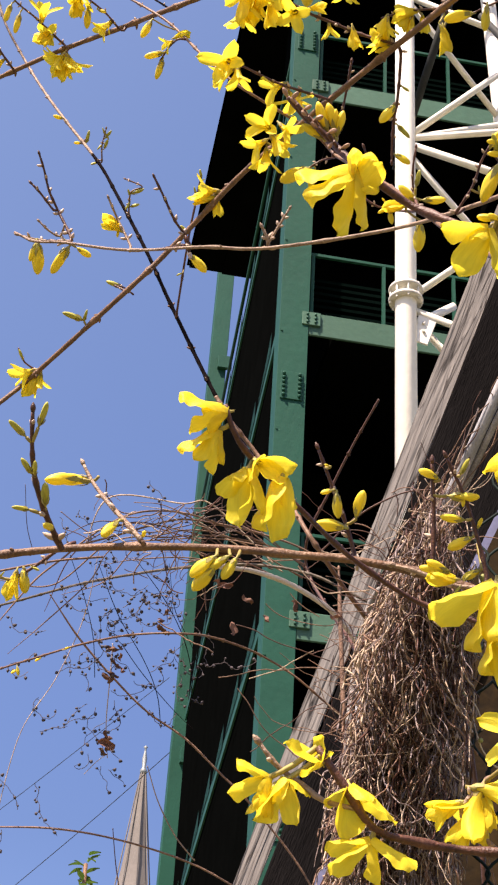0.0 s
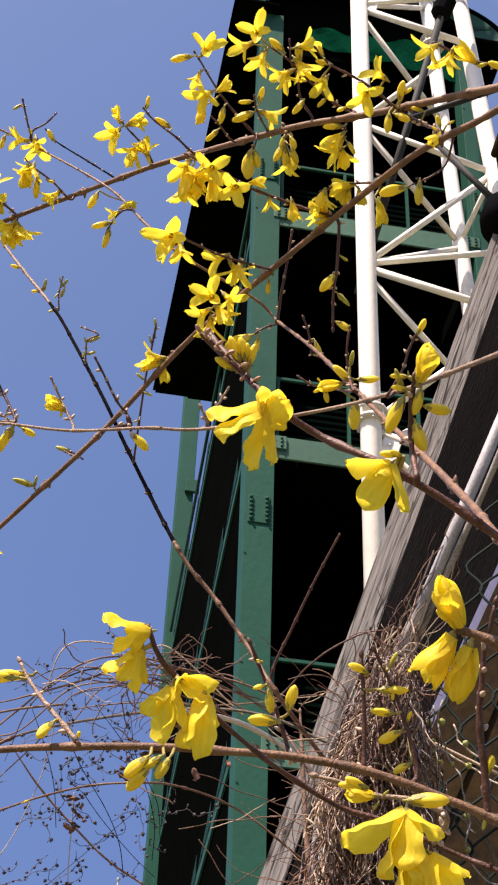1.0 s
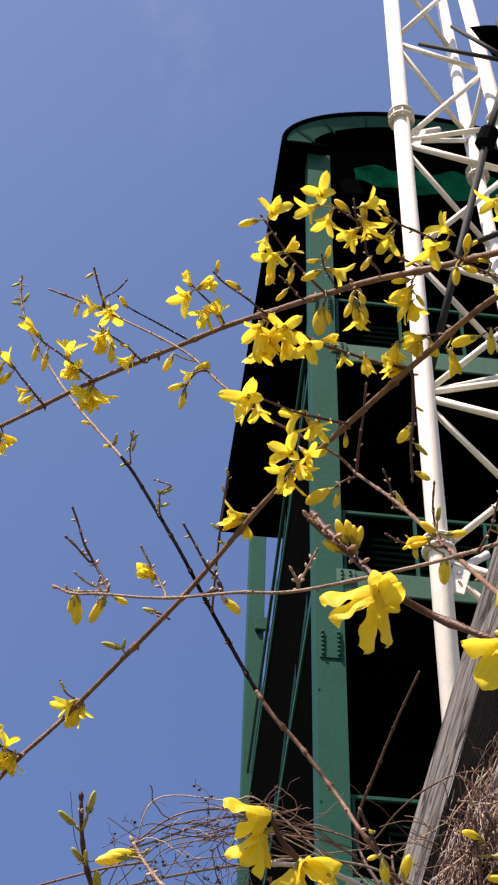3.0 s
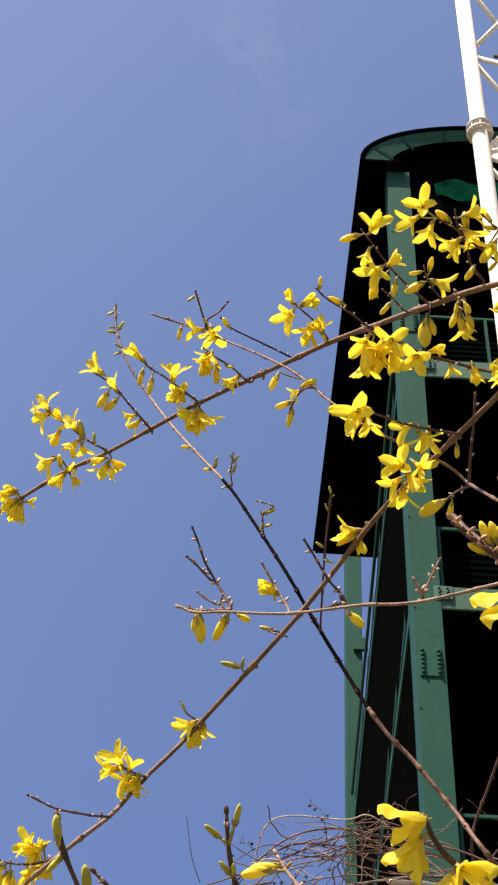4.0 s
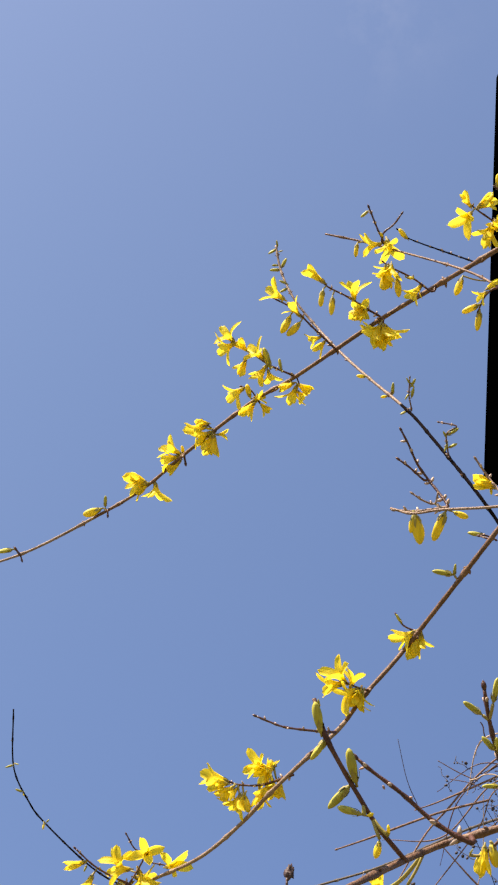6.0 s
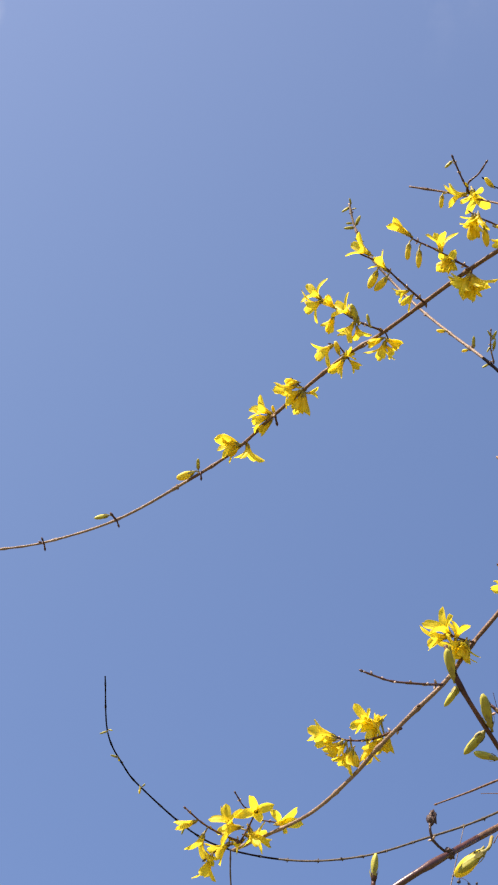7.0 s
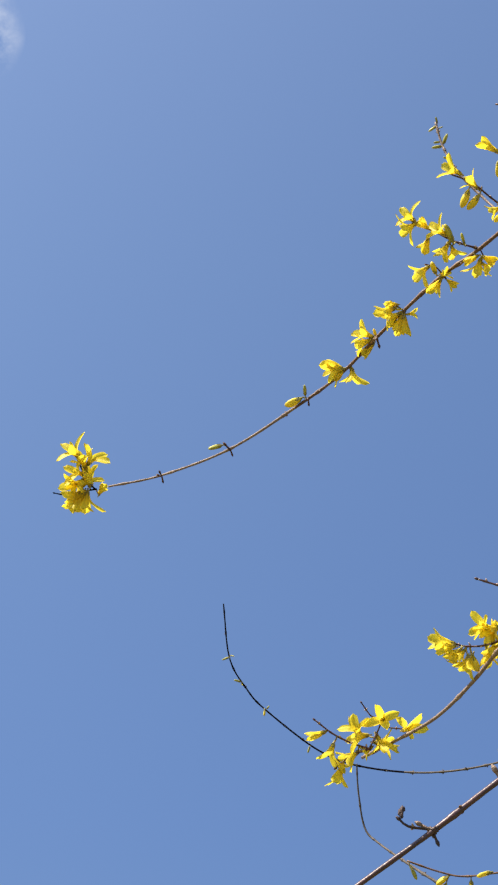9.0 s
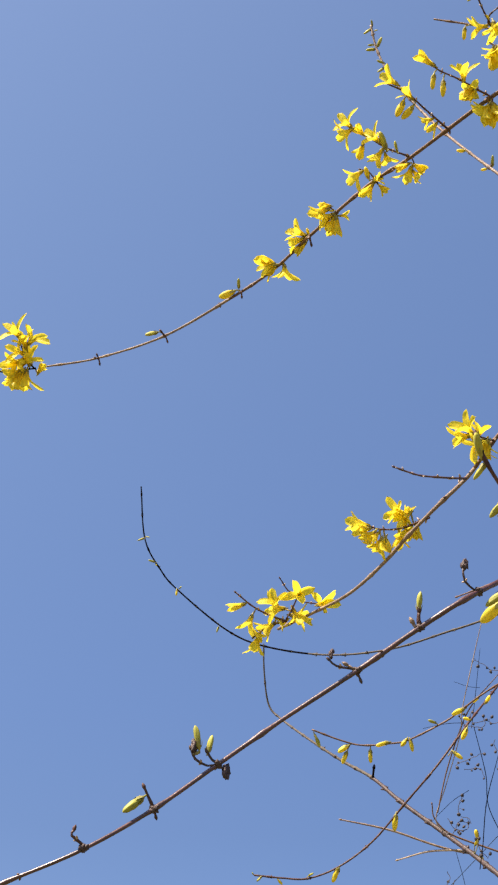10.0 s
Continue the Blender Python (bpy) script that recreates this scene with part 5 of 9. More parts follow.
bud(br_b, 'g', (0.1342, 0.6395, 2.2404), (0.1393, 0.6406, 2.2369))
twig(br_b, [(0.0426, 0.7191, 2.2243), (0.0472, 0.7183, 2.2250), (0.0514, 0.7110, 2.2257), (0.0514, 0.7096, 2.2206)], 0.000945, 0.00135, BARK_RED)
flower(br_b, 'h', (0.0462, 0.7139, 2.2225), (-1.00, 0.03, -0.04), 0.0154, (0.0486, 0.7159, 2.2252))
flower(br_b, 'b', (0.0452, 0.7160, 2.2201), (-0.98, 0.10, -0.18), 0.0147, (0.0456, 0.7157, 2.2161))
flower(br_b, 'b', (0.0465, 0.7168, 2.2193), (0.08, 0.48, -0.87), 0.0095, (0.0456, 0.7157, 2.2161))
flower(br_b, 'h', (-0.0469, 0.8002, 2.1524), (-0.88, 0.13, -0.45), 0.0163, (-0.0474, 0.8015, 2.1506))
flower(br_b, 'b', (-0.0438, 0.8016, 2.1508), (-0.43, 0.51, -0.74), 0.0144, (-0.0474, 0.8015, 2.1506))
flower(br_b, 'b', (-0.0425, 0.8017, 2.1508), (-0.12, 0.62, -0.78), 0.0115, (-0.0433, 0.7975, 2.1530))
bud(br_b, 'y', (-0.0441, 0.8017, 2.1506), (-0.0465, 0.8083, 2.1412), (-0.0474, 0.8015, 2.1506))
twig(br_b, [(-0.0559, 0.7937, 2.1604), (-0.0524, 0.7974, 2.1556), (-0.0456, 0.8003, 2.1524), (-0.0474, 0.8015, 2.1506)], 0.000945, 0.001485, BARK_RED)
bud(br_b, 'g', (-0.0530, 0.7970, 2.1562), (-0.0560, 0.7916, 2.1595))
twig(br_b, [(-0.0892, 0.7969, 2.1212), (-0.0824, 0.7995, 2.1185), (-0.0771, 0.8039, 2.1184), (-0.0745, 0.8084, 2.1208)], 0.000945, 0.001485, BARK_RED)
flower(br_b, 'h', (-0.0880, 0.7982, 2.1194), (-0.95, -0.21, -0.21), 0.0163, (-0.0875, 0.7976, 2.1204))
flower(br_b, 'b', (-0.0838, 0.7999, 2.1180), (0.45, -0.45, 0.77), 0.0135)
flower(br_b, 'o', (-0.0818, 0.8009, 2.1163), (-0.78, -0.18, -0.60), 0.0163, (-0.0804, 0.8011, 2.1184))
flower(br_b, 'b', (-0.0784, 0.8011, 2.1159), (-0.53, 0.44, -0.72), 0.0113, (-0.0776, 0.8020, 2.1198))
flower(br_b, 'o', (-0.0791, 0.8028, 2.1178), (-0.40, 0.05, -0.91), 0.0125, (-0.0776, 0.8020, 2.1198))
flower(br_b, 'b', (-0.0773, 0.8019, 2.1148), (-0.30, 0.53, -0.79), 0.0102, (-0.0763, 0.8035, 2.1191))
flower(br_b, 'o', (-0.0788, 0.8039, 2.1159), (-0.63, 0.49, -0.60), 0.0125, (-0.0763, 0.8035, 2.1191))
flower(br_b, 'h', (-0.0871, 0.7976, 2.1205), (-0.47, -0.83, 0.29), 0.0163)
twig(br_b, [(-0.1344, 0.7846, 2.0931), (-0.1266, 0.7876, 2.0904), (-0.1187, 0.7901, 2.0882), (-0.1035, 0.7970, 2.0890), (-0.0945, 0.8130, 2.0975)], 0.00108, 0.001485, BARK_WINE)
twig(br_b, [(-0.1633, 0.8424, 2.0898), (-0.1551, 0.8453, 2.0873), (-0.1410, 0.8450, 2.0860), (-0.1200, 0.8262, 2.0800)], 0.000945, 0.001485, BARK_RED)
flower(br_b, 'h', (-0.1618, 0.8433, 2.0889), (-0.87, -0.48, 0.10), 0.0163)
flower(br_b, 'o', (-0.1615, 0.8431, 2.0869), (-0.78, -0.54, -0.32), 0.0125, (-0.1606, 0.8434, 2.0890))
flower(br_b, 'o', (-0.1390, 0.8424, 2.0958), (-0.63, -0.76, -0.13), 0.0163, (-0.1376, 0.8470, 2.0888))
flower(br_b, 'h', (-0.1340, 0.8425, 2.0967), (-0.73, -0.06, -0.68), 0.0163, (-0.1331, 0.8470, 2.0898))
flower(br_b, 'h', (-0.1343, 0.8425, 2.0954), (-0.72, -0.42, -0.55), 0.0125, (-0.1331, 0.8470, 2.0898))
flower(br_b, 'b', (-0.1561, 0.8464, 2.0853), (-0.73, 0.13, -0.67), 0.0117, (-0.1551, 0.8453, 2.0873))
flower(br_b, 'h', (-0.1580, 0.8448, 2.0858), (-0.79, 0.11, -0.61), 0.0125, (-0.1571, 0.8446, 2.0880))
flower(br_b, 'h', (-0.1525, 0.8490, 2.0821), (-0.58, 0.25, -0.78), 0.0163, (-0.1527, 0.8456, 2.0875))
flower(br_b, 'h', (-0.1548, 0.8484, 2.0819), (-0.53, 0.31, -0.79), 0.0125, (-0.1551, 0.8453, 2.0873))
flower(br_b, 'b', (-0.1430, 0.8489, 2.0846), (-0.12, 0.46, -0.88), 0.0112, (-0.1434, 0.8467, 2.0880))
flower(br_b, 'b', (-0.1318, 0.8475, 2.0894), (0.05, 0.50, -0.86), 0.0108)
flower(br_b, 'b', (-0.1355, 0.8466, 2.0899), (-0.04, 0.49, -0.87), 0.0116)
flower(br_b, 'o', (-0.1379, 0.8460, 2.0879), (0.06, -0.06, -1.00), 0.0125, (-0.1376, 0.8470, 2.0888))
flower(br_b, 'b', (-0.1384, 0.8452, 2.0916), (0.35, -0.59, 0.73), 0.0108, (-0.1376, 0.8470, 2.0888))
bud(br_b, 'y', (-0.1523, 0.8483, 2.0833), (-0.1502, 0.8541, 2.0738), (-0.1527, 0.8456, 2.0875))
twig(br_b, [(-0.2644, 0.8966, 2.0806), (-0.2547, 0.9035, 2.0731), (-0.2445, 0.9089, 2.0681), (-0.2314, 0.9098, 2.0617)], 0.000945, 0.001485, BARK_RED)
twig(br_b, [(-0.2340, 0.8992, 2.0895), (-0.2296, 0.9043, 2.0826), (-0.2239, 0.9075, 2.0793), (-0.2325, 0.9097, 2.0622)], 0.00081, 0.001215, BARK_RED)
twig(br_b, [(-0.2107, 0.9130, 2.0748), (-0.2214, 0.9098, 2.0763), (-0.2281, 0.9060, 2.0803), (-0.2272, 0.9056, 2.0812)], 0.00081, 0.001215, BARK_RED)
flower(br_b, 'b', (-0.2596, 0.9017, 2.0741), (-0.92, -0.14, -0.36), 0.0135, (-0.2579, 0.9012, 2.0756))
flower(br_b, 'o', (-0.2380, 0.9080, 2.0726), (-0.24, -0.92, 0.31), 0.0163, (-0.2412, 0.9091, 2.0665))
flower(br_b, 'o', (-0.2227, 0.9073, 2.0802), (0.20, -0.91, -0.36), 0.0171, (-0.2239, 0.9075, 2.0793))
flower(br_b, 'o', (-0.2108, 0.9133, 2.0741), (0.79, -0.59, -0.19), 0.0163)
flower(br_b, 'h', (-0.2292, 0.9127, 2.0679), (0.97, 0.21, -0.13), 0.0163, (-0.2296, 0.9090, 2.0679))
flower(br_b, 'h', (-0.2556, 0.9068, 2.0669), (-0.40, 0.07, -0.91), 0.0163, (-0.2521, 0.9049, 2.0718))
flower(br_b, 'h', (-0.2409, 0.9127, 2.0628), (-0.89, -0.10, -0.45), 0.0163, (-0.2390, 0.9093, 2.0654))
flower(br_b, 'h', (-0.2518, 0.9142, 2.0550), (-0.48, 0.33, -0.81), 0.0163)
flower(br_b, 'h', (-0.2338, 0.9094, 2.0719), (-0.90, -0.40, -0.19), 0.0163, (-0.2289, 0.9088, 2.0693))
flower(br_b, 'b', (-0.2318, 0.9135, 2.0653), (-0.84, -0.05, -0.55), 0.0095, (-0.2310, 0.9094, 2.0651))
flower(br_b, 'b', (-0.2550, 0.9116, 2.0583), (0.54, 0.40, -0.74), 0.0095)
flower(br_b, 'h', (-0.2277, 0.9112, 2.0712), (0.34, 0.51, -0.79), 0.0163, (-0.2282, 0.9086, 2.0708))
twig(br_b, [(-0.2555, 0.9136, 2.0544), (-0.2455, 0.9126, 2.0609), (-0.2332, 0.9094, 2.0617), (-0.2325, 0.9097, 2.0622)], 0.000945, 0.00135, BARK_RED)
twig(br_b, [(-0.0045, 0.7607, 2.1869), (0.0023, 0.7586, 2.1818), (0.0018, 0.7543, 2.1792)], 0.000945, 0.00135, BARK_RED)
bud(br_b, 'g', (-0.0010, 0.7696, 2.1941), (-0.0111, 0.7675, 2.1955), (-0.0045, 0.7607, 2.1869))
twig(br_b, [(0.0040, 0.7715, 2.1920), (-0.0008, 0.7657, 2.1909), (-0.0045, 0.7607, 2.1869)], 0.000945, 0.00135, BARK_RED)
bud(br_b, 'g', (-0.0205, 0.7728, 2.1699), (-0.0326, 0.7683, 2.1714), (-0.0187, 0.7739, 2.1673))
bud(br_b, 'g', (-0.0206, 0.7732, 2.1694), (-0.0196, 0.7673, 2.1736), (-0.0187, 0.7739, 2.1673))

br_g = branch('forsythia_branch', 'tan forsythia branch with open yellow flowers and buds', [(-0.0881, 0.7345, 2.4343), (-0.0635, 0.7355, 2.4234), (-0.0421, 0.7361, 2.4117), (0.0044, 0.7119, 2.3554), (0.0311, 0.6860, 2.2978), (0.0522, 0.6756, 2.2655), (0.0939, 0.6882, 2.2497), (0.1075, 0.6880, 2.2337), (0.1180, 0.6290, 2.1627), (0.1192, 0.5605, 2.0880), (0.1284, 0.4860, 1.9962), (0.1246, 0.4075, 1.9166), (0.1252, 0.3657, 1.8702), (0.126, 0.299, 1.796), (0.207, 0.252, 1.662), (0.407, 0.332, 1.262), (0.919, 1.064, 0.750), (0.957, 1.114, -0.020)], 0.000666, 0.00111, BARK)
twig(br_g, [(-0.0565, 0.7144, 2.4317), (-0.0522, 0.7262, 2.4223), (-0.0492, 0.7325, 2.4172), (-0.0492, 0.7359, 2.4156)], 0.00108, 0.00135, BARK_RED)
twig(br_g, [(-0.0360, 0.7202, 2.4284), (-0.0417, 0.7248, 2.4242), (-0.0487, 0.7280, 2.4210), (-0.0507, 0.7323, 2.4172), (-0.0494, 0.7320, 2.4176)], 0.00108, 0.00135, BARK_RED)
flower(br_g, 'o', (-0.0469, 0.7322, 2.4177), (0.19, 0.28, -0.94), 0.0163, (-0.0492, 0.7325, 2.4172))
flower(br_g, 'h', (-0.0523, 0.7333, 2.4163), (-0.96, -0.09, -0.27), 0.0163, (-0.0507, 0.7323, 2.4172))
bud(br_g, 'y', (-0.0662, 0.7306, 2.4173), (-0.0689, 0.7358, 2.4091), (-0.0635, 0.7355, 2.4234))
bud(br_g, 'g', (-0.0567, 0.7158, 2.4306), (-0.0624, 0.7170, 2.4261))
bud(br_g, 'y', (-0.0490, 0.7308, 2.4186), (-0.0508, 0.7269, 2.4203))
twig(br_g, [(0.0071, 0.7104, 2.3185), (0.0111, 0.7052, 2.3234), (0.0157, 0.6952, 2.3190), (0.0200, 0.6968, 2.3218)], 0.000945, 0.001485, BARK_RED)
bud(br_g, 'y', (0.0000, 0.6944, 2.3331), (-0.0054, 0.7006, 2.3236), (0.0133, 0.7033, 2.3362))
flower(br_g, 'b', (0.0127, 0.7028, 2.3256), (-0.89, 0.07, -0.45), 0.0095, (0.0118, 0.7035, 2.3227))
flower(br_g, 'b', (0.0135, 0.7013, 2.3269), (0.90, -0.36, 0.25), 0.0095, (0.0178, 0.6989, 2.3266))
bud(br_g, 'y', (0.0088, 0.7075, 2.3212), (-0.0023, 0.7087, 2.3160))
bud(br_g, 'y', (0.0082, 0.7099, 2.3189), (0.0054, 0.7175, 2.3084))
twig(br_g, [(0.1100, 0.6486, 2.2631), (0.1089, 0.6610, 2.2511), (0.1073, 0.6722, 2.2399), (0.1072, 0.6908, 2.2348), (0.1064, 0.6880, 2.2351)], 0.001215, 0.00162, BARK_RED)
twig(br_g, [(0.0934, 0.6896, 2.2229), (0.1000, 0.6859, 2.2262), (0.1075, 0.6910, 2.2345)], 0.00108, 0.001485, BARK_RED)
bud(br_g, 'y', (0.0946, 0.6890, 2.2234), (0.0789, 0.6948, 2.2164))
bud(br_g, 'y', (0.0972, 0.6892, 2.2229), (0.0954, 0.6953, 2.2143), (0.0962, 0.6880, 2.2242))
twig(br_g, [(0.1139, 0.6225, 2.1745), (0.1166, 0.6265, 2.1699), (0.1197, 0.6337, 2.1613), (0.1180, 0.6290, 2.1627)], 0.00108, 0.00135, BARK_RED)
bud(br_g, 'y', (0.1197, 0.6284, 2.1673), (0.1237, 0.6333, 2.1598), (0.1176, 0.6289, 2.1670))
twig(br_g, [(0.1203, 0.5216, 2.0749), (0.1201, 0.5277, 2.0683), (0.1216, 0.5337, 2.0612), (0.1216, 0.5225, 2.0432), (0.1238, 0.5232, 2.0421)], 0.00081, 0.001215, BARK_RED)
twig(br_g, [(0.1021, 0.5376, 2.0602), (0.1081, 0.5390, 2.0576), (0.1175, 0.5386, 2.0563), (0.1212, 0.5231, 2.0425), (0.1218, 0.5225, 2.0431)], 0.00081, 0.001215, BARK_RED)
bud(br_g, 'y', (0.1231, 0.5320, 2.0550), (0.1142, 0.5278, 2.0591), (0.1216, 0.5309, 2.0567))
bud(br_g, 'y', (0.1239, 0.5310, 2.0560), (0.1336, 0.5296, 2.0554), (0.1216, 0.5309, 2.0567))
flower(br_g, 'b', (0.1185, 0.5330, 2.0548), (-0.96, 0.07, -0.29), 0.0095, (0.1184, 0.5347, 2.0529))
bud(br_g, 'y', (0.1244, 0.5361, 2.0500), (0.1255, 0.5437, 2.0400), (0.1187, 0.5334, 2.0517))
bud(br_g, 'y', (0.1117, 0.5346, 2.0543), (0.1077, 0.5363, 2.0513), (0.1120, 0.5388, 2.0571))
bud(br_g, 'y', (0.1122, 0.5352, 2.0536), (0.1131, 0.5384, 2.0484), (0.1128, 0.5388, 2.0570))
bud(br_g, 'y', (0.1102, 0.5339, 2.0554), (0.1086, 0.5321, 2.0561), (0.1105, 0.5389, 2.0573))
bud(br_g, 'g', (0.1213, 0.5283, 2.0597), (0.1221, 0.5229, 2.0643), (0.1216, 0.5318, 2.0582))

br_h = branch('forsythia_branch', 'pale slender forsythia branch with swelling buds', [(-0.0405, 0.5913, 2.0703), (-0.0308, 0.5861, 2.0620), (-0.0178, 0.5789, 2.0566), (0.0093, 0.5726, 2.0506), (0.0403, 0.5550, 2.0410), (0.0654, 0.5455, 2.0355), (0.1110, 0.5295, 2.0371), (0.1348, 0.4897, 2.0160), (0.1508, 0.4498, 1.9950), (0.1652, 0.3925, 1.9609), (0.186, 0.308, 1.911), (0.288, 0.244, 1.801), (0.488, 0.324, 1.401), (0.936, 1.093, 0.750), (0.971, 1.143, -0.020)], 0.00055, 0.0016, BARK_LIGHT)
twig(br_h, [(-0.0324, 0.5662, 2.0930), (-0.0299, 0.5705, 2.0885), (-0.0270, 0.5764, 2.0822), (-0.0226, 0.5817, 2.0765), (-0.0152, 0.5818, 2.0613), (-0.0189, 0.5795, 2.0570)], 0.0012, 0.00165, BARK_RED, gap_of=0.0032)
twig(br_h, [(-0.0346, 0.5745, 2.0836), (-0.0306, 0.5770, 2.0811), (-0.0246, 0.5815, 2.0765), (-0.0230, 0.5812, 2.0769)], 0.0012, 0.00135, BARK_RED, gap_of=0.0032)
twig(br_h, [(-0.0300, 0.5849, 2.0721), (-0.0258, 0.5872, 2.0697), (-0.0209, 0.5886, 2.0685), (-0.0189, 0.5817, 2.0689)], 0.00105, 0.00135, BARK_LIGHT, gap_of=0.0032)
twig(br_h, [(-0.0384, 0.5886, 2.0668), (-0.0286, 0.5899, 2.0663), (-0.0157, 0.5822, 2.0608), (-0.0155, 0.5816, 2.0610)], 0.0012, 0.0015, BARK_LIGHT, gap_of=0.0032)
bud(br_h, 'y', (-0.0305, 0.5897, 2.0664), (-0.0280, 0.5993, 2.0552))
bud(br_h, 'y', (-0.0162, 0.5908, 2.0661), (-0.0235, 0.5980, 2.0557), (-0.0209, 0.5886, 2.0685))
bud(br_h, 'y', (-0.0138, 0.5913, 2.0656), (-0.0070, 0.5936, 2.0629), (-0.0209, 0.5886, 2.0685))
bud(br_h, 'y', (-0.0301, 0.5900, 2.0660), (-0.0321, 0.5954, 2.0585))
twig(br_h, [(-0.0011, 0.5701, 2.0755), (0.0034, 0.5755, 2.0694), (0.0101, 0.5748, 2.0549), (0.0093, 0.5726, 2.0506)], 0.0012, 0.0015, BARK_LIGHT, gap_of=0.0032)
flower(br_h, 'b', (0.0057, 0.5785, 2.0660), (-0.84, -0.49, 0.24), 0.0102, (0.0050, 0.5753, 2.0658))
bud(br_h, 'y', (0.0043, 0.5780, 2.0666), (0.0036, 0.5797, 2.0632), (0.0045, 0.5754, 2.0670))
twig(br_h, [(0.0174, 0.5555, 2.0764), (0.0218, 0.5604, 2.0712), (0.0274, 0.5667, 2.0641), (0.0338, 0.5723, 2.0578), (0.0248, 0.5638, 2.0458)], 0.0012, 0.00165, BARK_RED, gap_of=0.0032)
twig(br_h, [(0.0333, 0.5723, 2.0577), (0.0347, 0.5750, 2.0545), (0.0338, 0.5723, 2.0578)], 0.00204, 0.0024, BARK_RED, gap_of=0.0032)
bud(br_h, 'y', (0.0342, 0.5750, 2.0545), (0.0424, 0.5781, 2.0481))
twig(br_h, [(0.0725, 0.5407, 2.0527), (0.0692, 0.5452, 2.0476), (0.0660, 0.5496, 2.0425), (0.0657, 0.5511, 2.0407), (0.0633, 0.5462, 2.0360)], 0.0012, 0.0018, BARK_LIGHT, gap_of=0.0032)
twig(br_h, [(0.0628, 0.5465, 2.0466), (0.0650, 0.5488, 2.0436), (0.0657, 0.5508, 2.0410)], 0.00153, 0.00216, BARK_LIGHT, gap_of=0.0032)
twig(br_h, [(0.1384, 0.4744, 2.0323), (0.1358, 0.4794, 2.0274), (0.1339, 0.4854, 2.0212), (0.1292, 0.4925, 2.0142), (0.1328, 0.4930, 2.0177)], 0.00105, 0.0015, BARK_RED, gap_of=0.0032)
twig(br_h, [(0.1464, 0.4803, 2.0236), (0.1419, 0.4776, 2.0278), (0.1375, 0.4756, 2.0313)], 0.0009, 0.0012, BARK_RED, gap_of=0.0032)
bud(br_h, 'y', (0.1380, 0.4759, 2.0308), (0.1408, 0.4707, 2.0350))
bud(br_h, 'g', (0.1366, 0.4864, 2.0194), (0.1359, 0.4841, 2.0208), (0.1335, 0.4860, 2.0206))

br_n = branch('forsythia_branch', 'reddish forsythia branch with large open yellow flowers', [(0.0546, 0.3214, 1.8806), (0.0593, 0.3185, 1.8707), (0.0701, 0.3118, 1.8512), (0.0804, 0.3146, 1.8459), (0.0916, 0.3095, 1.8361), (0.1036, 0.3111, 1.8302), (0.1135, 0.3128, 1.8243), (0.1330, 0.3157, 1.8111), (0.2020, 0.3263, 1.7642), (0.3930, 0.4080, 1.6730), (0.5930, 0.4880, 1.2730), (0.9190, 1.0640, 0.7500), (0.9570, 1.1140, -0.0200)], 0.00079, 0.00151, BARK_RED, joints=0.011)
bud(br_n, 'r', (0.0528, 0.3078, 1.8667), (0.0507, 0.3054, 1.8688), (0.0611, 0.3174, 1.8675))
bud(br_n, 'r', (0.0533, 0.3081, 1.8663), (0.0558, 0.3056, 1.8681), (0.0611, 0.3174, 1.8675))
bud(br_n, 'r', (0.0548, 0.3085, 1.8657), (0.0524, 0.3069, 1.8669), (0.0620, 0.3168, 1.8658))
bud(br_n, 'r', (0.0562, 0.3091, 1.8648), (0.0590, 0.3074, 1.8658), (0.0620, 0.3168, 1.8658))
bud(br_n, 'r', (0.0573, 0.3099, 1.8639), (0.0549, 0.3085, 1.8648), (0.0629, 0.3162, 1.8642))
bud(br_n, 'r', (0.0586, 0.3102, 1.8633), (0.0617, 0.3085, 1.8641), (0.0629, 0.3162, 1.8642))
bud(br_n, 'r', (0.0597, 0.3112, 1.8622), (0.0570, 0.3098, 1.8631), (0.0638, 0.3157, 1.8626))
bud(br_n, 'r', (0.0618, 0.3116, 1.8614), (0.0649, 0.3101, 1.8621), (0.0647, 0.3151, 1.8610))
bud(br_n, 'r', (0.0632, 0.3126, 1.8601), (0.0616, 0.3139, 1.8580), (0.0647, 0.3151, 1.8610))
bud(br_n, 'r', (0.0648, 0.3134, 1.8589), (0.0679, 0.3115, 1.8599), (0.0656, 0.3145, 1.8593))
bud(br_n, 'y', (0.0624, 0.3145, 1.8644), (0.0589, 0.3102, 1.8687), (0.0629, 0.3162, 1.8642))
bud(br_n, 'y', (0.0637, 0.3145, 1.8644), (0.0619, 0.3099, 1.8688), (0.0629, 0.3162, 1.8642))
bud(br_n, 'y', (0.0642, 0.3149, 1.8638), (0.0648, 0.3107, 1.8677), (0.0638, 0.3157, 1.8626))
bud(br_n, 'y', (0.0633, 0.3141, 1.8647), (0.0635, 0.3107, 1.8679), (0.0629, 0.3162, 1.8642))
bud(br_n, 'y', (0.0615, 0.3155, 1.8634), (0.0566, 0.3134, 1.8654), (0.0629, 0.3162, 1.8642))
bud(br_n, 'g', (0.0543, 0.3112, 1.8691), (0.0520, 0.3096, 1.8703), (0.0601, 0.3179, 1.8691))
bud(br_n, 'g', (0.0573, 0.3131, 1.8667), (0.0552, 0.3112, 1.8682), (0.0611, 0.3174, 1.8675))
big_flower(br_n, (0.0671, 0.3037, 1.8436), [(0.0535, 0.3063, 1.8406), (0.0559, 0.3076, 1.8363), (0.0632, 0.3121, 1.8314), (0.0688, 0.3107, 1.8317)], (0.0701, 0.3118, 1.8512))
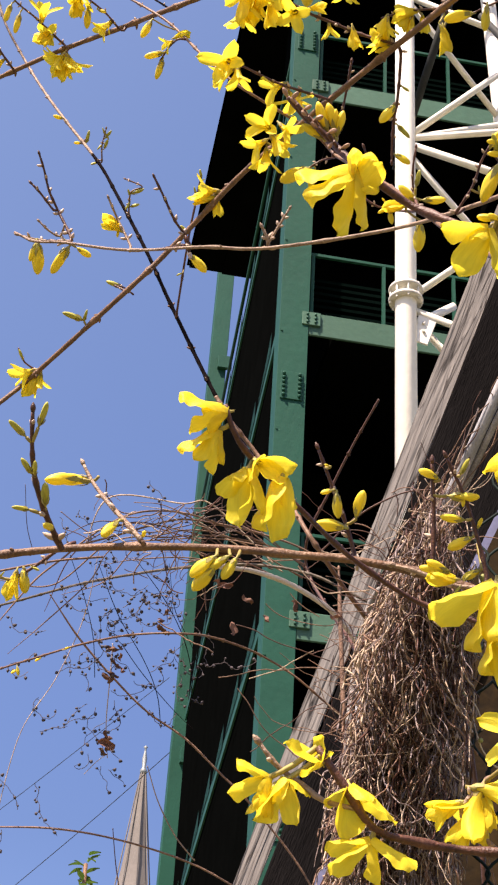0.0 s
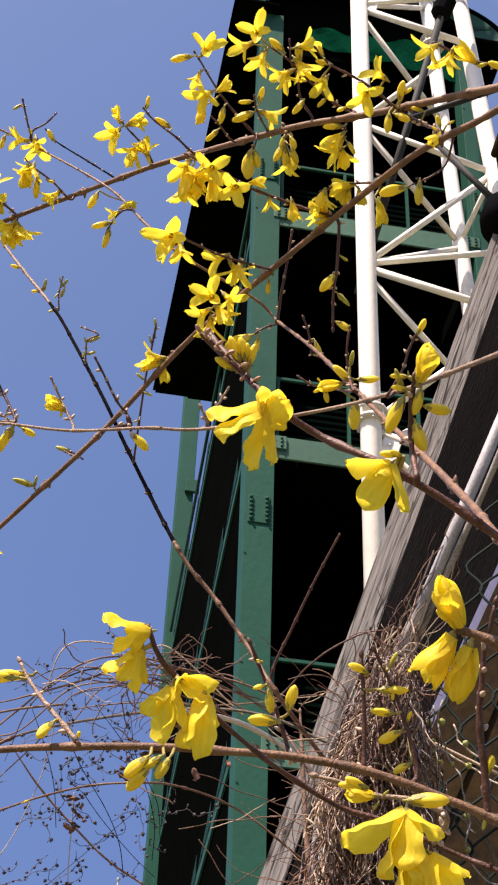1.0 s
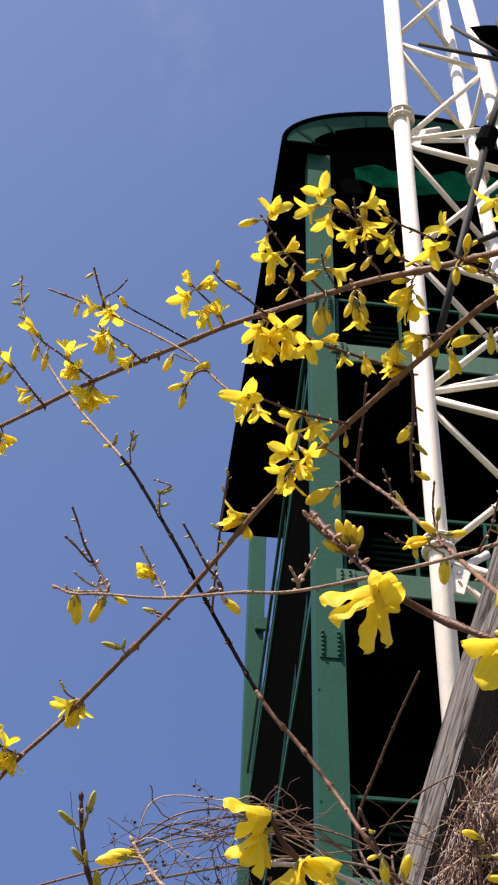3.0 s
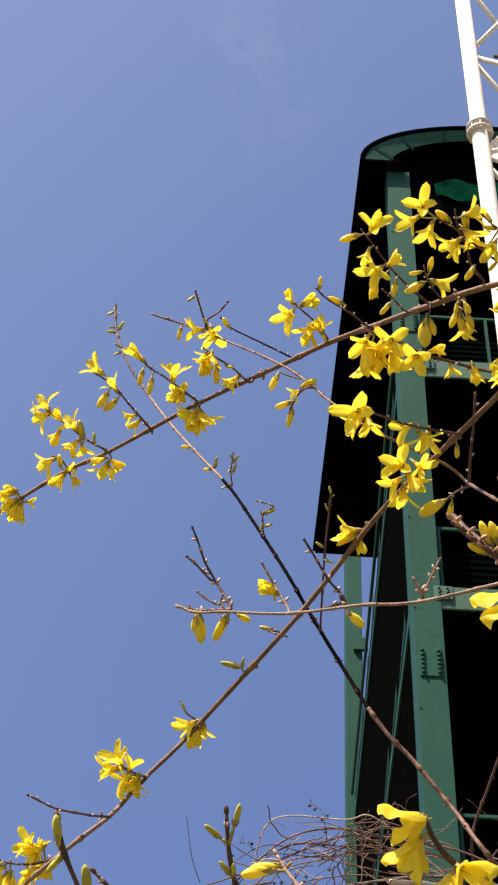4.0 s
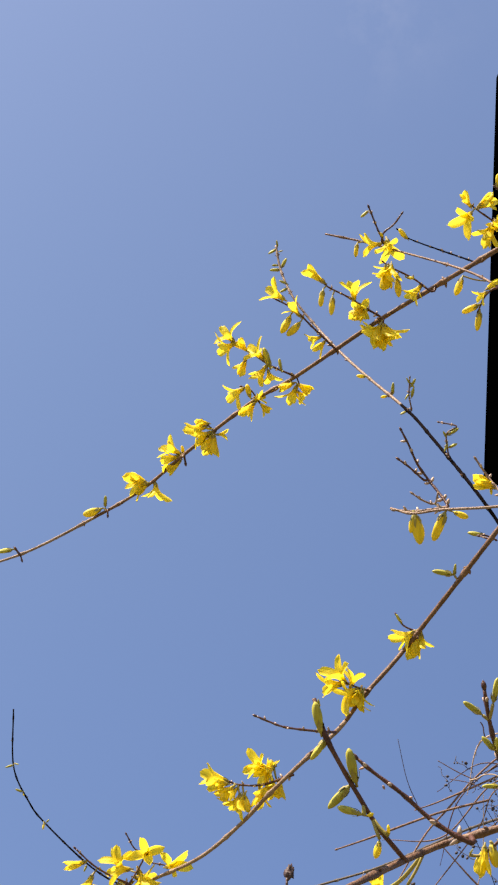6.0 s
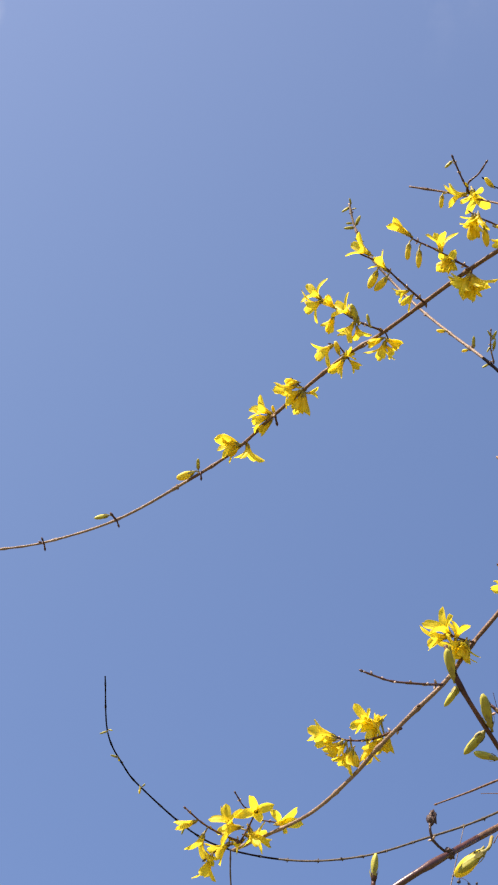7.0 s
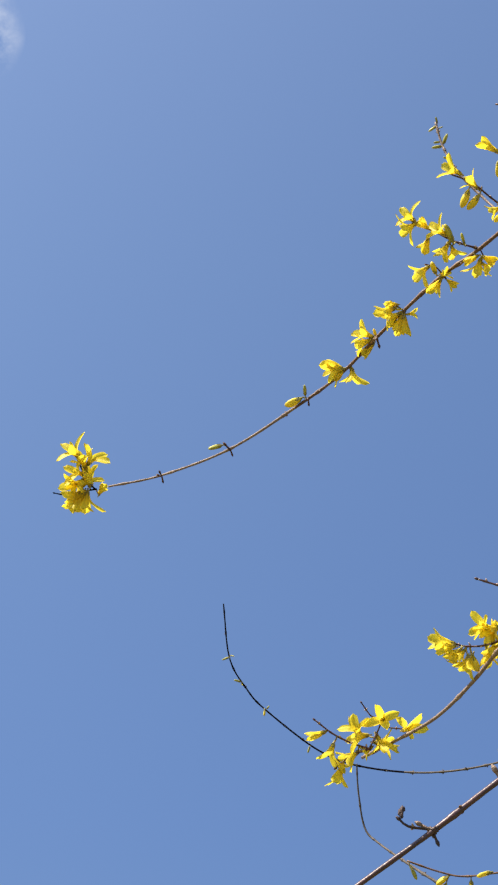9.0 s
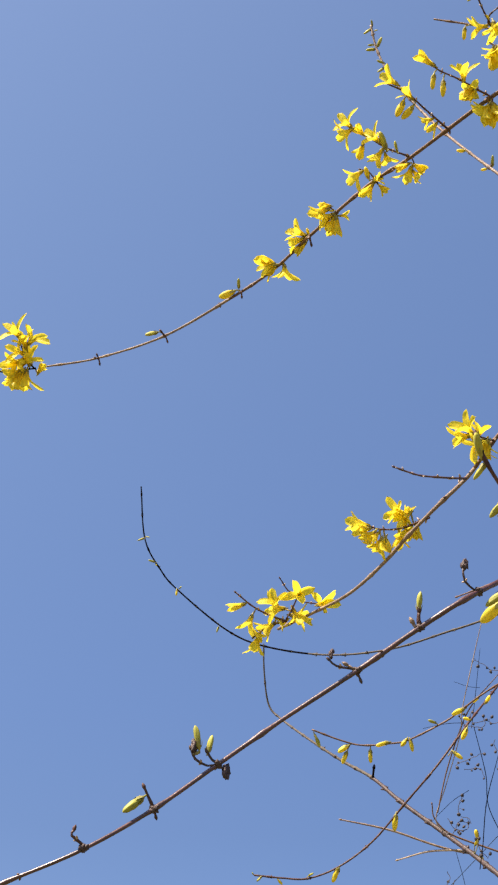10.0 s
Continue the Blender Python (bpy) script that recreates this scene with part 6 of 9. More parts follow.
big_flower(br_n, (0.0664, 0.3067, 1.8400), [(0.0671, 0.2993, 1.8471), (0.0705, 0.3002, 1.8473), (0.0725, 0.3000, 1.8442), (0.0724, 0.3030, 1.8390)], (0.0710, 0.3120, 1.8508))
big_flower(br_n, (0.0925, 0.3003, 1.8283), [(0.0822, 0.3020, 1.8280), (0.0866, 0.3061, 1.8194), (0.0964, 0.3053, 1.8183), (0.0888, 0.2996, 1.8237)], (0.0946, 0.3098, 1.8346))
bud(br_n, 'y', (0.0941, 0.2989, 1.8297), (0.0901, 0.2985, 1.8298), (0.0946, 0.3098, 1.8346))
bud(br_n, 'y', (0.0949, 0.2989, 1.8295), (0.0921, 0.2979, 1.8302), (0.0956, 0.3100, 1.8341))
twig(br_n, [(0.0985, 0.3014, 1.8525), (0.0983, 0.3050, 1.8484), (0.0991, 0.3102, 1.8417), (0.0993, 0.3074, 1.8313), (0.0997, 0.3106, 1.8322)], 0.0011, 0.00143, BARK_RED)
flower(br_n, 'e', (0.0993, 0.3014, 1.8525), (0.31, -0.70, 0.65), 0.0087)
bud(br_n, 'y', (0.0973, 0.3011, 1.8533), (0.0932, 0.3011, 1.8529), (0.0985, 0.3014, 1.8525))
bud(br_n, 'y', (0.0969, 0.3036, 1.8505), (0.0932, 0.3090, 1.8440), (0.0984, 0.3032, 1.8504))
bud(br_n, 'y', (0.1001, 0.3018, 1.8516), (0.0993, 0.3057, 1.8466), (0.0985, 0.3020, 1.8518))
bud(br_n, 'y', (0.1004, 0.3044, 1.8484), (0.1066, 0.3043, 1.8472), (0.0983, 0.3047, 1.8488))
bud(br_n, 'y', (0.0992, 0.3065, 1.8462), (0.1014, 0.3106, 1.8408))
bud(br_n, 'y', (0.0976, 0.3028, 1.8512), (0.0937, 0.3024, 1.8513))
bud(br_n, 'g', (0.0963, 0.3031, 1.8513), (0.0941, 0.2999, 1.8542), (0.0984, 0.3026, 1.8511))

br_x = branch('forsythia_branch', 'forsythia twig with three fat yellow buds', [(0.1316, 0.4168, 1.8656), (0.1344, 0.4165, 1.8649), (0.1405, 0.4162, 1.8627), (0.1571, 0.4159, 1.8549), (0.248, 0.414, 1.812), (0.418, 0.433, 1.710), (0.618, 0.513, 1.310), (0.850, 0.950, 0.750), (0.900, 1.000, -0.020)], 0.0012, 0.0016, BARK)
flower(br_x, 'e', (0.1325, 0.4162, 1.8661), (-0.49, -0.59, 0.64), 0.0145)
flower(br_x, 'e', (0.1305, 0.4180, 1.8641), (-0.44, 0.57, -0.69), 0.0147, (0.1316, 0.4168, 1.8656))
flower(br_x, 'e', (0.1355, 0.4184, 1.8614), (-0.11, 0.62, -0.78), 0.0151, (0.1364, 0.4164, 1.8642))
bud(br_x, 'y', (0.1319, 0.4159, 1.8669), (0.1255, 0.4138, 1.8691), (0.1316, 0.4168, 1.8656))

br_l = branch('forsythia_branch', 'long stout forsythia branch with green and yellow buds', [(-0.1938, 0.3733, 1.6921), (-0.1839, 0.3760, 1.6971), (-0.1640, 0.3806, 1.7066), (-0.1477, 0.3918, 1.7214), (-0.1323, 0.4012, 1.7373), (-0.1138, 0.4095, 1.7545), (-0.0922, 0.4169, 1.7721), (-0.0720, 0.4231, 1.7889), (-0.0537, 0.4292, 1.8028), (-0.0252, 0.4694, 1.8383), (-0.0090, 0.4723, 1.8446), (0.0116, 0.4710, 1.8482), (0.0333, 0.4651, 1.8475), (0.0528, 0.4643, 1.8485), (0.0725, 0.4633, 1.8481), (0.0929, 0.4616, 1.8469), (0.1180, 0.4599, 1.8420), (0.1469, 0.4586, 1.8312), (0.1723, 0.4565, 1.8193), (0.2667, 0.4757, 1.7920), (0.4490, 0.5120, 1.6990), (0.6490, 0.5920, 1.2990), (0.8840, 1.0070, 0.7500), (0.9290, 1.0570, -0.0200)], 0.000518, 0.001998, BARK, young=((BARK_WINE, 0.2),))
twig(br_l, [(-0.0038, 0.4370, 1.8707), (-0.0032, 0.4424, 1.8636), (-0.0016, 0.4489, 1.8564), (0.0021, 0.4562, 1.8496), (0.0072, 0.4660, 1.8444)], 0.0011, 0.0020, BARK_RED)
bud(br_l, 'g', (-0.0018, 0.4386, 1.8663), (0.0005, 0.4326, 1.8708), (-0.0032, 0.4424, 1.8636))
bud(br_l, 'g', (-0.0049, 0.4411, 1.8645), (-0.0099, 0.4373, 1.8671), (-0.0032, 0.4424, 1.8636))
bud(br_l, 'g', (-0.0022, 0.4482, 1.8568), (-0.0058, 0.4444, 1.8595), (-0.0016, 0.4489, 1.8564))
bud(br_l, 'g', (-0.0016, 0.4482, 1.8565), (-0.0017, 0.4425, 1.8576), (-0.0016, 0.4489, 1.8564))
bud(br_l, 'g', (0.0020, 0.4544, 1.8505), (0.0016, 0.4471, 1.8539), (0.0021, 0.4562, 1.8496))
bud(br_l, 'g', (-0.0020, 0.4541, 1.8490), (-0.0070, 0.4516, 1.8482), (0.0021, 0.4562, 1.8496))
bud(br_l, 'y', (0.0044, 0.4606, 1.8473), (0.0027, 0.4541, 1.8450), (0.0041, 0.4601, 1.8476))
bud(br_l, 'g', (0.0010, 0.4557, 1.8495), (-0.0025, 0.4539, 1.8489), (0.0021, 0.4562, 1.8496))
twig(br_l, [(0.0096, 0.4747, 1.8793), (0.0127, 0.4746, 1.8737), (0.0181, 0.4707, 1.8645), (0.0237, 0.4663, 1.8561), (0.0295, 0.4647, 1.8486)], 0.0010, 0.0017, BARK_LIGHT)
bud(br_l, 'y', (0.0100, 0.4742, 1.8737), (-0.0009, 0.4716, 1.8713), (0.0127, 0.4746, 1.8737))
bud(br_l, 'y', (0.0226, 0.4647, 1.8549), (0.0178, 0.4635, 1.8481), (0.0237, 0.4663, 1.8561))
bud(br_l, 'y', (0.0297, 0.4632, 1.8488), (0.0300, 0.4598, 1.8493))
bud(br_l, 'y', (-0.0533, 0.5264, 1.8527), (-0.0631, 0.5300, 1.8448))
bud(br_l, 'y', (-0.0406, 0.4932, 1.8383), (-0.0459, 0.4960, 1.8327), (-0.0252, 0.4694, 1.8383))
bud(br_l, 'y', (-0.0392, 0.4932, 1.8385), (-0.0444, 0.4997, 1.8290), (-0.0252, 0.4694, 1.8383))
bud(br_l, 'y', (-0.0308, 0.4741, 1.8307), (-0.0346, 0.4784, 1.8239), (-0.0252, 0.4694, 1.8383))
flower(br_l, 'b', (-0.0402, 0.4935, 1.8379), (-0.22, -0.78, 0.58), 0.0087, (-0.0252, 0.4694, 1.8383))
twig(br_l, [(-0.0098, 0.5122, 1.8587), (-0.0033, 0.5103, 1.8633), (0.0035, 0.5078, 1.8686), (0.0081, 0.5085, 1.8720)], 0.00099, 0.00132, BARK_RED)
bud(br_l, 'y', (-0.0071, 0.5104, 1.8624), (-0.0059, 0.5144, 1.8553), (-0.0060, 0.5112, 1.8613))
flower(br_l, 'b', (-0.0091, 0.5112, 1.8606), (-0.21, 0.50, -0.84), 0.0092, (-0.0082, 0.5117, 1.8598))
bud(br_l, 'g', (-0.0050, 0.5103, 1.8630), (-0.0020, 0.5103, 1.8616))
bud(br_l, 'g', (-0.0141, 0.5117, 1.8588), (-0.0126, 0.5100, 1.8599), (-0.0098, 0.5122, 1.8587))
twig(br_l, [(0.1102, 0.4475, 1.8734), (0.1120, 0.4555, 1.8597), (0.1124, 0.4612, 1.8446), (0.1117, 0.4603, 1.8432)], 0.0011, 0.00154, BARK_RED)
twig(br_l, [(0.1140, 0.4459, 1.8748), (0.1191, 0.4500, 1.8666), (0.1233, 0.4543, 1.8581), (0.1276, 0.4589, 1.8436), (0.1252, 0.4595, 1.8393)], 0.00099, 0.00143, BARK_RED)
bud(br_l, 'y', (0.1128, 0.4496, 1.8692), (0.1066, 0.4477, 1.8713), (0.1109, 0.4501, 1.8688))
bud(br_l, 'y', (0.1151, 0.4516, 1.8653), (0.1243, 0.4506, 1.8647), (0.1112, 0.4521, 1.8654))
bud(br_l, 'g', (0.1182, 0.4479, 1.8702), (0.1201, 0.4442, 1.8739), (0.1170, 0.4483, 1.8700))
bud(br_l, 'y', (0.1210, 0.4540, 1.8593), (0.1134, 0.4538, 1.8592), (0.1227, 0.4535, 1.8596))
bud(br_l, 'y', (0.1235, 0.4559, 1.8551), (0.1165, 0.4582, 1.8518), (0.1240, 0.4561, 1.8578))
bud(br_l, 'y', (0.1267, 0.4599, 1.8469), (0.1209, 0.4613, 1.8444), (0.1260, 0.4618, 1.8566))
bud(br_l, 'y', (0.1243, 0.4548, 1.8567), (0.1250, 0.4520, 1.8593), (0.1240, 0.4561, 1.8578))
bud(br_l, 'y', (0.1201, 0.4507, 1.8652), (0.1195, 0.4520, 1.8624))
twig(br_l, [(0.0501, 0.4659, 1.8470), (0.0548, 0.4652, 1.8479), (0.0613, 0.4645, 1.8488), (0.0610, 0.4639, 1.8483)], 0.0011, 0.00143, BARK_RED)
bud(br_l, 'y', (0.0509, 0.4581, 1.8426), (0.0441, 0.4620, 1.8371), (0.0512, 0.4643, 1.8484))
bud(br_l, 'y', (0.0547, 0.4579, 1.8428), (0.0482, 0.4605, 1.8388), (0.0545, 0.4642, 1.8485))
bud(br_l, 'y', (0.0512, 0.4594, 1.8401), (0.0447, 0.4637, 1.8340), (0.0505, 0.4658, 1.8471))
bud(br_l, 'y', (0.0567, 0.4579, 1.8427), (0.0531, 0.4617, 1.8370), (0.0577, 0.4640, 1.8484))
twig(br_l, [(0.0783, 0.4576, 1.8814), (0.0833, 0.4627, 1.8724), (0.0884, 0.4679, 1.8627), (0.0920, 0.4704, 1.8521), (0.0912, 0.4617, 1.8470)], 0.00099, 0.00143, BARK_RED)
bud(br_l, 'y', (0.0843, 0.4595, 1.8686), (0.0851, 0.4638, 1.8619), (0.0842, 0.4637, 1.8708))
bud(br_l, 'y', (0.0905, 0.4629, 1.8616), (0.0913, 0.4571, 1.8682), (0.0884, 0.4679, 1.8627))
bud(br_l, 'y', (0.0884, 0.4645, 1.8593), (0.0789, 0.4638, 1.8600), (0.0884, 0.4679, 1.8627))
bud(br_l, 'y', (0.0836, 0.4594, 1.8688), (0.0796, 0.4599, 1.8675), (0.0838, 0.4632, 1.8716))
bud(br_l, 'y', (0.0818, 0.4561, 1.8745), (0.0800, 0.4553, 1.8747), (0.0808, 0.4602, 1.8769))
twig(br_l, [(-0.0425, 0.4543, 1.8613), (-0.0383, 0.4568, 1.8581), (-0.0304, 0.4609, 1.8527), (-0.0213, 0.4658, 1.8452), (-0.0116, 0.4693, 1.8401), (-0.0118, 0.4716, 1.8436)], 0.0010, 0.0017, BARK_RED)
bud(br_l, 'r', (-0.0360, 0.4694, 1.8591), (-0.0366, 0.4672, 1.8604))
bud(br_l, 'r', (-0.0200, 0.4663, 1.8446), (-0.0211, 0.4645, 1.8454))
bud(br_l, 'r', (-0.0289, 0.4617, 1.8516), (-0.0262, 0.4613, 1.8514))
bud(br_l, 'r', (-0.0432, 0.4656, 1.8643), (-0.0404, 0.4646, 1.8647))
bud(br_l, 'y', (0.0127, 0.4907, 1.8843), (0.0009, 0.4895, 1.8823), (0.0138, 0.4881, 1.8842))
twig(br_l, [(0.1464, 0.4288, 1.8827), (0.1454, 0.4329, 1.8769), (0.1442, 0.4362, 1.8722), (0.1440, 0.4422, 1.8626), (0.1437, 0.4456, 1.8568), (0.1445, 0.4494, 1.8498), (0.1458, 0.4529, 1.8428), (0.1473, 0.4586, 1.8310)], 0.0013, 0.0022, BARK_RED)
bud(br_l, 'r', (0.1432, 0.4457, 1.8568), (0.1425, 0.4445, 1.8594), (0.1437, 0.4458, 1.8565))
bud(br_l, 'r', (0.1455, 0.4333, 1.8762), (0.1442, 0.4332, 1.8768), (0.1454, 0.4331, 1.8765))
bud(br_l, 'r', (0.1462, 0.4314, 1.8789), (0.1477, 0.4305, 1.8796), (0.1459, 0.4318, 1.8784))
bud(br_l, 'g', (0.1471, 0.4579, 1.8325), (0.1461, 0.4605, 1.8277), (0.1477, 0.4576, 1.8327))
bud(br_l, 'y', (0.1471, 0.4533, 1.8414), (0.1478, 0.4506, 1.8461), (0.1462, 0.4535, 1.8414))

br_m = branch('forsythia_branch', 'dark forsythia branch with drooping yellow flower clusters', [(0.0465, 0.3629, 1.8257), (0.0505, 0.3672, 1.8188), (0.0614, 0.3790, 1.8149), (0.0670, 0.3811, 1.8106), (0.0811, 0.3992, 1.8103), (0.0977, 0.4088, 1.8060), (0.1088, 0.4085, 1.8030), (0.1266, 0.4084, 1.7953), (0.1464, 0.4068, 1.7875), (0.2319, 0.4142, 1.7616), (0.4300, 0.4760, 1.6830), (0.6300, 0.5560, 1.2830), (0.9010, 1.0360, 0.7500), (0.9430, 1.0860, -0.0200)], 0.00060, 0.00078, BARK_RED, joints=0.011)
big_flower(br_m, (0.0472, 0.3638, 1.8243), [(0.0343, 0.3624, 1.8259), (0.0372, 0.3650, 1.8190), (0.0421, 0.3646, 1.8182), (0.0404, 0.3652, 1.8244)])
big_flower(br_m, (0.0455, 0.3661, 1.8207), [(0.0364, 0.3690, 1.8144), (0.0408, 0.3689, 1.8122), (0.0444, 0.3710, 1.8102), (0.0470, 0.3702, 1.8128)], (0.0485, 0.3650, 1.8223))
big_flower(br_m, (0.0529, 0.3702, 1.8137), [(0.0463, 0.3729, 1.8068), (0.0518, 0.3761, 1.7999), (0.0579, 0.3745, 1.8019), (0.0493, 0.3681, 1.8083)], (0.0541, 0.3711, 1.8175))
big_flower(br_m, (0.0548, 0.3691, 1.8154), [(0.0540, 0.3690, 1.8081), (0.0566, 0.3660, 1.8155), (0.0649, 0.3681, 1.8137), (0.0622, 0.3686, 1.8096)], (0.0541, 0.3711, 1.8175))
big_flower(br_m, (0.0610, 0.3705, 1.8126), [(0.0556, 0.3764, 1.7997), (0.0610, 0.3771, 1.7973), (0.0634, 0.3740, 1.8047), (0.0637, 0.3729, 1.8093)], (0.0578, 0.3750, 1.8162))
bud(br_m, 'g', (0.0466, 0.3634, 1.8249), (0.0457, 0.3623, 1.8256))
twig(br_m, [(0.0896, 0.3914, 1.8050), (0.0964, 0.3912, 1.8034), (0.1031, 0.3913, 1.8011), (0.1109, 0.3903, 1.8001), (0.1200, 0.3902, 1.7964), (0.1206, 0.4084, 1.7979)], 0.00099, 0.00143, BARK_LIGHT)
flower(br_m, 'e', (0.0992, 0.3690, 1.7897), (-1.00, 0.03, -0.03), 0.0063)
bud(br_m, 'y', (0.0977, 0.3686, 1.7908), (0.0913, 0.3681, 1.7916))
bud(br_m, 'y', (0.1058, 0.3683, 1.7886), (0.1156, 0.3667, 1.7889))
bud(br_m, 'y', (0.0980, 0.3684, 1.7912), (0.0925, 0.3673, 1.7923))
bud(br_m, 'g', (0.1009, 0.3689, 1.7893), (0.1023, 0.3673, 1.7904))
bud(br_m, 'g', (0.1005, 0.3693, 1.7886), (0.0992, 0.3701, 1.7868))
big_flower(br_m, (0.0998, 0.3357, 1.7697), [(0.0869, 0.3411, 1.7622), (0.0958, 0.3415, 1.7559), (0.0992, 0.3381, 1.7564), (0.1076, 0.3359, 1.7635)])
big_flower(br_m, (0.1010, 0.3381, 1.7645), [(0.0986, 0.3427, 1.7519), (0.1025, 0.3436, 1.7491), (0.1060, 0.3414, 1.7508), (0.1034, 0.3390, 1.7537)])
big_flower(br_m, (0.1050, 0.3383, 1.7623), [(0.1118, 0.3402, 1.7531), (0.1081, 0.3407, 1.7512), (0.1132, 0.3383, 1.7572)])

br_s = branch('forsythia_branch', 'dark forsythia branch with big soft yellow flowers', [(0.0705, 0.3705, 1.7488), (0.0769, 0.3728, 1.7413), (0.0830, 0.3747, 1.7342), (0.0916, 0.3781, 1.7337), (0.1013, 0.3809, 1.7339), (0.1105, 0.3791, 1.7333), (0.1286, 0.3745, 1.7323), (0.2117, 0.3535, 1.7279), (0.4160, 0.3980, 1.6790), (0.6160, 0.4780, 1.2790), (0.8840, 1.0070, 0.7500), (0.9290, 1.0570, -0.0200)], 0.00082, 0.00122, BARK_RED, joints=0.011)
big_flower(br_s, (0.0612, 0.3739, 1.7427), [(0.0532, 0.3729, 1.7452), (0.0524, 0.3754, 1.7387), (0.0601, 0.3762, 1.7342), (0.0590, 0.3733, 1.7372)], (0.0705, 0.3705, 1.7488))
big_flower(br_s, (0.0716, 0.3715, 1.7460), [(0.0630, 0.3699, 1.7500), (0.0706, 0.3689, 1.7516), (0.0738, 0.3698, 1.7483), (0.0667, 0.3711, 1.7424)], (0.0726, 0.3713, 1.7463))
big_flower(br_s, (0.0649, 0.3736, 1.7427), [(0.0593, 0.3768, 1.7326), (0.0672, 0.3768, 1.7328), (0.0625, 0.3736, 1.7360), (0.0703, 0.3742, 1.7387)], (0.0715, 0.3708, 1.7475))
big_flower(br_s, (0.0775, 0.3726, 1.7417), [(0.0723, 0.3742, 1.7369), (0.0780, 0.3753, 1.7301), (0.0878, 0.3730, 1.7335), (0.0820, 0.3690, 1.7367)])
big_flower(br_s, (0.0823, 0.3756, 1.7320), [(0.0726, 0.3777, 1.7292), (0.0743, 0.3784, 1.7241), (0.0839, 0.3775, 1.7223), (0.0921, 0.3756, 1.7256)], (0.0830, 0.3747, 1.7342))
flower(br_s, 'b', (0.0633, 0.3741, 1.7417), (-0.64, 0.38, -0.67), 0.0083, (0.0715, 0.3708, 1.7475))
twig(br_s, [(0.0589, 0.3714, 1.7489), (0.0631, 0.3729, 1.7448), (0.0679, 0.3736, 1.7420), (0.0726, 0.3743, 1.7391), (0.0794, 0.3739, 1.7378), (0.0799, 0.3738, 1.7378)], 0.00099, 0.00143, BARK_LIGHT)
twig(br_s, [(0.1110, 0.3982, 1.7563), (0.1072, 0.4007, 1.7524), (0.1065, 0.4020, 1.7495), (0.1122, 0.4027, 1.7446), (0.1147, 0.4029, 1.7423)], 0.00099, 0.00143, BARK_LIGHT)
flower(br_s, 'h', (0.1094, 0.3990, 1.7550), (0.99, -0.07, -0.10), 0.0130)
flower(br_s, 'b', (0.1099, 0.3992, 1.7544), (0.43, 0.45, -0.78), 0.0090)
flower(br_s, 'b', (0.1060, 0.4010, 1.7521), (-0.88, 0.24, -0.41), 0.0083, (0.1071, 0.4008, 1.7519))
flower(br_s, 'b', (0.1109, 0.4004, 1.7510), (-0.03, 0.52, -0.86), 0.0083, (0.1081, 0.4001, 1.7533))
flower(br_s, 'b', (0.1081, 0.4014, 1.7499), (-0.31, 0.49, -0.81), 0.0083, (0.1070, 0.4020, 1.7491))
flower(br_s, 'h', (0.1102, 0.3991, 1.7546), (-0.33, 0.49, -0.81), 0.0130)
flower(br_s, 'h', (0.1183, 0.3849, 1.7624), (-0.93, -0.29, 0.21), 0.0130, (0.1110, 0.3982, 1.7563))

br_e = branch('forsythia_branch', 'long dark bare twig with small green leaf buds', [(-0.2355, 1.3631, 3.1764), (-0.2302, 1.3753, 3.1403), (-0.2142, 1.3841, 3.0946), (-0.1861, 1.3943, 3.0483), (-0.1564, 1.3856, 2.9910), (-0.1246, 1.3744, 2.9352), (-0.0780, 1.3567, 2.8568), (-0.0503, 1.3451, 2.7976), (-0.0105, 1.3313, 2.7087), (0.0212, 1.3470, 2.6517), (0.0792, 1.3540, 2.5396), (0.1175, 1.3606, 2.4910), (0.1534, 1.3582, 2.4338), (0.1748, 1.3313, 2.3770), (0.234, 1.399, 2.341), (0.325, 1.531, 2.327), (0.425, 1.831, 1.164), (0.445, 1.851, -0.020)], 0.0014, 0.0022, BARK, young=((BARK_LIGHT, 0.345), (BARK_DARK, 0.70)))
bud(br_e, 'g', (-0.2343, 1.3661, 3.1741), (-0.2461, 1.3673, 3.1664), (-0.2350, 1.3642, 3.1733))
bud(br_e, 'g', (-0.2333, 1.3695, 3.1713), (-0.2270, 1.3673, 3.1705), (-0.2346, 1.3652, 3.1703))
bud(br_e, 'g', (-0.2335, 1.3651, 3.1750), (-0.2339, 1.3568, 3.1794), (-0.2350, 1.3642, 3.1733))
bud(br_e, 'g', (-0.2324, 1.3873, 3.1562), (-0.2465, 1.3831, 3.1538), (-0.2319, 1.3713, 3.1523))
bud(br_e, 'g', (-0.2323, 1.3862, 3.1571), (-0.2237, 1.3762, 3.1650), (-0.2319, 1.3713, 3.1523))
bud(br_e, 'g', (-0.2334, 1.3828, 3.1600), (-0.2431, 1.3792, 3.1577), (-0.2324, 1.3703, 3.1553))
bud(br_e, 'g', (-0.2139, 1.3367, 3.0696), (-0.2243, 1.3303, 3.0704))
bud(br_e, 'g', (-0.2143, 1.3397, 3.0668), (-0.2254, 1.3399, 3.0605))
bud(br_e, 'y', (-0.1239, 1.3673, 2.9281), (-0.1360, 1.3636, 2.9260), (-0.1207, 1.3729, 2.9286))
bud(br_e, 'y', (-0.1013, 1.3859, 2.9113), (-0.1103, 1.3840, 2.9078), (-0.1091, 1.3685, 2.9090))
bud(br_e, 'g', (-0.0974, 1.3867, 2.9108), (-0.0933, 1.3744, 2.9207), (-0.1091, 1.3685, 2.9090))
bud(br_e, 'g', (-0.0810, 1.4002, 2.8981), (-0.0895, 1.3998, 2.8931))
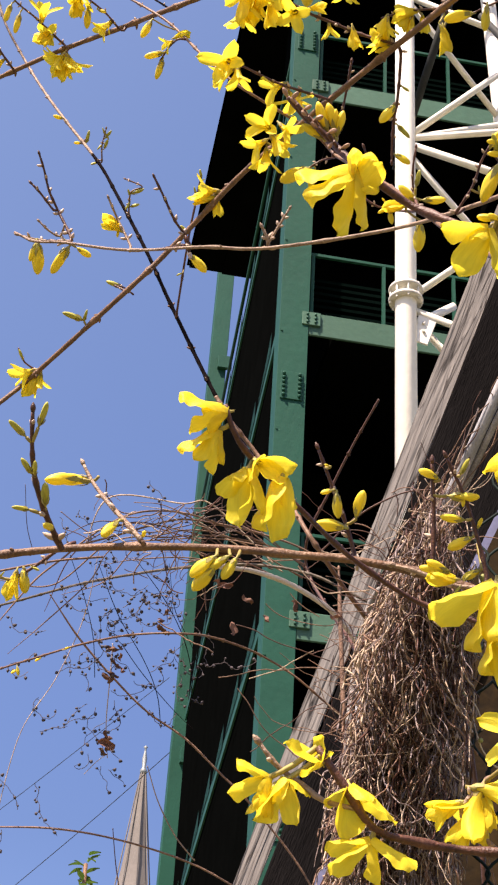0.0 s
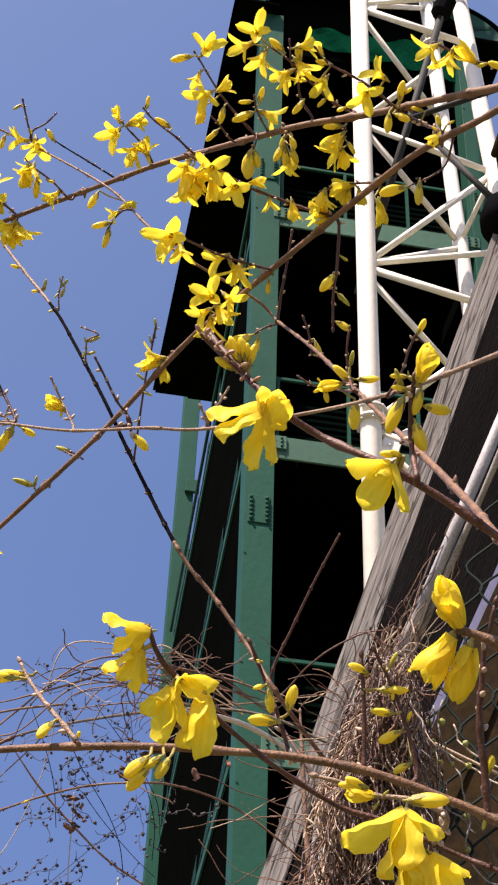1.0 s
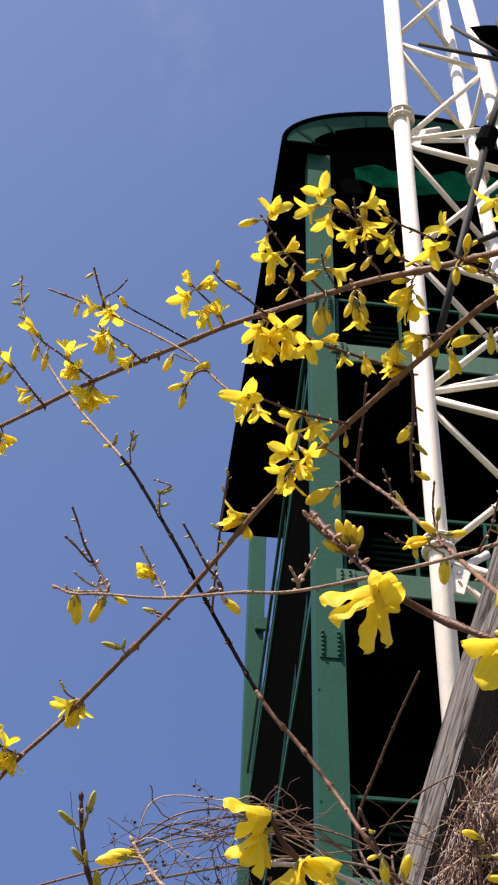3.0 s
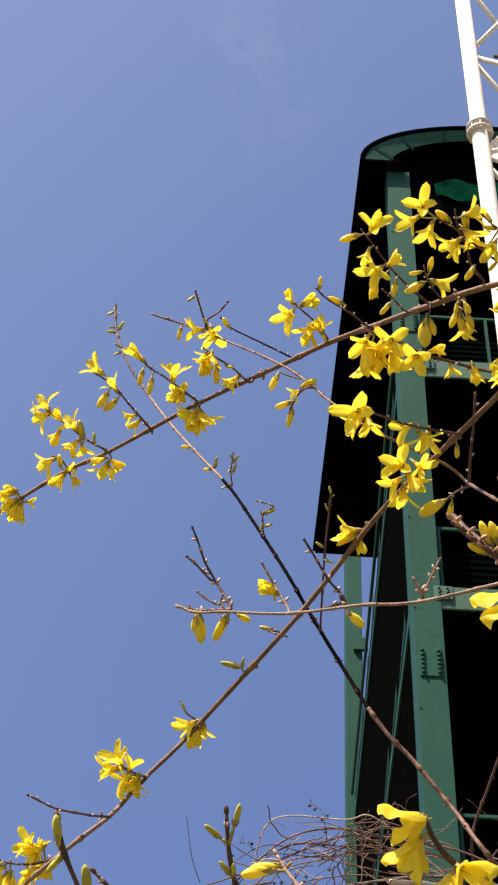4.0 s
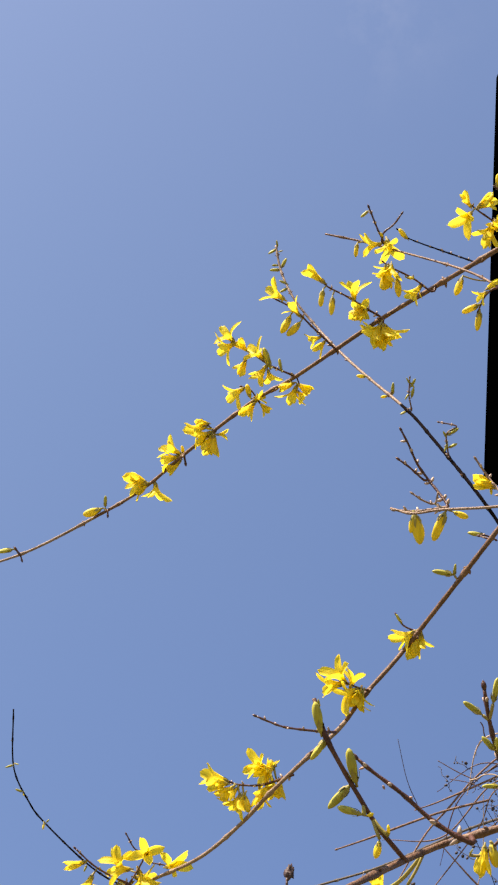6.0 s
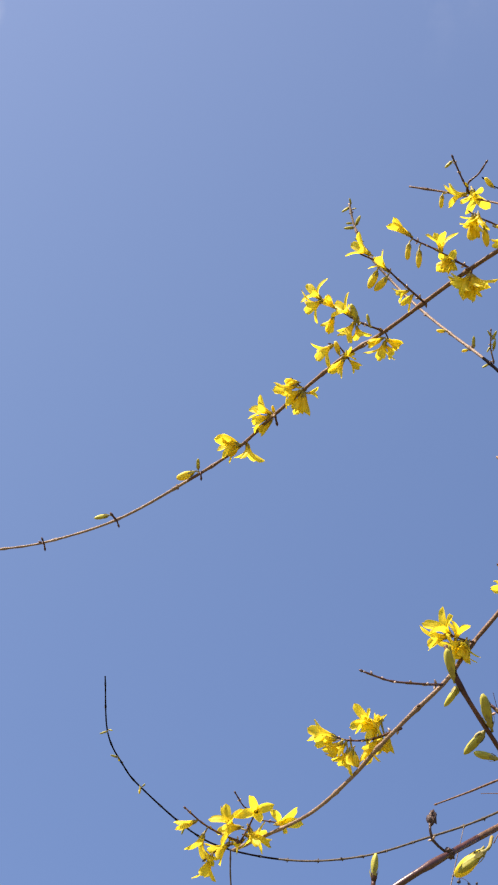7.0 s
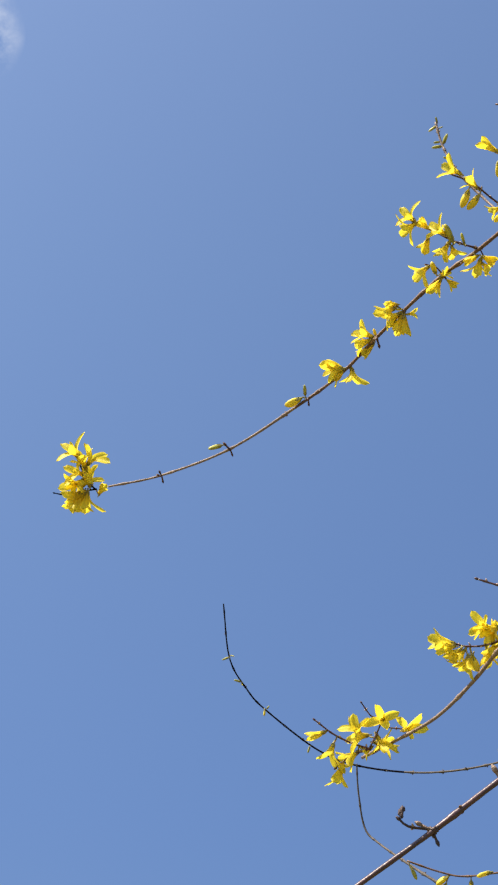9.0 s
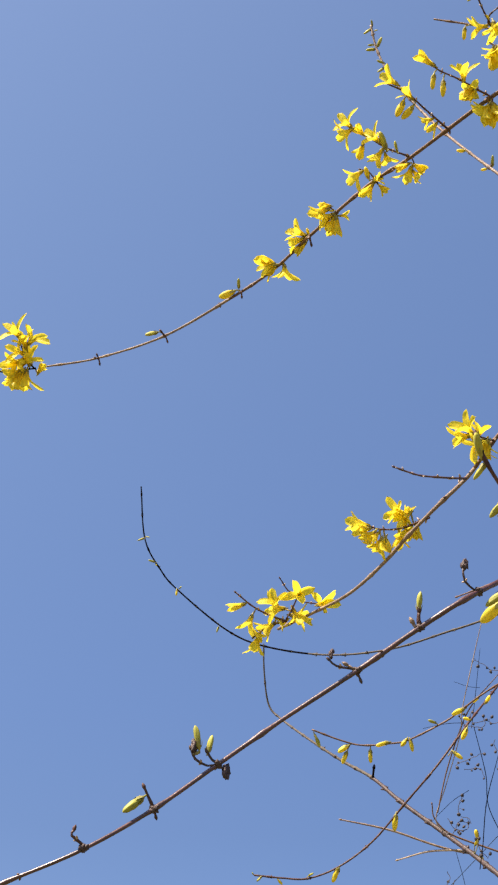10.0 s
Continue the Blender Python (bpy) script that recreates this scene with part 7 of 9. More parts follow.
twig(br_e, [(-0.0721, 1.3318, 2.8829), (-0.0748, 1.3450, 2.8693), (-0.0736, 1.3571, 2.8567), (-0.0780, 1.3567, 2.8568)], 0.0014, 0.00196, BARK)
bud(br_e, 'g', (-0.0729, 1.3394, 2.8752), (-0.0655, 1.3315, 2.8811))
bud(br_e, 'g', (-0.0747, 1.3437, 2.8706), (-0.0799, 1.3455, 2.8640))
bud(br_e, 'g', (-0.0725, 1.3474, 2.8669), (-0.0688, 1.3381, 2.8737), (-0.0746, 1.3470, 2.8672))
bud(br_e, 'g', (-0.0726, 1.3363, 2.8784), (-0.0756, 1.3291, 2.8817))
bud(br_e, 'g', (-0.0724, 1.3349, 2.8798), (-0.0675, 1.3381, 2.8735))
twig(br_e, [(-0.0417, 1.3106, 2.7911), (-0.0239, 1.3152, 2.7868), (-0.0355, 1.3202, 2.7810), (-0.0350, 1.3374, 2.7619), (-0.0337, 1.3393, 2.7606)], 0.0014, 0.00182, BARK)
bud(br_e, 'g', (-0.0356, 1.3210, 2.7801), (-0.0214, 1.3161, 2.7842))
bud(br_e, 'g', (-0.0358, 1.3226, 2.7783), (-0.0385, 1.3154, 2.7819))
bud(br_e, 'g', (-0.0354, 1.3301, 2.7701), (-0.0250, 1.3263, 2.7723))
bud(br_e, 'g', (-0.0349, 1.3260, 2.7746), (-0.0390, 1.3304, 2.7657))

branch('forsythia_branch', 'straight reddish bare twig with side buds', [(0.3474, 2.0532, 3.0870), (0.3133, 2.1012, 3.0257), (0.2833, 2.1460, 2.9632), (0.2575, 2.1855, 2.9035), (0.2658, 2.2148, 2.8513), (0.3081, 2.0745, 2.6783), (0.3310, 1.8365, 2.4696), (0.383, 1.894, 2.440), (0.481, 2.036, 2.420), (0.581, 2.336, 1.210), (0.601, 2.356, -0.020)], 0.0018, 0.0036, BARK_RED)

br_y = branch('forsythia_branch', 'thin upright reddish twig with pale bud tips', [(0.0374, 1.2238, 2.7242), (0.0348, 1.2393, 2.7074), (0.0307, 1.2642, 2.6796), (0.0264, 1.3298, 2.6478), (0.0255, 1.3486, 2.6403)], 0.0011, 0.0015, BARK_RED)
bud(br_y, 'g', (0.0377, 1.2261, 2.7217), (0.0350, 1.2189, 2.7275))
bud(br_y, 'g', (0.0373, 1.2276, 2.7201), (0.0409, 1.2241, 2.7206))
bud(br_y, 'g', (0.0340, 1.2375, 2.7094), (0.0314, 1.2307, 2.7148), (0.0350, 1.2380, 2.7088))
bud(br_y, 'g', (0.0304, 1.2623, 2.6817), (0.0212, 1.2572, 2.6855))
bud(br_y, 'g', (0.0297, 1.2698, 2.6731), (0.0391, 1.2699, 2.6684), (0.0303, 1.2696, 2.6769))
bud(br_y, 'g', (0.0282, 1.2883, 2.6512), (0.0221, 1.2888, 2.6474), (0.0285, 1.2970, 2.6637))

br_c = branch('forsythia_branch', 'dark arching bare twig with tiny pale buds', [(-0.6932, 1.8867, 2.8512), (-0.6904, 1.9135, 2.7738), (-0.6724, 1.9436, 2.7350), (-0.6510, 1.9652, 2.7105), (-0.5824, 1.9951, 2.6521), (-0.5235, 2.0036, 2.6223), (-0.4321, 2.0116, 2.6032), (-0.3384, 1.9984, 2.5962), (-0.2543, 1.9823, 2.6063), (-0.1770, 1.9534, 2.6116), (-0.0652, 1.8234, 2.5837), (0.0124, 1.6846, 2.5294), (0.0625, 1.5923, 2.4894), (0.1215, 1.5429, 2.4709), (0.1744, 1.5230, 2.4583), (0.2210, 1.5083, 2.4345), (0.324, 1.526, 2.382), (0.464, 1.638, 2.271), (0.564, 1.938, 1.135), (0.584, 1.958, -0.020)], 0.001036, 0.001628, BARK_GREY, young=((BARK_DARK, 0.36),))
bud(br_c, 'g', (-0.6873, 1.9045, 2.7702), (-0.6977, 1.9010, 2.7652), (-0.6904, 1.9135, 2.7738))
bud(br_c, 'g', (-0.6863, 1.9035, 2.7724), (-0.6792, 1.9034, 2.7692), (-0.6904, 1.9135, 2.7738))
bud(br_c, 'g', (-0.6757, 1.9274, 2.7399), (-0.6853, 1.9201, 2.7405), (-0.6769, 1.9361, 2.7447))
bud(br_c, 'y', (-0.6767, 1.9279, 2.7384), (-0.6739, 1.9277, 2.7337), (-0.6769, 1.9361, 2.7447))
bud(br_c, 'y', (-0.6497, 1.9556, 2.7071), (-0.6502, 1.9585, 2.6968), (-0.6528, 1.9634, 2.7126))
bud(br_c, 'g', (-0.6474, 1.9567, 2.7064), (-0.6411, 1.9524, 2.7088), (-0.6510, 1.9652, 2.7105))
bud(br_c, 'g', (-0.5941, 1.9983, 2.6616), (-0.5979, 2.0004, 2.6513), (-0.5939, 1.9901, 2.6619))

br_t = branch('forsythia_branch', 'bare grey brown shrub branch bending at its tip', [(-0.4926, 1.8719, 2.5573), (-0.4954, 1.8891, 2.5230), (-0.4932, 1.9094, 2.4830), (-0.4727, 1.9044, 2.4564), (-0.4153, 1.8557, 2.3952), (-0.3725, 1.8268, 2.3546), (-0.3312, 1.7953, 2.3173), (-0.2924, 1.7657, 2.2722), (-0.2370, 1.7404, 2.2184), (-0.1963, 1.7080, 2.1742), (-0.1472, 1.6787, 2.1188), (-0.073, 1.685, 2.035), (0.033, 1.783, 1.888), (0.133, 2.083, 0.944), (0.153, 2.103, -0.020)], 0.000962, 0.0037, HUSK, young=((BARK_GREY, 0.30),))
twig(br_t, [(-0.3209, 1.7461, 2.3080), (-0.3231, 1.7498, 2.2982)], 0.0027, 0.00351, BARK_DARK, knots=False)
twig(br_t, [(-0.3547, 1.7149, 2.2349), (-0.3009, 1.7289, 2.2240), (-0.2447, 1.7443, 2.2055), (-0.2071, 1.7517, 2.1977), (-0.2201, 1.7269, 2.2000)], 0.00162, 0.00243, BARK_LIGHT, knots=False)
twig(br_t, [(-0.2941, 1.7418, 2.1925), (-0.2580, 1.7441, 2.2010), (-0.2227, 1.7485, 2.2016), (-0.2228, 1.7486, 2.2009)], 0.00162, 0.00243, DRYPALE, knots=False)
twig(br_t, [(-0.2499, 1.7264, 2.2502), (-0.2482, 1.7325, 2.2353), (-0.2306, 1.7413, 2.2183), (-0.1800, 1.7539, 2.1993), (-0.1446, 1.7620, 2.1853)], 0.00135, 0.00216, BARK, knots=False)
bud(br_t, 'y', (-0.1956, 1.7011, 2.1932), (-0.1979, 1.6917, 2.2032), (-0.2031, 1.7134, 2.1816))
bud(br_t, 'y', (-0.1957, 1.7058, 2.1805), (-0.1925, 1.7099, 2.1736), (-0.1963, 1.7080, 2.1742))
bud(br_t, 'y', (-0.2012, 1.7026, 2.1875), (-0.1958, 1.6970, 2.1950), (-0.2031, 1.7134, 2.1816))

br_j = branch('forsythia_branch', 'slender forsythia twig hung with small yellow buds', [(-0.2828, 1.2234, 2.1252), (-0.2606, 1.2316, 2.1174), (-0.2418, 1.2372, 2.1130), (-0.2177, 1.2409, 2.1141), (-0.2006, 1.2423, 2.1169), (-0.1679, 1.2406, 2.1307), (-0.1524, 1.2382, 2.1399), (-0.1205, 1.2331, 2.1574), (-0.0597, 1.3540, 2.2502), (-0.0273, 1.3765, 2.2763), (0.0121, 1.4080, 2.3052), (0.0540, 1.4056, 2.3100), (0.0932, 1.4495, 2.3319), (0.1474, 1.4982, 2.3403), (0.2009, 1.5081, 2.3099), (0.304, 1.577, 2.251), (0.444, 1.749, 2.133), (0.544, 2.049, 1.067), (0.564, 2.069, -0.020)], 0.0007, 0.0012, BARK)
bud(br_j, 'y', (-0.0620, 1.3546, 2.2486), (-0.0684, 1.3555, 2.2442), (-0.0597, 1.3540, 2.2502))
bud(br_j, 'y', (-0.0820, 1.3588, 2.2365), (-0.0878, 1.3597, 2.2321))
bud(br_j, 'y', (-0.0382, 1.3511, 2.2588), (-0.0432, 1.3505, 2.2565), (-0.0462, 1.3634, 2.2611))
bud(br_j, 'y', (-0.0834, 1.3572, 2.2395), (-0.0806, 1.3605, 2.2309))
bud(br_j, 'g', (-0.2812, 1.2249, 2.1226), (-0.2769, 1.2313, 2.1117), (-0.2810, 1.2241, 2.1246))
bud(br_j, 'y', (-0.2504, 1.2352, 2.1139), (-0.2623, 1.2340, 2.1075), (-0.2496, 1.2348, 2.1148))
bud(br_j, 'y', (-0.2537, 1.2365, 2.1095), (-0.2595, 1.2403, 2.0984), (-0.2512, 1.2344, 2.1152))
bud(br_j, 'y', (-0.2343, 1.2393, 2.1112), (-0.2359, 1.2448, 2.0993), (-0.2338, 1.2384, 2.1134))
bud(br_j, 'y', (-0.2166, 1.2405, 2.1154), (-0.2291, 1.2371, 2.1119), (-0.2163, 1.2410, 2.1143))
bud(br_j, 'y', (-0.2019, 1.2413, 2.1187), (-0.2077, 1.2428, 2.1109), (-0.2020, 1.2422, 2.1167))
bud(br_j, 'y', (-0.2004, 1.2416, 2.1187), (-0.1985, 1.2473, 2.1078), (-0.2006, 1.2423, 2.1169))
bud(br_j, 'y', (-0.1495, 1.2384, 2.1402), (-0.1622, 1.2364, 2.1347), (-0.1497, 1.2378, 2.1413))
bud(br_j, 'g', (-0.1753, 1.2406, 2.1287), (-0.1827, 1.2350, 2.1303), (-0.1761, 1.2410, 2.1273))
bud(br_j, 'y', (-0.1368, 1.2354, 2.1494), (-0.1429, 1.2356, 2.1432))

br_k = branch('forsythia_branch', 'slender arching forsythia twig with sparse yellow buds', [(-0.3165, 1.1650, 1.9780), (-0.2950, 1.1710, 1.9764), (-0.2754, 1.1755, 1.9763), (-0.2507, 1.1776, 1.9850), (-0.2229, 1.1761, 2.0034), (-0.1938, 1.1699, 2.0317), (-0.1667, 1.1629, 2.0578), (-0.1419, 1.1803, 2.0999), (-0.1206, 1.2335, 2.1566)], 0.0007, 0.0013, BARK_RED)
bud(br_k, 'y', (-0.2024, 1.1714, 2.0245), (-0.2060, 1.1775, 2.0112), (-0.2010, 1.1714, 2.0246))
bud(br_k, 'y', (-0.2498, 1.1775, 1.9859), (-0.2572, 1.1813, 1.9744), (-0.2507, 1.1776, 1.9850))
bud(br_k, 'y', (-0.1545, 1.1618, 2.0690), (-0.1470, 1.1650, 2.0615), (-0.1584, 1.1640, 2.0650))
bud(br_k, 'y', (-0.1401, 1.1541, 2.0851), (-0.1450, 1.1582, 2.0752))
bud(br_k, 'y', (-0.1250, 1.1488, 2.1000), (-0.1192, 1.1444, 2.1052))
bud(br_k, 'y', (-0.1361, 1.1528, 2.0891), (-0.1425, 1.1479, 2.0901))
bud(br_k, 'g', (-0.2753, 1.1749, 1.9779), (-0.2700, 1.1728, 1.9797), (-0.2754, 1.1755, 1.9763))
bud(br_k, 'g', (-0.3100, 1.1666, 1.9781), (-0.3147, 1.1666, 1.9732))
bud(br_k, 'y', (-0.2993, 1.1699, 1.9763), (-0.2950, 1.1722, 1.9716))
bud(br_k, 'g', (-0.3165, 1.1650, 1.9780), (-0.3176, 1.1616, 1.9792))
twig(br_l, [(-0.1382, 0.3962, 1.7411), (-0.1372, 0.3974, 1.7386), (-0.1340, 0.3998, 1.7372), (-0.1312, 0.4016, 1.7384)], 0.00066, 0.00099, HUSK)
twig(br_l, [(-0.1339, 0.3993, 1.7410), (-0.1329, 0.4004, 1.7393), (-0.1312, 0.4016, 1.7384)], 0.00077, 0.00099, HUSK)
bud(br_l, 'g', (-0.1361, 0.3978, 1.7410), (-0.1369, 0.3958, 1.7487), (-0.1377, 0.3967, 1.7398))
bud(br_l, 'g', (-0.1342, 0.3993, 1.7404), (-0.1326, 0.3992, 1.7465))
twig(br_l, [(-0.1497, 0.3895, 1.7273), (-0.1487, 0.3906, 1.7249), (-0.1474, 0.3919, 1.7220)], 0.00077, 0.0011, BARK_RED)
twig(br_l, [(-0.1469, 0.3926, 1.7200), (-0.1474, 0.3919, 1.7220)], 0.00066, 0.0011, BARK_RED)
bud(br_l, 'g', (-0.1494, 0.3899, 1.7252), (-0.1547, 0.3864, 1.7193))
twig(br_l, [(-0.1660, 0.3782, 1.7116), (-0.1665, 0.3782, 1.7101), (-0.1640, 0.3803, 1.7082), (-0.1636, 0.3809, 1.7070)], 0.00077, 0.00099, BARK_RED)
twig(br_l, [(-0.0995, 0.4121, 1.7745), (-0.0976, 0.4135, 1.7730), (-0.0919, 0.4169, 1.7728)], 0.00066, 0.00099, HUSK)
twig(br_l, [(-0.0911, 0.4181, 1.7701), (-0.0919, 0.4170, 1.7725)], 0.00077, 0.00121, HUSK)
twig(br_l, [(-0.0945, 0.4150, 1.7737), (-0.0919, 0.4170, 1.7725)], 0.00088, 0.00121, BARK_LIGHT)
bud(br_l, 'g', (-0.0724, 0.4218, 1.7930), (-0.0717, 0.4203, 1.8001))
twig(br_l, [(-0.0723, 0.4217, 1.7936), (-0.0727, 0.4224, 1.7910), (-0.0722, 0.4231, 1.7888)], 0.0012, 0.0019, BARK_RED)
twig(br_l, [(-0.0743, 0.4219, 1.7897), (-0.0730, 0.4233, 1.7873), (-0.0735, 0.4226, 1.7885)], 0.0011, 0.0011, BARK_LIGHT)
twig(br_l, [(-0.0578, 0.4246, 1.8098), (-0.0576, 0.4266, 1.8057), (-0.0535, 0.4303, 1.8026), (-0.0537, 0.4292, 1.8026)], 0.00066, 0.00099, HUSK)
bud(br_l, 'g', (-0.0440, 0.4303, 1.8038), (-0.0521, 0.4324, 1.7991), (-0.0435, 0.4400, 1.8120))
husk(br_l, (-0.1376, 0.3964, 1.7425), 0.0011)
husk(br_l, (-0.1293, 0.4034, 1.7361), 0.0012)
husk(br_l, (-0.0990, 0.4117, 1.7767), 0.0010)
husk(br_l, (-0.0574, 0.4253, 1.8112), 0.0011)
for at in ((-0.1314, 0.4016, 1.7382), (-0.1473, 0.3920, 1.7218), (-0.1636, 0.3809, 1.7070), (-0.0917, 0.4171, 1.7725), (-0.0727, 0.4229, 1.7885), (-0.0537, 0.4292, 1.8028)):
    knuckle(br_l, at, 0.0017)

br_q = branch('forsythia_branch', 'dark upright forsythia twig with paired green buds', [(-0.0515, 0.4294, 1.8665), (-0.0496, 0.4345, 1.8590), (-0.0475, 0.4377, 1.8544), (-0.0418, 0.4443, 1.8446), (-0.0365, 0.4520, 1.8372), (-0.0300, 0.4625, 1.8320)], 0.00066, 0.0016, BARK_RED)
bud(br_q, 'g', (-0.0502, 0.4353, 1.8577), (-0.0512, 0.4280, 1.8643))
bud(br_q, 'g', (-0.0486, 0.4357, 1.8575), (-0.0535, 0.4390, 1.8521))
bud(br_q, 'g', (-0.0414, 0.4436, 1.8459), (-0.0428, 0.4356, 1.8532))
bud(br_q, 'g', (-0.0430, 0.4432, 1.8464), (-0.0498, 0.4463, 1.8408))
bud(br_q, 'g', (-0.0402, 0.4477, 1.8390), (-0.0471, 0.4446, 1.8401), (-0.0400, 0.4466, 1.8420))
bud(br_q, 'y', (-0.0398, 0.4479, 1.8387), (-0.0372, 0.4473, 1.8388), (-0.0400, 0.4466, 1.8420))
bud(br_q, 'y', (-0.0337, 0.4513, 1.8340), (-0.0333, 0.4485, 1.8359), (-0.0380, 0.4497, 1.8391))
bud(br_q, 'y', (-0.0362, 0.4513, 1.8333), (-0.0375, 0.4543, 1.8289), (-0.0380, 0.4497, 1.8391))
bud(br_q, 'g', (-0.0501, 0.4311, 1.8643), (-0.0504, 0.4288, 1.8657))

# ---- dark struts with joints beside the mast ----
strut = thing("strut_frame", "dark steel strut frame with black drum joints", "steel frame", (3.2, 13.4, 0))
for a, b, r in (((4.1545, 13.4500, 22.6974), (3.6584, 13.4500, 20.7988), 0.055), ((3.6584, 13.4500, 20.7988), (2.6514, 14.4500, 16.6605), 0.055), ((3.1149, 13.4500, 18.2839), (5.4838, 13.2000, 19.5389), 0.04), ((3.4186, 13.4500, 17.8086), (4.1186, 13.2000, 16.3754), 0.045),
                ((3.6584, 13.4500, 20.7988), (4.1859, 13.2000, 22.4206), 0.03)):
    part("strut", rod(bmesh.new(), a, b, r, 12), DARKSTEEL, strut)
rod_end = Vector((2.6514, 14.4500, 16.6605))
part("foot", rod(bmesh.new(), rod_end, (rod_end.x - 0.08, rod_end.y + 0.5, rod_end.z - 0.25), 0.05, 10), DARKSTEEL, strut)
for at, r in (((3.6584, 13.4500, 20.7988), 0.15), ((4.1859, 13.2000, 22.4206), 0.17)):
    part("drum_joint", turned(bmesh.new(), [(r * 0.6, -0.2), (r, -0.13), (r, 0.13), (r * 0.6, 0.2)], aim(at, (0.35, -0.2, 1)), 10), SOOT, strut, "black drum joint", smooth=False)
hub = Vector((4.1859, 13.2000, 22.4206))
for k in range(9):
    a = radians(-75 + 28 * k)
    part("spoke", rod(bmesh.new(), hub, hub + Vector((math.cos(a) * 1.6, 0.25, math.sin(a) * 1.6)), 0.035, 8), DARKSTEEL, strut)
bm = bmesh.new()
rows = [[bm.verts.new(hub + Vector((math.cos(radians(a)) * r, 0.3, math.sin(radians(a)) * r))) for a in range(-20, 111, 10)] for r in (0.35, 1.55)]
for k in range(len(rows[0]) - 1):
    bm.faces.new((rows[0][k], rows[0][k + 1], rows[1][k + 1], rows[1][k]))
bmesh.ops.solidify(bm, geom=bm.faces[:], thickness=0.02)
part("sheet", bm, TEAL, strut, "teal sheet between the spokes", smooth=False)

part("strut", rod(bmesh.new(), (4.5145, 12.6000, 18.7307), (3.9104, 12.6000, 16.6701), 0.05, 10), OCHRE, strut, "tan steel strut")
bm = bmesh.new()
bm.faces.new([bm.verts.new(q) for q in ((3.9557, 12.7000, 16.7919), (4.4125, 12.7000, 17.3436), (4.2508, 12.7000, 15.5563), (3.9773, 12.7000, 15.8169))])
bmesh.ops.solidify(bm, geom=bm.faces[:], thickness=0.02)
part("screen", bm, NET, strut, "dark green net screen", smooth=False)

# ---- leaning timber post with its lamp ----
post_top, post_low = Vector((2.6347, 8.5000, 10.6812)), Vector((0.9926, 8.5000, 5.5854))
lean = (post_top - post_low).normalized()
post_foot = post_top - lean * ((post_top.z + 0.3) / lean.z)
across = lean.cross(Vector((0, -1, 0))).normalized()
if across.x < 0:
    across = -across
timber = thing("timber_post", "weathered grey leaning timber post with deep cracks", "post", post_foot)
turn = Matrix((across, across.cross(lean), lean)).transposed().to_4x4()
length = (post_top - post_foot).length


def cracked(width, deep, n=60):
    """A square-sawn post with wavering, split arrises."""
    bm = bmesh.new()
    before, cols = None, 10
    for i in range(n + 1):
        z = length * i / n
        ring = []
        for side in range(4):
            for k in range(cols if side in (0, 2) else 2):
                t = k / (cols if side in (0, 2) else 2)
                x, y = ((-1 + 2 * t, -1), (1, -1 + 2 * t), (1 - 2 * t, 1), (-1, 1 - 2 * t))[side]
                q = Vector((x * (width + 0.012 * (z - length)) / 2, y * deep / 2, z))
                split = max(0.0, noise.noise(Vector((x * 6.5, side * 9, z * 0.35))) - 0.18) * 0.05 if side == 0 else 0.0
                wob = 0.006 * noise.noise(Vector((x * 3, y * 3, z * 1.7)))
                ring.append(bm.verts.new((q.x + wob, q.y + split + wob, q.z)))
        if before:
            for k in range(len(ring)):
                bm.faces.new((before[k], before[(k + 1) % len(ring)], ring[(k + 1) % len(ring)], ring[k]))
        before = ring
    bm.faces.new(before)
    return bm


part("post", cracked(0.20, 0.18), TIMBER, timber, smooth=False, m=turn)
# added black board in place of the post's shaded side
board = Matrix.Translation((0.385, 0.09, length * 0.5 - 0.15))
part("tarred_board", box(bmesh.new(), (0.60, 0.05, length - 0.3), board, 0.006), POST_SHADE, timber, "black board for the shaded side of the post", smooth=False, m=turn)
cap_at = Vector((2.6902, 8.4000, 10.8600))
bm = bmesh.new()
turned(bm, [(0.05, 0.20), (0.15, 0.19), (0.225, 0.12), (0.245, 0.0), (0.23, -0.09), (0.19, -0.12), (0.05, -0.13)], Matrix.Translation(cap_at) @ Matrix.Rotation(0.15, 4, "Y"), 28)
bmesh.ops.recalc_face_normals(bm, faces=bm.faces[:])
part("lamp_cap", bm, SOOT, timber, "black domed lamp cap")

# ---- wire fence with its rail ----
fence = thing("chain_link_fence", "green coated chain link fence with a galvanised rail", "fence", (0.9, 1.6, 0))
F0 = Vector((0.3028, 1.3847, 2.3871))
fx = Vector((0.95, -0.3, 0)).normalized()
CELL, RISE = 0.022, 0.031
mesh_top = Vector((0.3847, 1.3588, 2.5561))
for i in range(18):
    bm = bmesh.new()
    line = []
    for k in range(-5, 60):
        z = mesh_top.z - k * RISE
        if z < 0:
            break
        side = (0.5 if (k + i) % 2 else -0.5) * 1.1
        slip = -0.331 * min(k * RISE, 0.45) + 0.002 * noise.noise(Vector((i * 3.1, k * 0.7, 0)))
        line.append(mesh_top + fx * ((i + side) * CELL + slip) + Vector((0, 0.0012 * (-1) ** k, -k * RISE)))
    line = spline(line, 0.006)
    sweep(bm, line, [0.0015] * len(line), 5)
    part("wire", bm, WIRE, fence)
rail_a, rail_b = Vector((0.3971, 1.0933, 2.6542)), Vector((0.2313, 1.4006, 2.2709))
down = (rail_b - rail_a).normalized()
part("rail", rod(bmesh.new(), rail_a, rail_b, 0.0056, 14), GALV, fence, "slanting weathered grey rail")
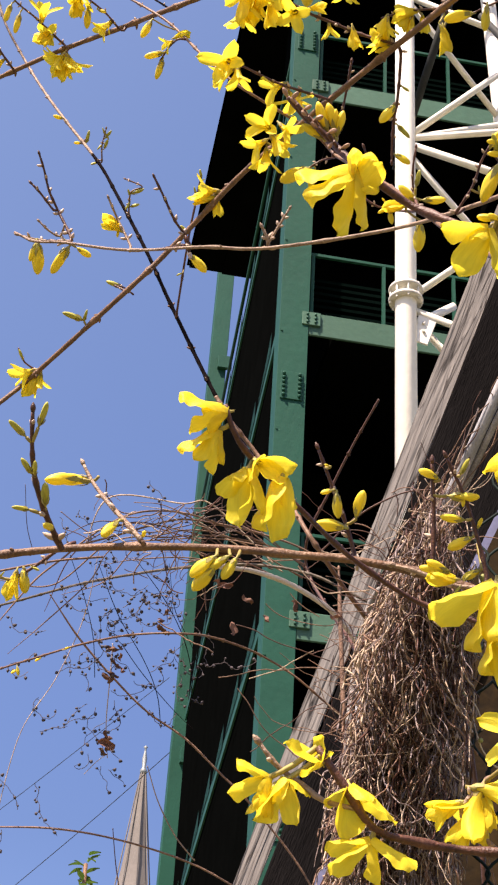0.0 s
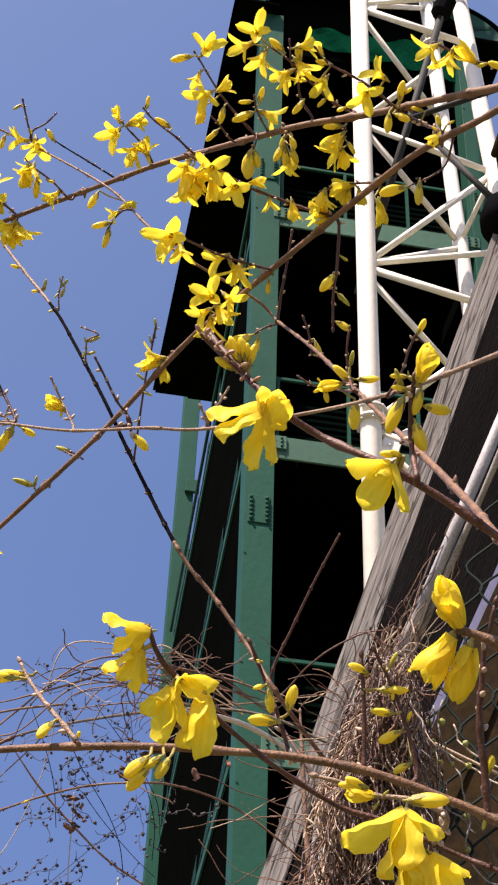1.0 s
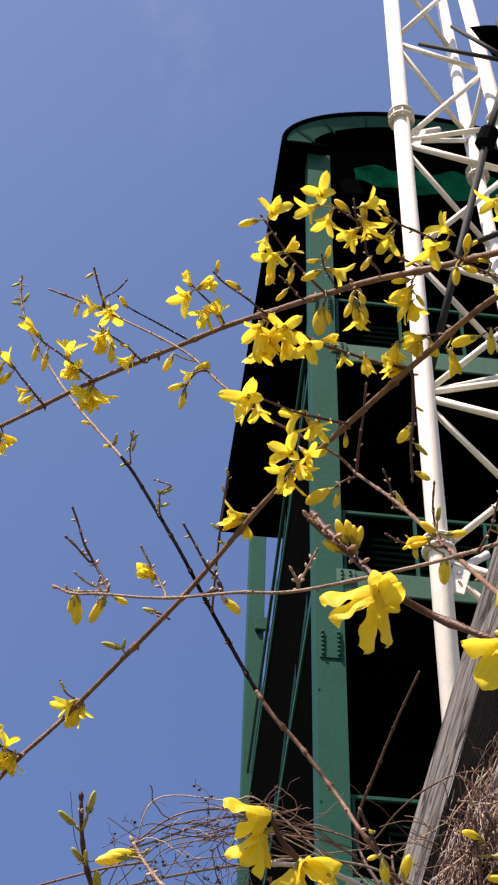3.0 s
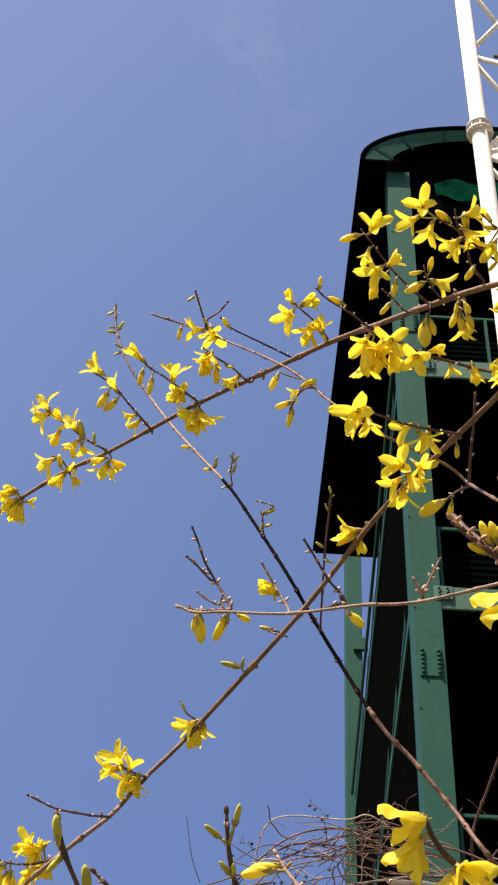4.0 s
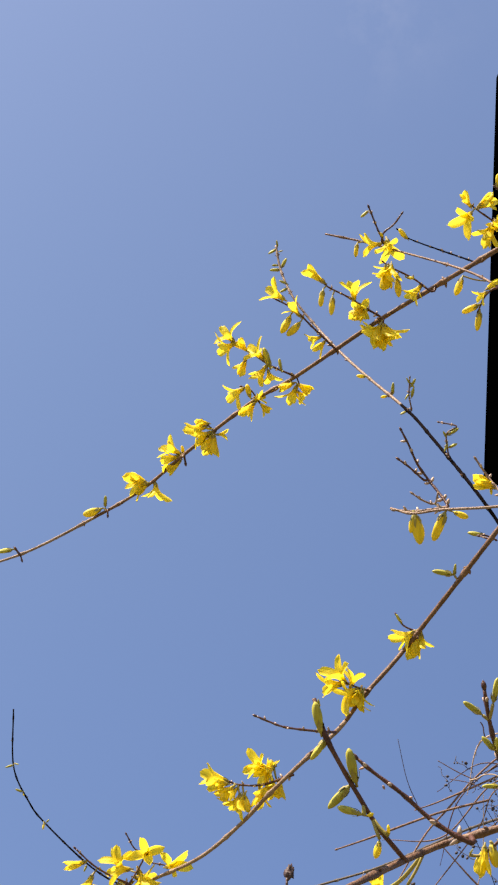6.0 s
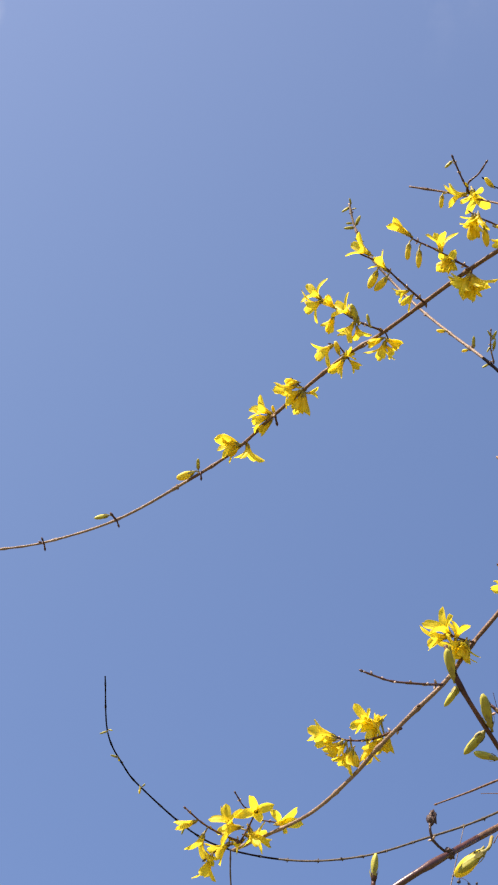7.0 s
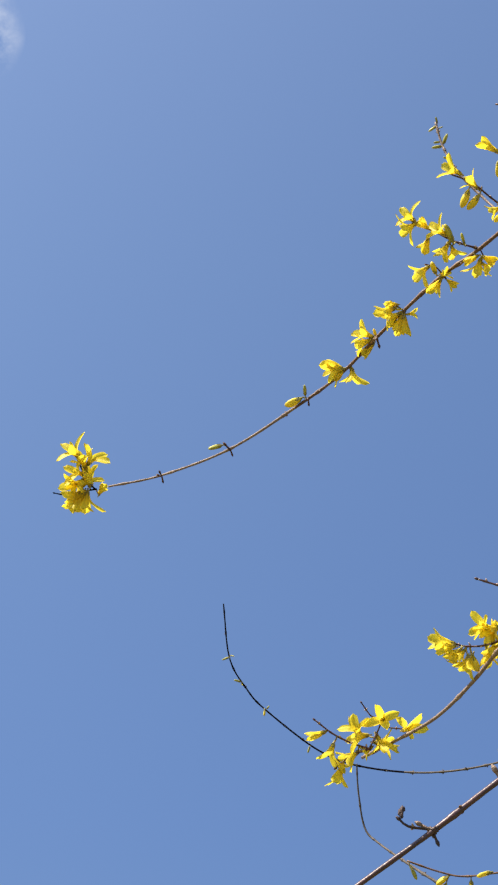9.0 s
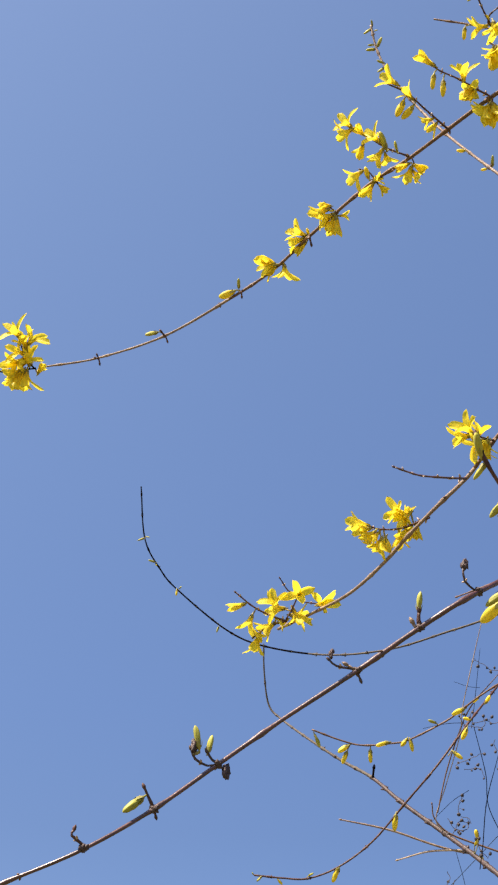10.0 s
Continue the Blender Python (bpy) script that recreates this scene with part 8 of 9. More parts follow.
part("rail_foot", rod(bmesh.new(), rail_b, (rail_b.x - 0.05, rail_b.y + 0.15, 0), 0.0056, 14), GALV, fence)
part("fence_post", rod(bmesh.new(), (F0.x + 0.5, F0.y - 0.14, 0), (F0.x + 0.5, F0.y - 0.14, 2.6), 0.02, 14), WIRE, fence)
side_pole = thing("bean_pole", "thin weathered stick leaning beside the rail", "stick", (0, 0, 0))
part("pole", sweep(bmesh.new(), spline([(0.3759, 1.1175, 2.5760), (0.3483, 1.1915, 2.5132), (0.3165, 1.2614, 2.4456), (0.2771, 1.3502, 2.3537), (0.2208, 1.4722, 2.1577), (0.15, 1.5, 0.0)], 0.02), [0.0032 * (1 + 0.15 * noise.noise(Vector((k * 0.3, 0, 0)))) for k in range(400)], 8), GREYWOOD, side_pole)

# ---- ochre hut wall beyond the fence ----
hut = thing("garden_hut", "ochre boarded garden hut in shade", "hut", (2.2, 5.2, 0))
verge_top, verge_low = Vector((1.4007, 5.0000, 5.0592)), Vector((1.0686, 5.0000, 4.3049))
slope = (verge_low - verge_top) / (verge_top.z - verge_low.z)


def slanted_board(left, wide, low, proud, mat, name):
    """A board of the gable whose sides run along the verge, then straight down."""
    bm = bmesh.new()
    drop = verge_top.z + 0.5 - low
    top = verge_top - slope * 0.5 + Vector((left, proud, 0))
    foot = top + slope * drop
    ring = [top, top + Vector((wide, 0, 0)), foot + Vector((wide, 0, 0)), Vector((foot.x + wide, foot.y, -0.02)), Vector((foot.x, foot.y, -0.02)), foot]
    bm.faces.new([bm.verts.new(q) for q in ring])
    made = bmesh.ops.extrude_face_region(bm, geom=bm.faces[:])
    bmesh.ops.translate(bm, verts=[e for e in made["geom"] if isinstance(e, bmesh.types.BMVert)], vec=(0, 0.03, 0))
    bmesh.ops.recalc_face_normals(bm, faces=bm.faces[:])
    return part(name, bm, mat, hut, smooth=False)


for k in range(9):
    slanted_board(0.19 * k, 0.19, 3.2, 0.014 * (k % 2), OCHRE, "board")
slanted_board(0.02, 1.6, 3.2, 0.06, OCHRE, "back_board")
slanted_board(-0.032, 0.032, 3.2, 0.03, VERGE, "verge_board")

# ---- dry vine tangle ----
V0 = Vector((0.2348, 1.2555, 2.2444))
VX, VY = (Vector((0.2813, 1.2472, 2.2442)) - V0) / 100, (Vector((0.2376, 1.2757, 2.2027)) - V0) / 100
VD = VX.cross(VY).normalized()
LEFT = ((1000, 715), (1100, 680), (1200, 640), (1300, 605), (1400, 585), (1568, 560), (1900, 520))
RIGHT = ((1000, 748), (1100, 765), (1200, 775), (1300, 782), (1400, 775), (1568, 765), (1900, 760))


def edge(rows, y):
    for (y0, x0), (y1, x1) in zip(rows, rows[1:]):
        if y <= y1:
            return x0 + (x1 - x0) * (y - y0) / (y1 - y0)
    return rows[-1][1]


rnd = random.Random(5)
vines = thing("dry_vine", "thick tangle of dry brown vine hanging on the fence", "vine", (V0.x, V0.y, 0), kind="stuff")
heaps = {"dark": (bmesh.new(), BARK_RED), "brown": (bmesh.new(), DRYVINE), "grey": (bmesh.new(), GREYVINE), "pale": (bmesh.new(), DRYPALE)}
for n in range(3000):
    y = 1060 + 640 * rnd.random() ** 0.85
    t = rnd.random()
    x = edge(LEFT, y) * (1 - t) + edge(RIGHT, y) * t
    deep = rnd.uniform(-0.05, 0.09)
    loose_one = rnd.random() < 0.2
    main = rnd.uniform(0, 6.28) if loose_one else rnd.gauss(math.pi / 2 + 0.05, 0.2)
    sway, turn_rate = rnd.gauss(0, 0.25), rnd.gauss(0, 0.09 if loose_one else 0.025)
    spill, over = 4 + abs(rnd.gauss(0, 16)), 4 + abs(rnd.gauss(0, 18))
    pts = []
    for k in range(rnd.randint(7, 14) if loose_one else rnd.randint(8, 26)):
        pts.append(V0 + VX * (x - 650) + VY * (y - 1300) + VD * deep)
        sway = sway * 0.75 + rnd.gauss(0, 0.19)
        main += turn_rate
        x += 8 * math.cos(main + sway)
        y += 8 * math.sin(main + sway)
        x = min(max(x, edge(LEFT, y) - spill), edge(RIGHT, y) + over)
        deep += rnd.gauss(0, 0.006)
    kind = rnd.choices(("dark", "brown", "grey", "pale"), (3.0, 2.6, 2.4, 2.6))[0]
    r = rnd.choice((0.0003, 0.00035, 0.0004, 0.0005, 0.0006, 0.0008))
    sweep(heaps[kind][0], spline(pts, 0.006), [r] * 1000, 4, cap=False)
for key, (bm, mat) in heaps.items():
    part("strands", bm, mat, vines)
# loose stems above and beside the heap
loose = thing("dry_stems", "loose curling dry stems around the vine", "dry stems", (V0.x, V0.y, 0), kind="stuff")
stems = {m: bmesh.new() for m in (DRYVINE, BARK_RED, DRYPALE)}
for n in range(84):
    bm = stems[rnd.choices((DRYVINE, BARK_RED, DRYPALE), (4, 4, 1))[0]]
    x, y = rnd.uniform(480, 650), rnd.uniform(1090, 1560)
    heading, bend = rnd.uniform(-0.6, 0.6) + (math.pi if rnd.random() < 0.4 else 0), rnd.gauss(0, 0.12)
    deep, pts = rnd.uniform(-0.03, 0.2), []
    for k in range(rnd.randint(6, 15)):
        pts.append(V0 + VX * (x - 650) + VY * (y - 1300) + VD * deep)
        heading += bend + rnd.gauss(0, 0.14)
        x, y = x + 15 * math.cos(heading), y + 15 * math.sin(heading)
    sweep(bm, spline(pts, 0.008), [rnd.choice((0.0003, 0.0004, 0.0005))] * 1000, 5, cap=False)
for n in range(40):
    bm = stems[rnd.choices((DRYVINE, BARK_RED, DRYPALE), (4, 5, 2))[0]]
    x, y = rnd.uniform(620, 800), rnd.uniform(1020, 1190)
    heading, bend = rnd.uniform(-2.6, -0.4), rnd.gauss(0, 0.25)
    deep, pts = rnd.uniform(-0.04, 0.06), []
    for k in range(rnd.randint(6, 13)):
        pts.append(V0 + VX * (x - 650) + VY * (y - 1300) + VD * deep)
        heading += bend + rnd.gauss(0, 0.14)
        x, y = x + 9 * math.cos(heading), y + 9 * math.sin(heading)
    sweep(bm, spline(pts, 0.006), [rnd.choice((0.0003, 0.0005))] * 1000, 5, cap=False)
for n in range(64):
    bm = stems[rnd.choices((DRYVINE, BARK_RED, DRYPALE), (3, 5, 1))[0]]
    x, y = rnd.gauss(295, 95), 1050 + abs(rnd.gauss(0, 100))
    heading, bend = rnd.choice((0, math.pi)) + rnd.gauss(-0.2, 0.5), rnd.gauss(0, 0.12)
    deep, pts = rnd.uniform(0.0, 0.10), []
    for k in range(rnd.randint(6, 16)):
        pts.append(V0 + VX * (x - 650) + VY * (y - 1300) + VD * deep)
        heading += bend + rnd.gauss(0, 0.22)
        x, y = x + 8 * math.cos(heading), y + 8 * math.sin(heading)
    sweep(bm, spline(pts, 0.006), [rnd.choice((0.0003, 0.0004, 0.0006))] * 1000, 5, cap=False)
# thin tendrils that climb the slanting rail and its stick
stems[GREYVINE] = bmesh.new()
for n in range(70):
    bm = stems[rnd.choices((DRYVINE, BARK_RED, DRYPALE, GREYVINE), (2, 2, 2, 3))[0]]
    t, up = rnd.uniform(0.66, 1.05), rnd.uniform(-0.040, -0.010)
    side, deep = rnd.gauss(-0.004, 0.010), rnd.uniform(-0.02, 0.01)
    pts = []
    for k in range(rnd.randint(5, 13)):
        pts.append(rail_a + (rail_b - rail_a) * t + VX * (side / VX.length) + VD * deep)
        t += up * rnd.uniform(0.3, 1.3)
        side += rnd.gauss(0, 0.004)
        deep += rnd.gauss(0, 0.003)
    sweep(bm, spline(pts, 0.005), [rnd.choice((0.0003, 0.0005, 0.0007))] * 1000, 5, cap=False)
sweep(stems[DRYPALE], spline([Vector(q) for q in ((0.3039, 1.3423, 2.3488), (0.3268, 1.3430, 2.3387), (0.3547, 1.3435, 2.3261), (0.3843, 1.3434, 2.3124))], 0.01), [0.0016] * 1000, 6)
for m, bm in stems.items():
    part("stems", bm, m, loose)


def seeds(root, count, spots, spread, size, seed):
    """Chains of dark dry seeds on hair-thin curling strings that hang from some spots."""
    rnd = random.Random(seed)
    bm = bmesh.new()
    for n in range(count // 5):
        q = Vector(rnd.choice(spots)) + Vector((rnd.gauss(0, spread), rnd.gauss(0, spread * 0.4), rnd.gauss(0, spread)))
        heading, bend, line, gap = rnd.gauss(-1.57, 0.7), rnd.gauss(0, 0.12), [], 0
        for k in range(rnd.randint(8, 24)):
            line.append(q)
            heading += bend + rnd.gauss(0, 0.35)
            q = q + Vector((math.cos(heading), rnd.gauss(0, 0.15), math.sin(heading))) * 0.0028
            gap -= 1
            if gap < 0 and rnd.random() < 0.5:
                gap = 1
                d = Vector((rnd.gauss(0, 1), rnd.gauss(0, 0.5), rnd.gauss(-0.3, 1))).normalized() * rnd.uniform(0.0025, 0.006)
                sweep(bm, [q, q + d * 0.5 + Vector((0, 0, 0.0008)), q + d], [0.00025] * 3, 3, cap=False)
                r = size * rnd.uniform(0.7, 1.5)
                turned(bm, [(r * 0.3, -r), (r, -r * 0.5), (r * 0.8, r * 0.5), (r * 0.2, r * 1.2)], aim(q + d, d + Vector((0, 0, rnd.gauss(0, 0.003)))), 5)
        sweep(bm, line, [0.0004] * len(line), 3, cap=False)
    return tagged(part("seed_spray", bm, SEED, root, "small dark dry seeds on strings"), kind="stuff")


def dead_leaf(root, at, size, seed):
    """A crumpled brown leaf."""
    rnd = random.Random(seed)
    bm = bmesh.new()
    bmesh.ops.create_grid(bm, x_segments=5, y_segments=8, size=1)
    m = Matrix.Translation(Vector(at) - root.location) @ Euler((rnd.uniform(0, 6), rnd.uniform(0, 6), rnd.uniform(0, 6))).to_matrix().to_4x4()
    for v in bm.verts:
        w = 0.5 * math.cos(v.co.y * 1.5)
        v.co = Vector((v.co.x * w, v.co.y, 0.5 * v.co.x**2 + 0.3 * math.sin(3 * v.co.y) + 0.3 * noise.noise(v.co * 2 + Vector((seed, 0, 0))))) * size
    return part("dead_leaf", bm, DEADLEAF, root, "crumpled brown leaf", m=m)


shoots = thing("climbing_shoots", "pale climbing shoots with small round green buds on the fence", "climber", (V0.x + 0.08, V0.y, 0))
for n in range(7):
    x, y = rnd.uniform(765, 800) + 6 * n, rnd.uniform(1130, 1330)
    heading, pts = rnd.gauss(math.pi / 2, 0.3), []
    for k in range(rnd.randint(12, 22)):
        pts.append(V0 + VX * (x - 650) + VY * (y - 1300) + VD * rnd.uniform(-0.012, 0.012))
        heading += rnd.gauss(0, 0.3)
        x, y = x + 15 * math.cos(heading), y + 15 * math.sin(heading)
    line = spline(pts, 0.006)
    shoot = part("shoot", sweep(bmesh.new(), line, [0.0008] * len(line), 5), GREYWOOD if n % 2 else PALESTEM, shoots)
    for k in range(6, len(line) - 2, 11):
        bm = bmesh.new()
        r = rnd.uniform(0.0018, 0.0032)
        turned(bm, [(r * 0.4, -r), (r, -r * 0.4), (r * 0.9, r * 0.4), (r * 0.2, r)], aim(line[k] + Vector((rnd.gauss(0, 0.003), -0.003, 0.001)), (rnd.gauss(0, 1), -1, rnd.gauss(0, 1))), 8)
        part("shoot_bud", bm, YOUNGBUD, shoot)


bush = thing("dry_climber", "dry arching climber stems with dark seed sprays", "dry climber", (0.3, 1.6, 0))
twig(bush, [(-0.1000, 1.5105, 2.4400), (-0.0747, 1.5087, 2.4471), (-0.0181, 1.5010, 2.4658), (0.0217, 1.4937, 2.4796), (0.0563, 1.4888, 2.4874), (0.1100, 1.4895, 2.4834), (0.1703, 1.4925, 2.4711), (0.2194, 1.4997, 2.4498)], 0.0012, 0.0022, DRYVINE)
twig(bush, [(-0.1296, 1.5448, 2.3714), (-0.0945, 1.5242, 2.4168), (-0.0681, 1.5131, 2.4403), (-0.0414, 1.5013, 2.4635), (-0.0085, 1.4901, 2.4845), (0.0261, 1.4857, 2.4926), (0.0678, 1.4865, 2.4908), (0.1288, 1.4939, 2.4743), (0.1839, 1.5015, 2.4538)], 0.001, 0.002, DRYVINE)
twig(bush, [(-0.0757, 1.5316, 2.4061), (-0.0424, 1.5522, 2.3710), (-0.0036, 1.5699, 2.3384), (0.0346, 1.5837, 2.3102), (0.0778, 1.5934, 2.2873), (0.1156, 1.6044, 2.2582), (0.1468, 1.6125, 2.2338), (0.1969, 1.6272, 2.1839), (0.2345, 1.6404, 2.1335)], 0.0011, 0.0022, DRYVINE)
twig(bush, [(0.1022, 1.5113, 2.4473), (0.1319, 1.5108, 2.4454), (0.1693, 1.5132, 2.4359), (0.2093, 1.5197, 2.4168), (0.2314, 1.5267, 2.3989), (0.2495, 1.5348, 2.3786)], 0.0046, 0.0056, PALESTEM, False)
twig(bush, [(-0.1178, 1.6261, 2.1889), (-0.0447, 1.6296, 2.1944), (0.0246, 1.6336, 2.1889), (0.0950, 1.6383, 2.1731), (0.1543, 1.6436, 2.1479)], 0.0014, 0.002, DRYVINE)
twig(bush, [(0.0413, 1.6064, 2.2583), (0.0550, 1.6187, 2.2279), (0.0753, 1.6298, 2.1979), (0.0976, 1.6372, 2.1759)], 0.001, 0.0014, BARK_LIGHT)
twig(bush, [(0.0121, 1.6300, 2.1984), (0.0183, 1.6412, 2.1675), (0.0279, 1.6534, 2.1319)], 0.0009, 0.0012, BARK_RED)
twig(bush, [(-0.0311, 1.5096, 2.4503), (-0.0390, 1.5414, 2.3921), (-0.0612, 1.5700, 2.3327), (-0.0898, 1.5908, 2.2827), (-0.1025, 1.6142, 2.2239), (-0.1056, 1.6298, 2.1820)], 0.0006, 0.0009, DRYPALE)
twig(bush, [(0.0349, 1.5314, 2.4143), (0.0438, 1.5166, 2.4407), (0.0586, 1.5009, 2.4673), (0.0863, 1.4899, 2.4844), (0.1226, 1.4930, 2.4765)], 0.0008, 0.0012, BARK)
twig(bush, [(-0.0304, 1.4982, 2.4697), (0.0038, 1.4928, 2.4806), (0.0395, 1.4944, 2.4785), (0.0756, 1.4968, 2.4736), (0.1128, 1.5045, 2.4581)], 0.0008, 0.0014, BARK_RED)
twig(bush, [(-0.0729, 1.4886, 2.4812), (-0.0541, 1.4959, 2.4712), (-0.0355, 1.5019, 2.4631)], 0.0009, 0.0013, BARK)
twig(bush, [(0.0018, 1.4820, 2.4980), (0.0314, 1.4824, 2.4981), (0.0683, 1.4896, 2.4858), (0.1002, 1.5010, 2.4650)], 0.0008, 0.0012, DRYVINE)
twig(bush, [(0.0552, 1.4826, 2.4974), (0.0966, 1.4813, 2.4977), (0.1338, 1.4888, 2.4821), (0.1717, 1.4999, 2.4584)], 0.0009, 0.0014, DRYVINE)
twig(bush, [(-0.0158, 1.4979, 2.4711), (0.0288, 1.5001, 2.4691), (0.0755, 1.4962, 2.4746), (0.1290, 1.4954, 2.4717), (0.1773, 1.4978, 2.4612)], 0.0009, 0.0016, BARK)
twig(bush, [(-0.1132, 1.4730, 2.5003), (-0.1074, 1.4947, 2.4660), (-0.0989, 1.5083, 2.4443)], 0.0006, 0.0008, BARK_RED)
twig(bush, [(-0.0597, 1.5117, 2.4437), (-0.0408, 1.5332, 2.4073), (-0.0279, 1.5521, 2.3725), (-0.0221, 1.5702, 2.3366)], 0.0006, 0.0008, BARK_DARK)
twig(bush, [(-0.0298, 1.5160, 2.4392), (-0.0042, 1.5410, 2.3954), (0.0266, 1.5615, 2.3566), (0.0434, 1.5760, 2.3266), (0.0507, 1.5902, 2.2958)], 0.0006, 0.0009, BARK_DARK)
twig(bush, [(0.0076, 1.5122, 2.4479), (0.0408, 1.5311, 2.4148), (0.0651, 1.5492, 2.3804), (0.0777, 1.5667, 2.3448), (0.0781, 1.5816, 2.3135)], 0.0006, 0.0009, BARK_DARK)
twig(bush, [(0.0432, 1.5137, 2.4458), (0.0536, 1.5361, 2.4054), (0.0785, 1.5563, 2.3657), (0.0852, 1.5738, 2.3297)], 0.0005, 0.0008, BARK_DARK)
twig(bush, [(-0.0012, 1.6031, 2.2653), (-0.0058, 1.5894, 2.2963), (-0.0065, 1.5700, 2.3381), (-0.0071, 1.5545, 2.3693)], 0.0008, 0.0011, DRYPALE)
twig(bush, [(0.0826, 1.5885, 2.2981), (0.0572, 1.5803, 2.3172), (0.0248, 1.5667, 2.3460), (0.0016, 1.5544, 2.3701)], 0.0005, 0.0008, BARK_DARK)
twig(bush, [(-0.0223, 1.6097, 2.2477), (-0.0120, 1.6054, 2.2591), (-0.0015, 1.6019, 2.2679)], 0.0006, 0.0009, DRYPALE)
twig(bush, [(-0.0660, 1.5646, 2.4267), (-0.0230, 1.5575, 2.4437), (0.0141, 1.5355, 2.4837), (0.0641, 1.5377, 2.4799), (0.1121, 1.5403, 2.4726), (0.2011, 1.5293, 2.4786)], 0.0006, 0.0013584, DRYVINE)
twig(bush, [(-0.0472, 1.4978, 2.4465), (-0.0240, 1.4702, 2.4940), (0.0499, 1.4708, 2.4950), (0.0822, 1.4696, 2.4958), (0.1503, 1.4949, 2.4478)], 0.0006, 0.00150612, DRYPALE)
twig(bush, [(-0.0276, 1.5472, 2.4567), (0.0088, 1.5433, 2.4654), (0.0613, 1.5400, 2.4712), (0.1125, 1.5411, 2.4662), (0.1740, 1.5439, 2.4535)], 0.0006, 0.00146044, BARK)
twig(bush, [(-0.0765, 1.4990, 2.4528), (-0.0317, 1.4884, 2.4753), (0.0149, 1.4933, 2.4697), (0.0552, 1.4880, 2.4785), (0.1035, 1.4799, 2.4892), (0.1893, 1.4996, 2.4452)], 0.0006, 0.0011894, BARK_RED)
twig(bush, [(-0.1154, 1.5875, 2.3639), (-0.0842, 1.5752, 2.3939), (-0.0394, 1.5538, 2.4392), (-0.0185, 1.5363, 2.4715), (0.0331, 1.5297, 2.4844), (0.1007, 1.5254, 2.4893), (0.1647, 1.5257, 2.4817)], 0.0006, 0.00132404, DRYVINE)
twig(bush, [(0.0092, 1.5146, 2.5150), (0.0570, 1.5180, 2.5097), (0.1242, 1.5323, 2.4819), (0.1646, 1.5395, 2.4645)], 0.0006, 0.00147205, DRYPALE)
twig(bush, [(-0.1395, 1.5520, 2.4303), (-0.0775, 1.5567, 2.4327), (-0.0227, 1.5347, 2.4771), (0.0278, 1.5288, 2.4889), (0.0674, 1.5238, 2.4967), (0.1116, 1.5261, 2.4902), (0.1859, 1.5388, 2.4588)], 0.0006, 0.00158777, BARK)
twig(bush, [(-0.0819, 1.5577, 2.4017), (-0.0572, 1.5284, 2.4579), (-0.0047, 1.5122, 2.4894), (0.0480, 1.5156, 2.4846), (0.0861, 1.5202, 2.4755), (0.1537, 1.5292, 2.4534)], 0.0006, 0.00127929, BARK_RED)
twig(bush, [(0.2194, 1.4997, 2.4498), (0.30, 1.62, 1.2), (0.3, 1.6, 0.0)], 0.0025, 0.005, DRYVINE, False)
twig(bush, [(-0.1817, 1.5083, 2.3994), (-0.1488, 1.5079, 2.4094), (-0.1183, 1.5069, 2.4194), (-0.0725, 1.5061, 2.4336), (-0.0262, 1.5084, 2.4445)], 0.0016, 0.0024, DRYVINE)
seeds(bush, 190, [(0.0200, 1.4844, 2.4946), (0.0557, 1.4857, 2.4924), (-0.0193, 1.4949, 2.4759), (0.0198, 1.5148, 2.4439), (0.0057, 1.5325, 2.4118), (0.0642, 1.5299, 2.4165), (-0.0379, 1.5190, 2.4333), (0.0506, 1.5499, 2.3793), (0.0191, 1.5404, 2.3975)], 0.022, 0.0014, 1)
seeds(bush, 110, [(-0.0221, 1.5651, 2.3470), (-0.0065, 1.5572, 2.3641), (-0.0214, 1.5800, 2.3158), (-0.0040, 1.6031, 2.2651), (-0.0229, 1.6076, 2.2529), (-0.0001, 1.5724, 2.3334), (0.0520, 1.5830, 2.3116), (-0.0440, 1.5702, 2.3345)], 0.017, 0.0014, 2)
seeds(bush, 50, [(-0.0954, 1.6103, 2.2351), (-0.0828, 1.5745, 2.3199), (-0.0780, 1.4922, 2.4746), (0.0708, 1.5620, 2.3548), (0.0775, 1.5375, 2.4020)], 0.018, 0.0014, 3)
dead_leaf(bush, (-0.0031, 1.5798, 2.2687), 0.00845, 0)
dead_leaf(bush, (-0.0031, 1.5392, 2.3554), 0.0065, 1)
dead_leaf(bush, (0.0035, 1.5430, 2.3483), 0.0052, 2)
dead_leaf(bush, (0.1129, 1.5232, 2.3836), 0.0078, 3)
dead_leaf(bush, (0.1466, 1.5154, 2.3941), 0.00585, 4)
dead_leaf(bush, (0.0943, 1.5033, 2.4217), 0.0065, 5)
dead_leaf(bush, (0.1033, 1.5040, 2.4197), 0.0078, 6)
dead_leaf(bush, (0.1275, 1.5075, 2.4109), 0.0065, 7)
dead_leaf(bush, (0.1745, 1.5068, 2.4055), 0.0065, 8)
dead_leaf(bush, (0.2186, 1.5066, 2.3968), 0.0065, 9)
dead_leaf(bush, (0.0049, 1.5493, 2.3355), 0.00585, 10)
dead_leaf(bush, (-0.0004, 1.5900, 2.2705), 0.0064, 20)
dead_leaf(bush, (0.0013, 1.5469, 2.3626), 0.0035, 21)
dead_leaf(bush, (0.0438, 1.5293, 2.3972), 0.0055, 22)
dead_leaf(bush, (-0.0056, 1.5595, 2.3367), 0.0048, 23)
dead_leaf(bush, (-0.0050, 1.5917, 2.2662), 0.0057, 24)
dead_leaf(bush, (-0.0086, 1.5477, 2.3606), 0.0054, 25)
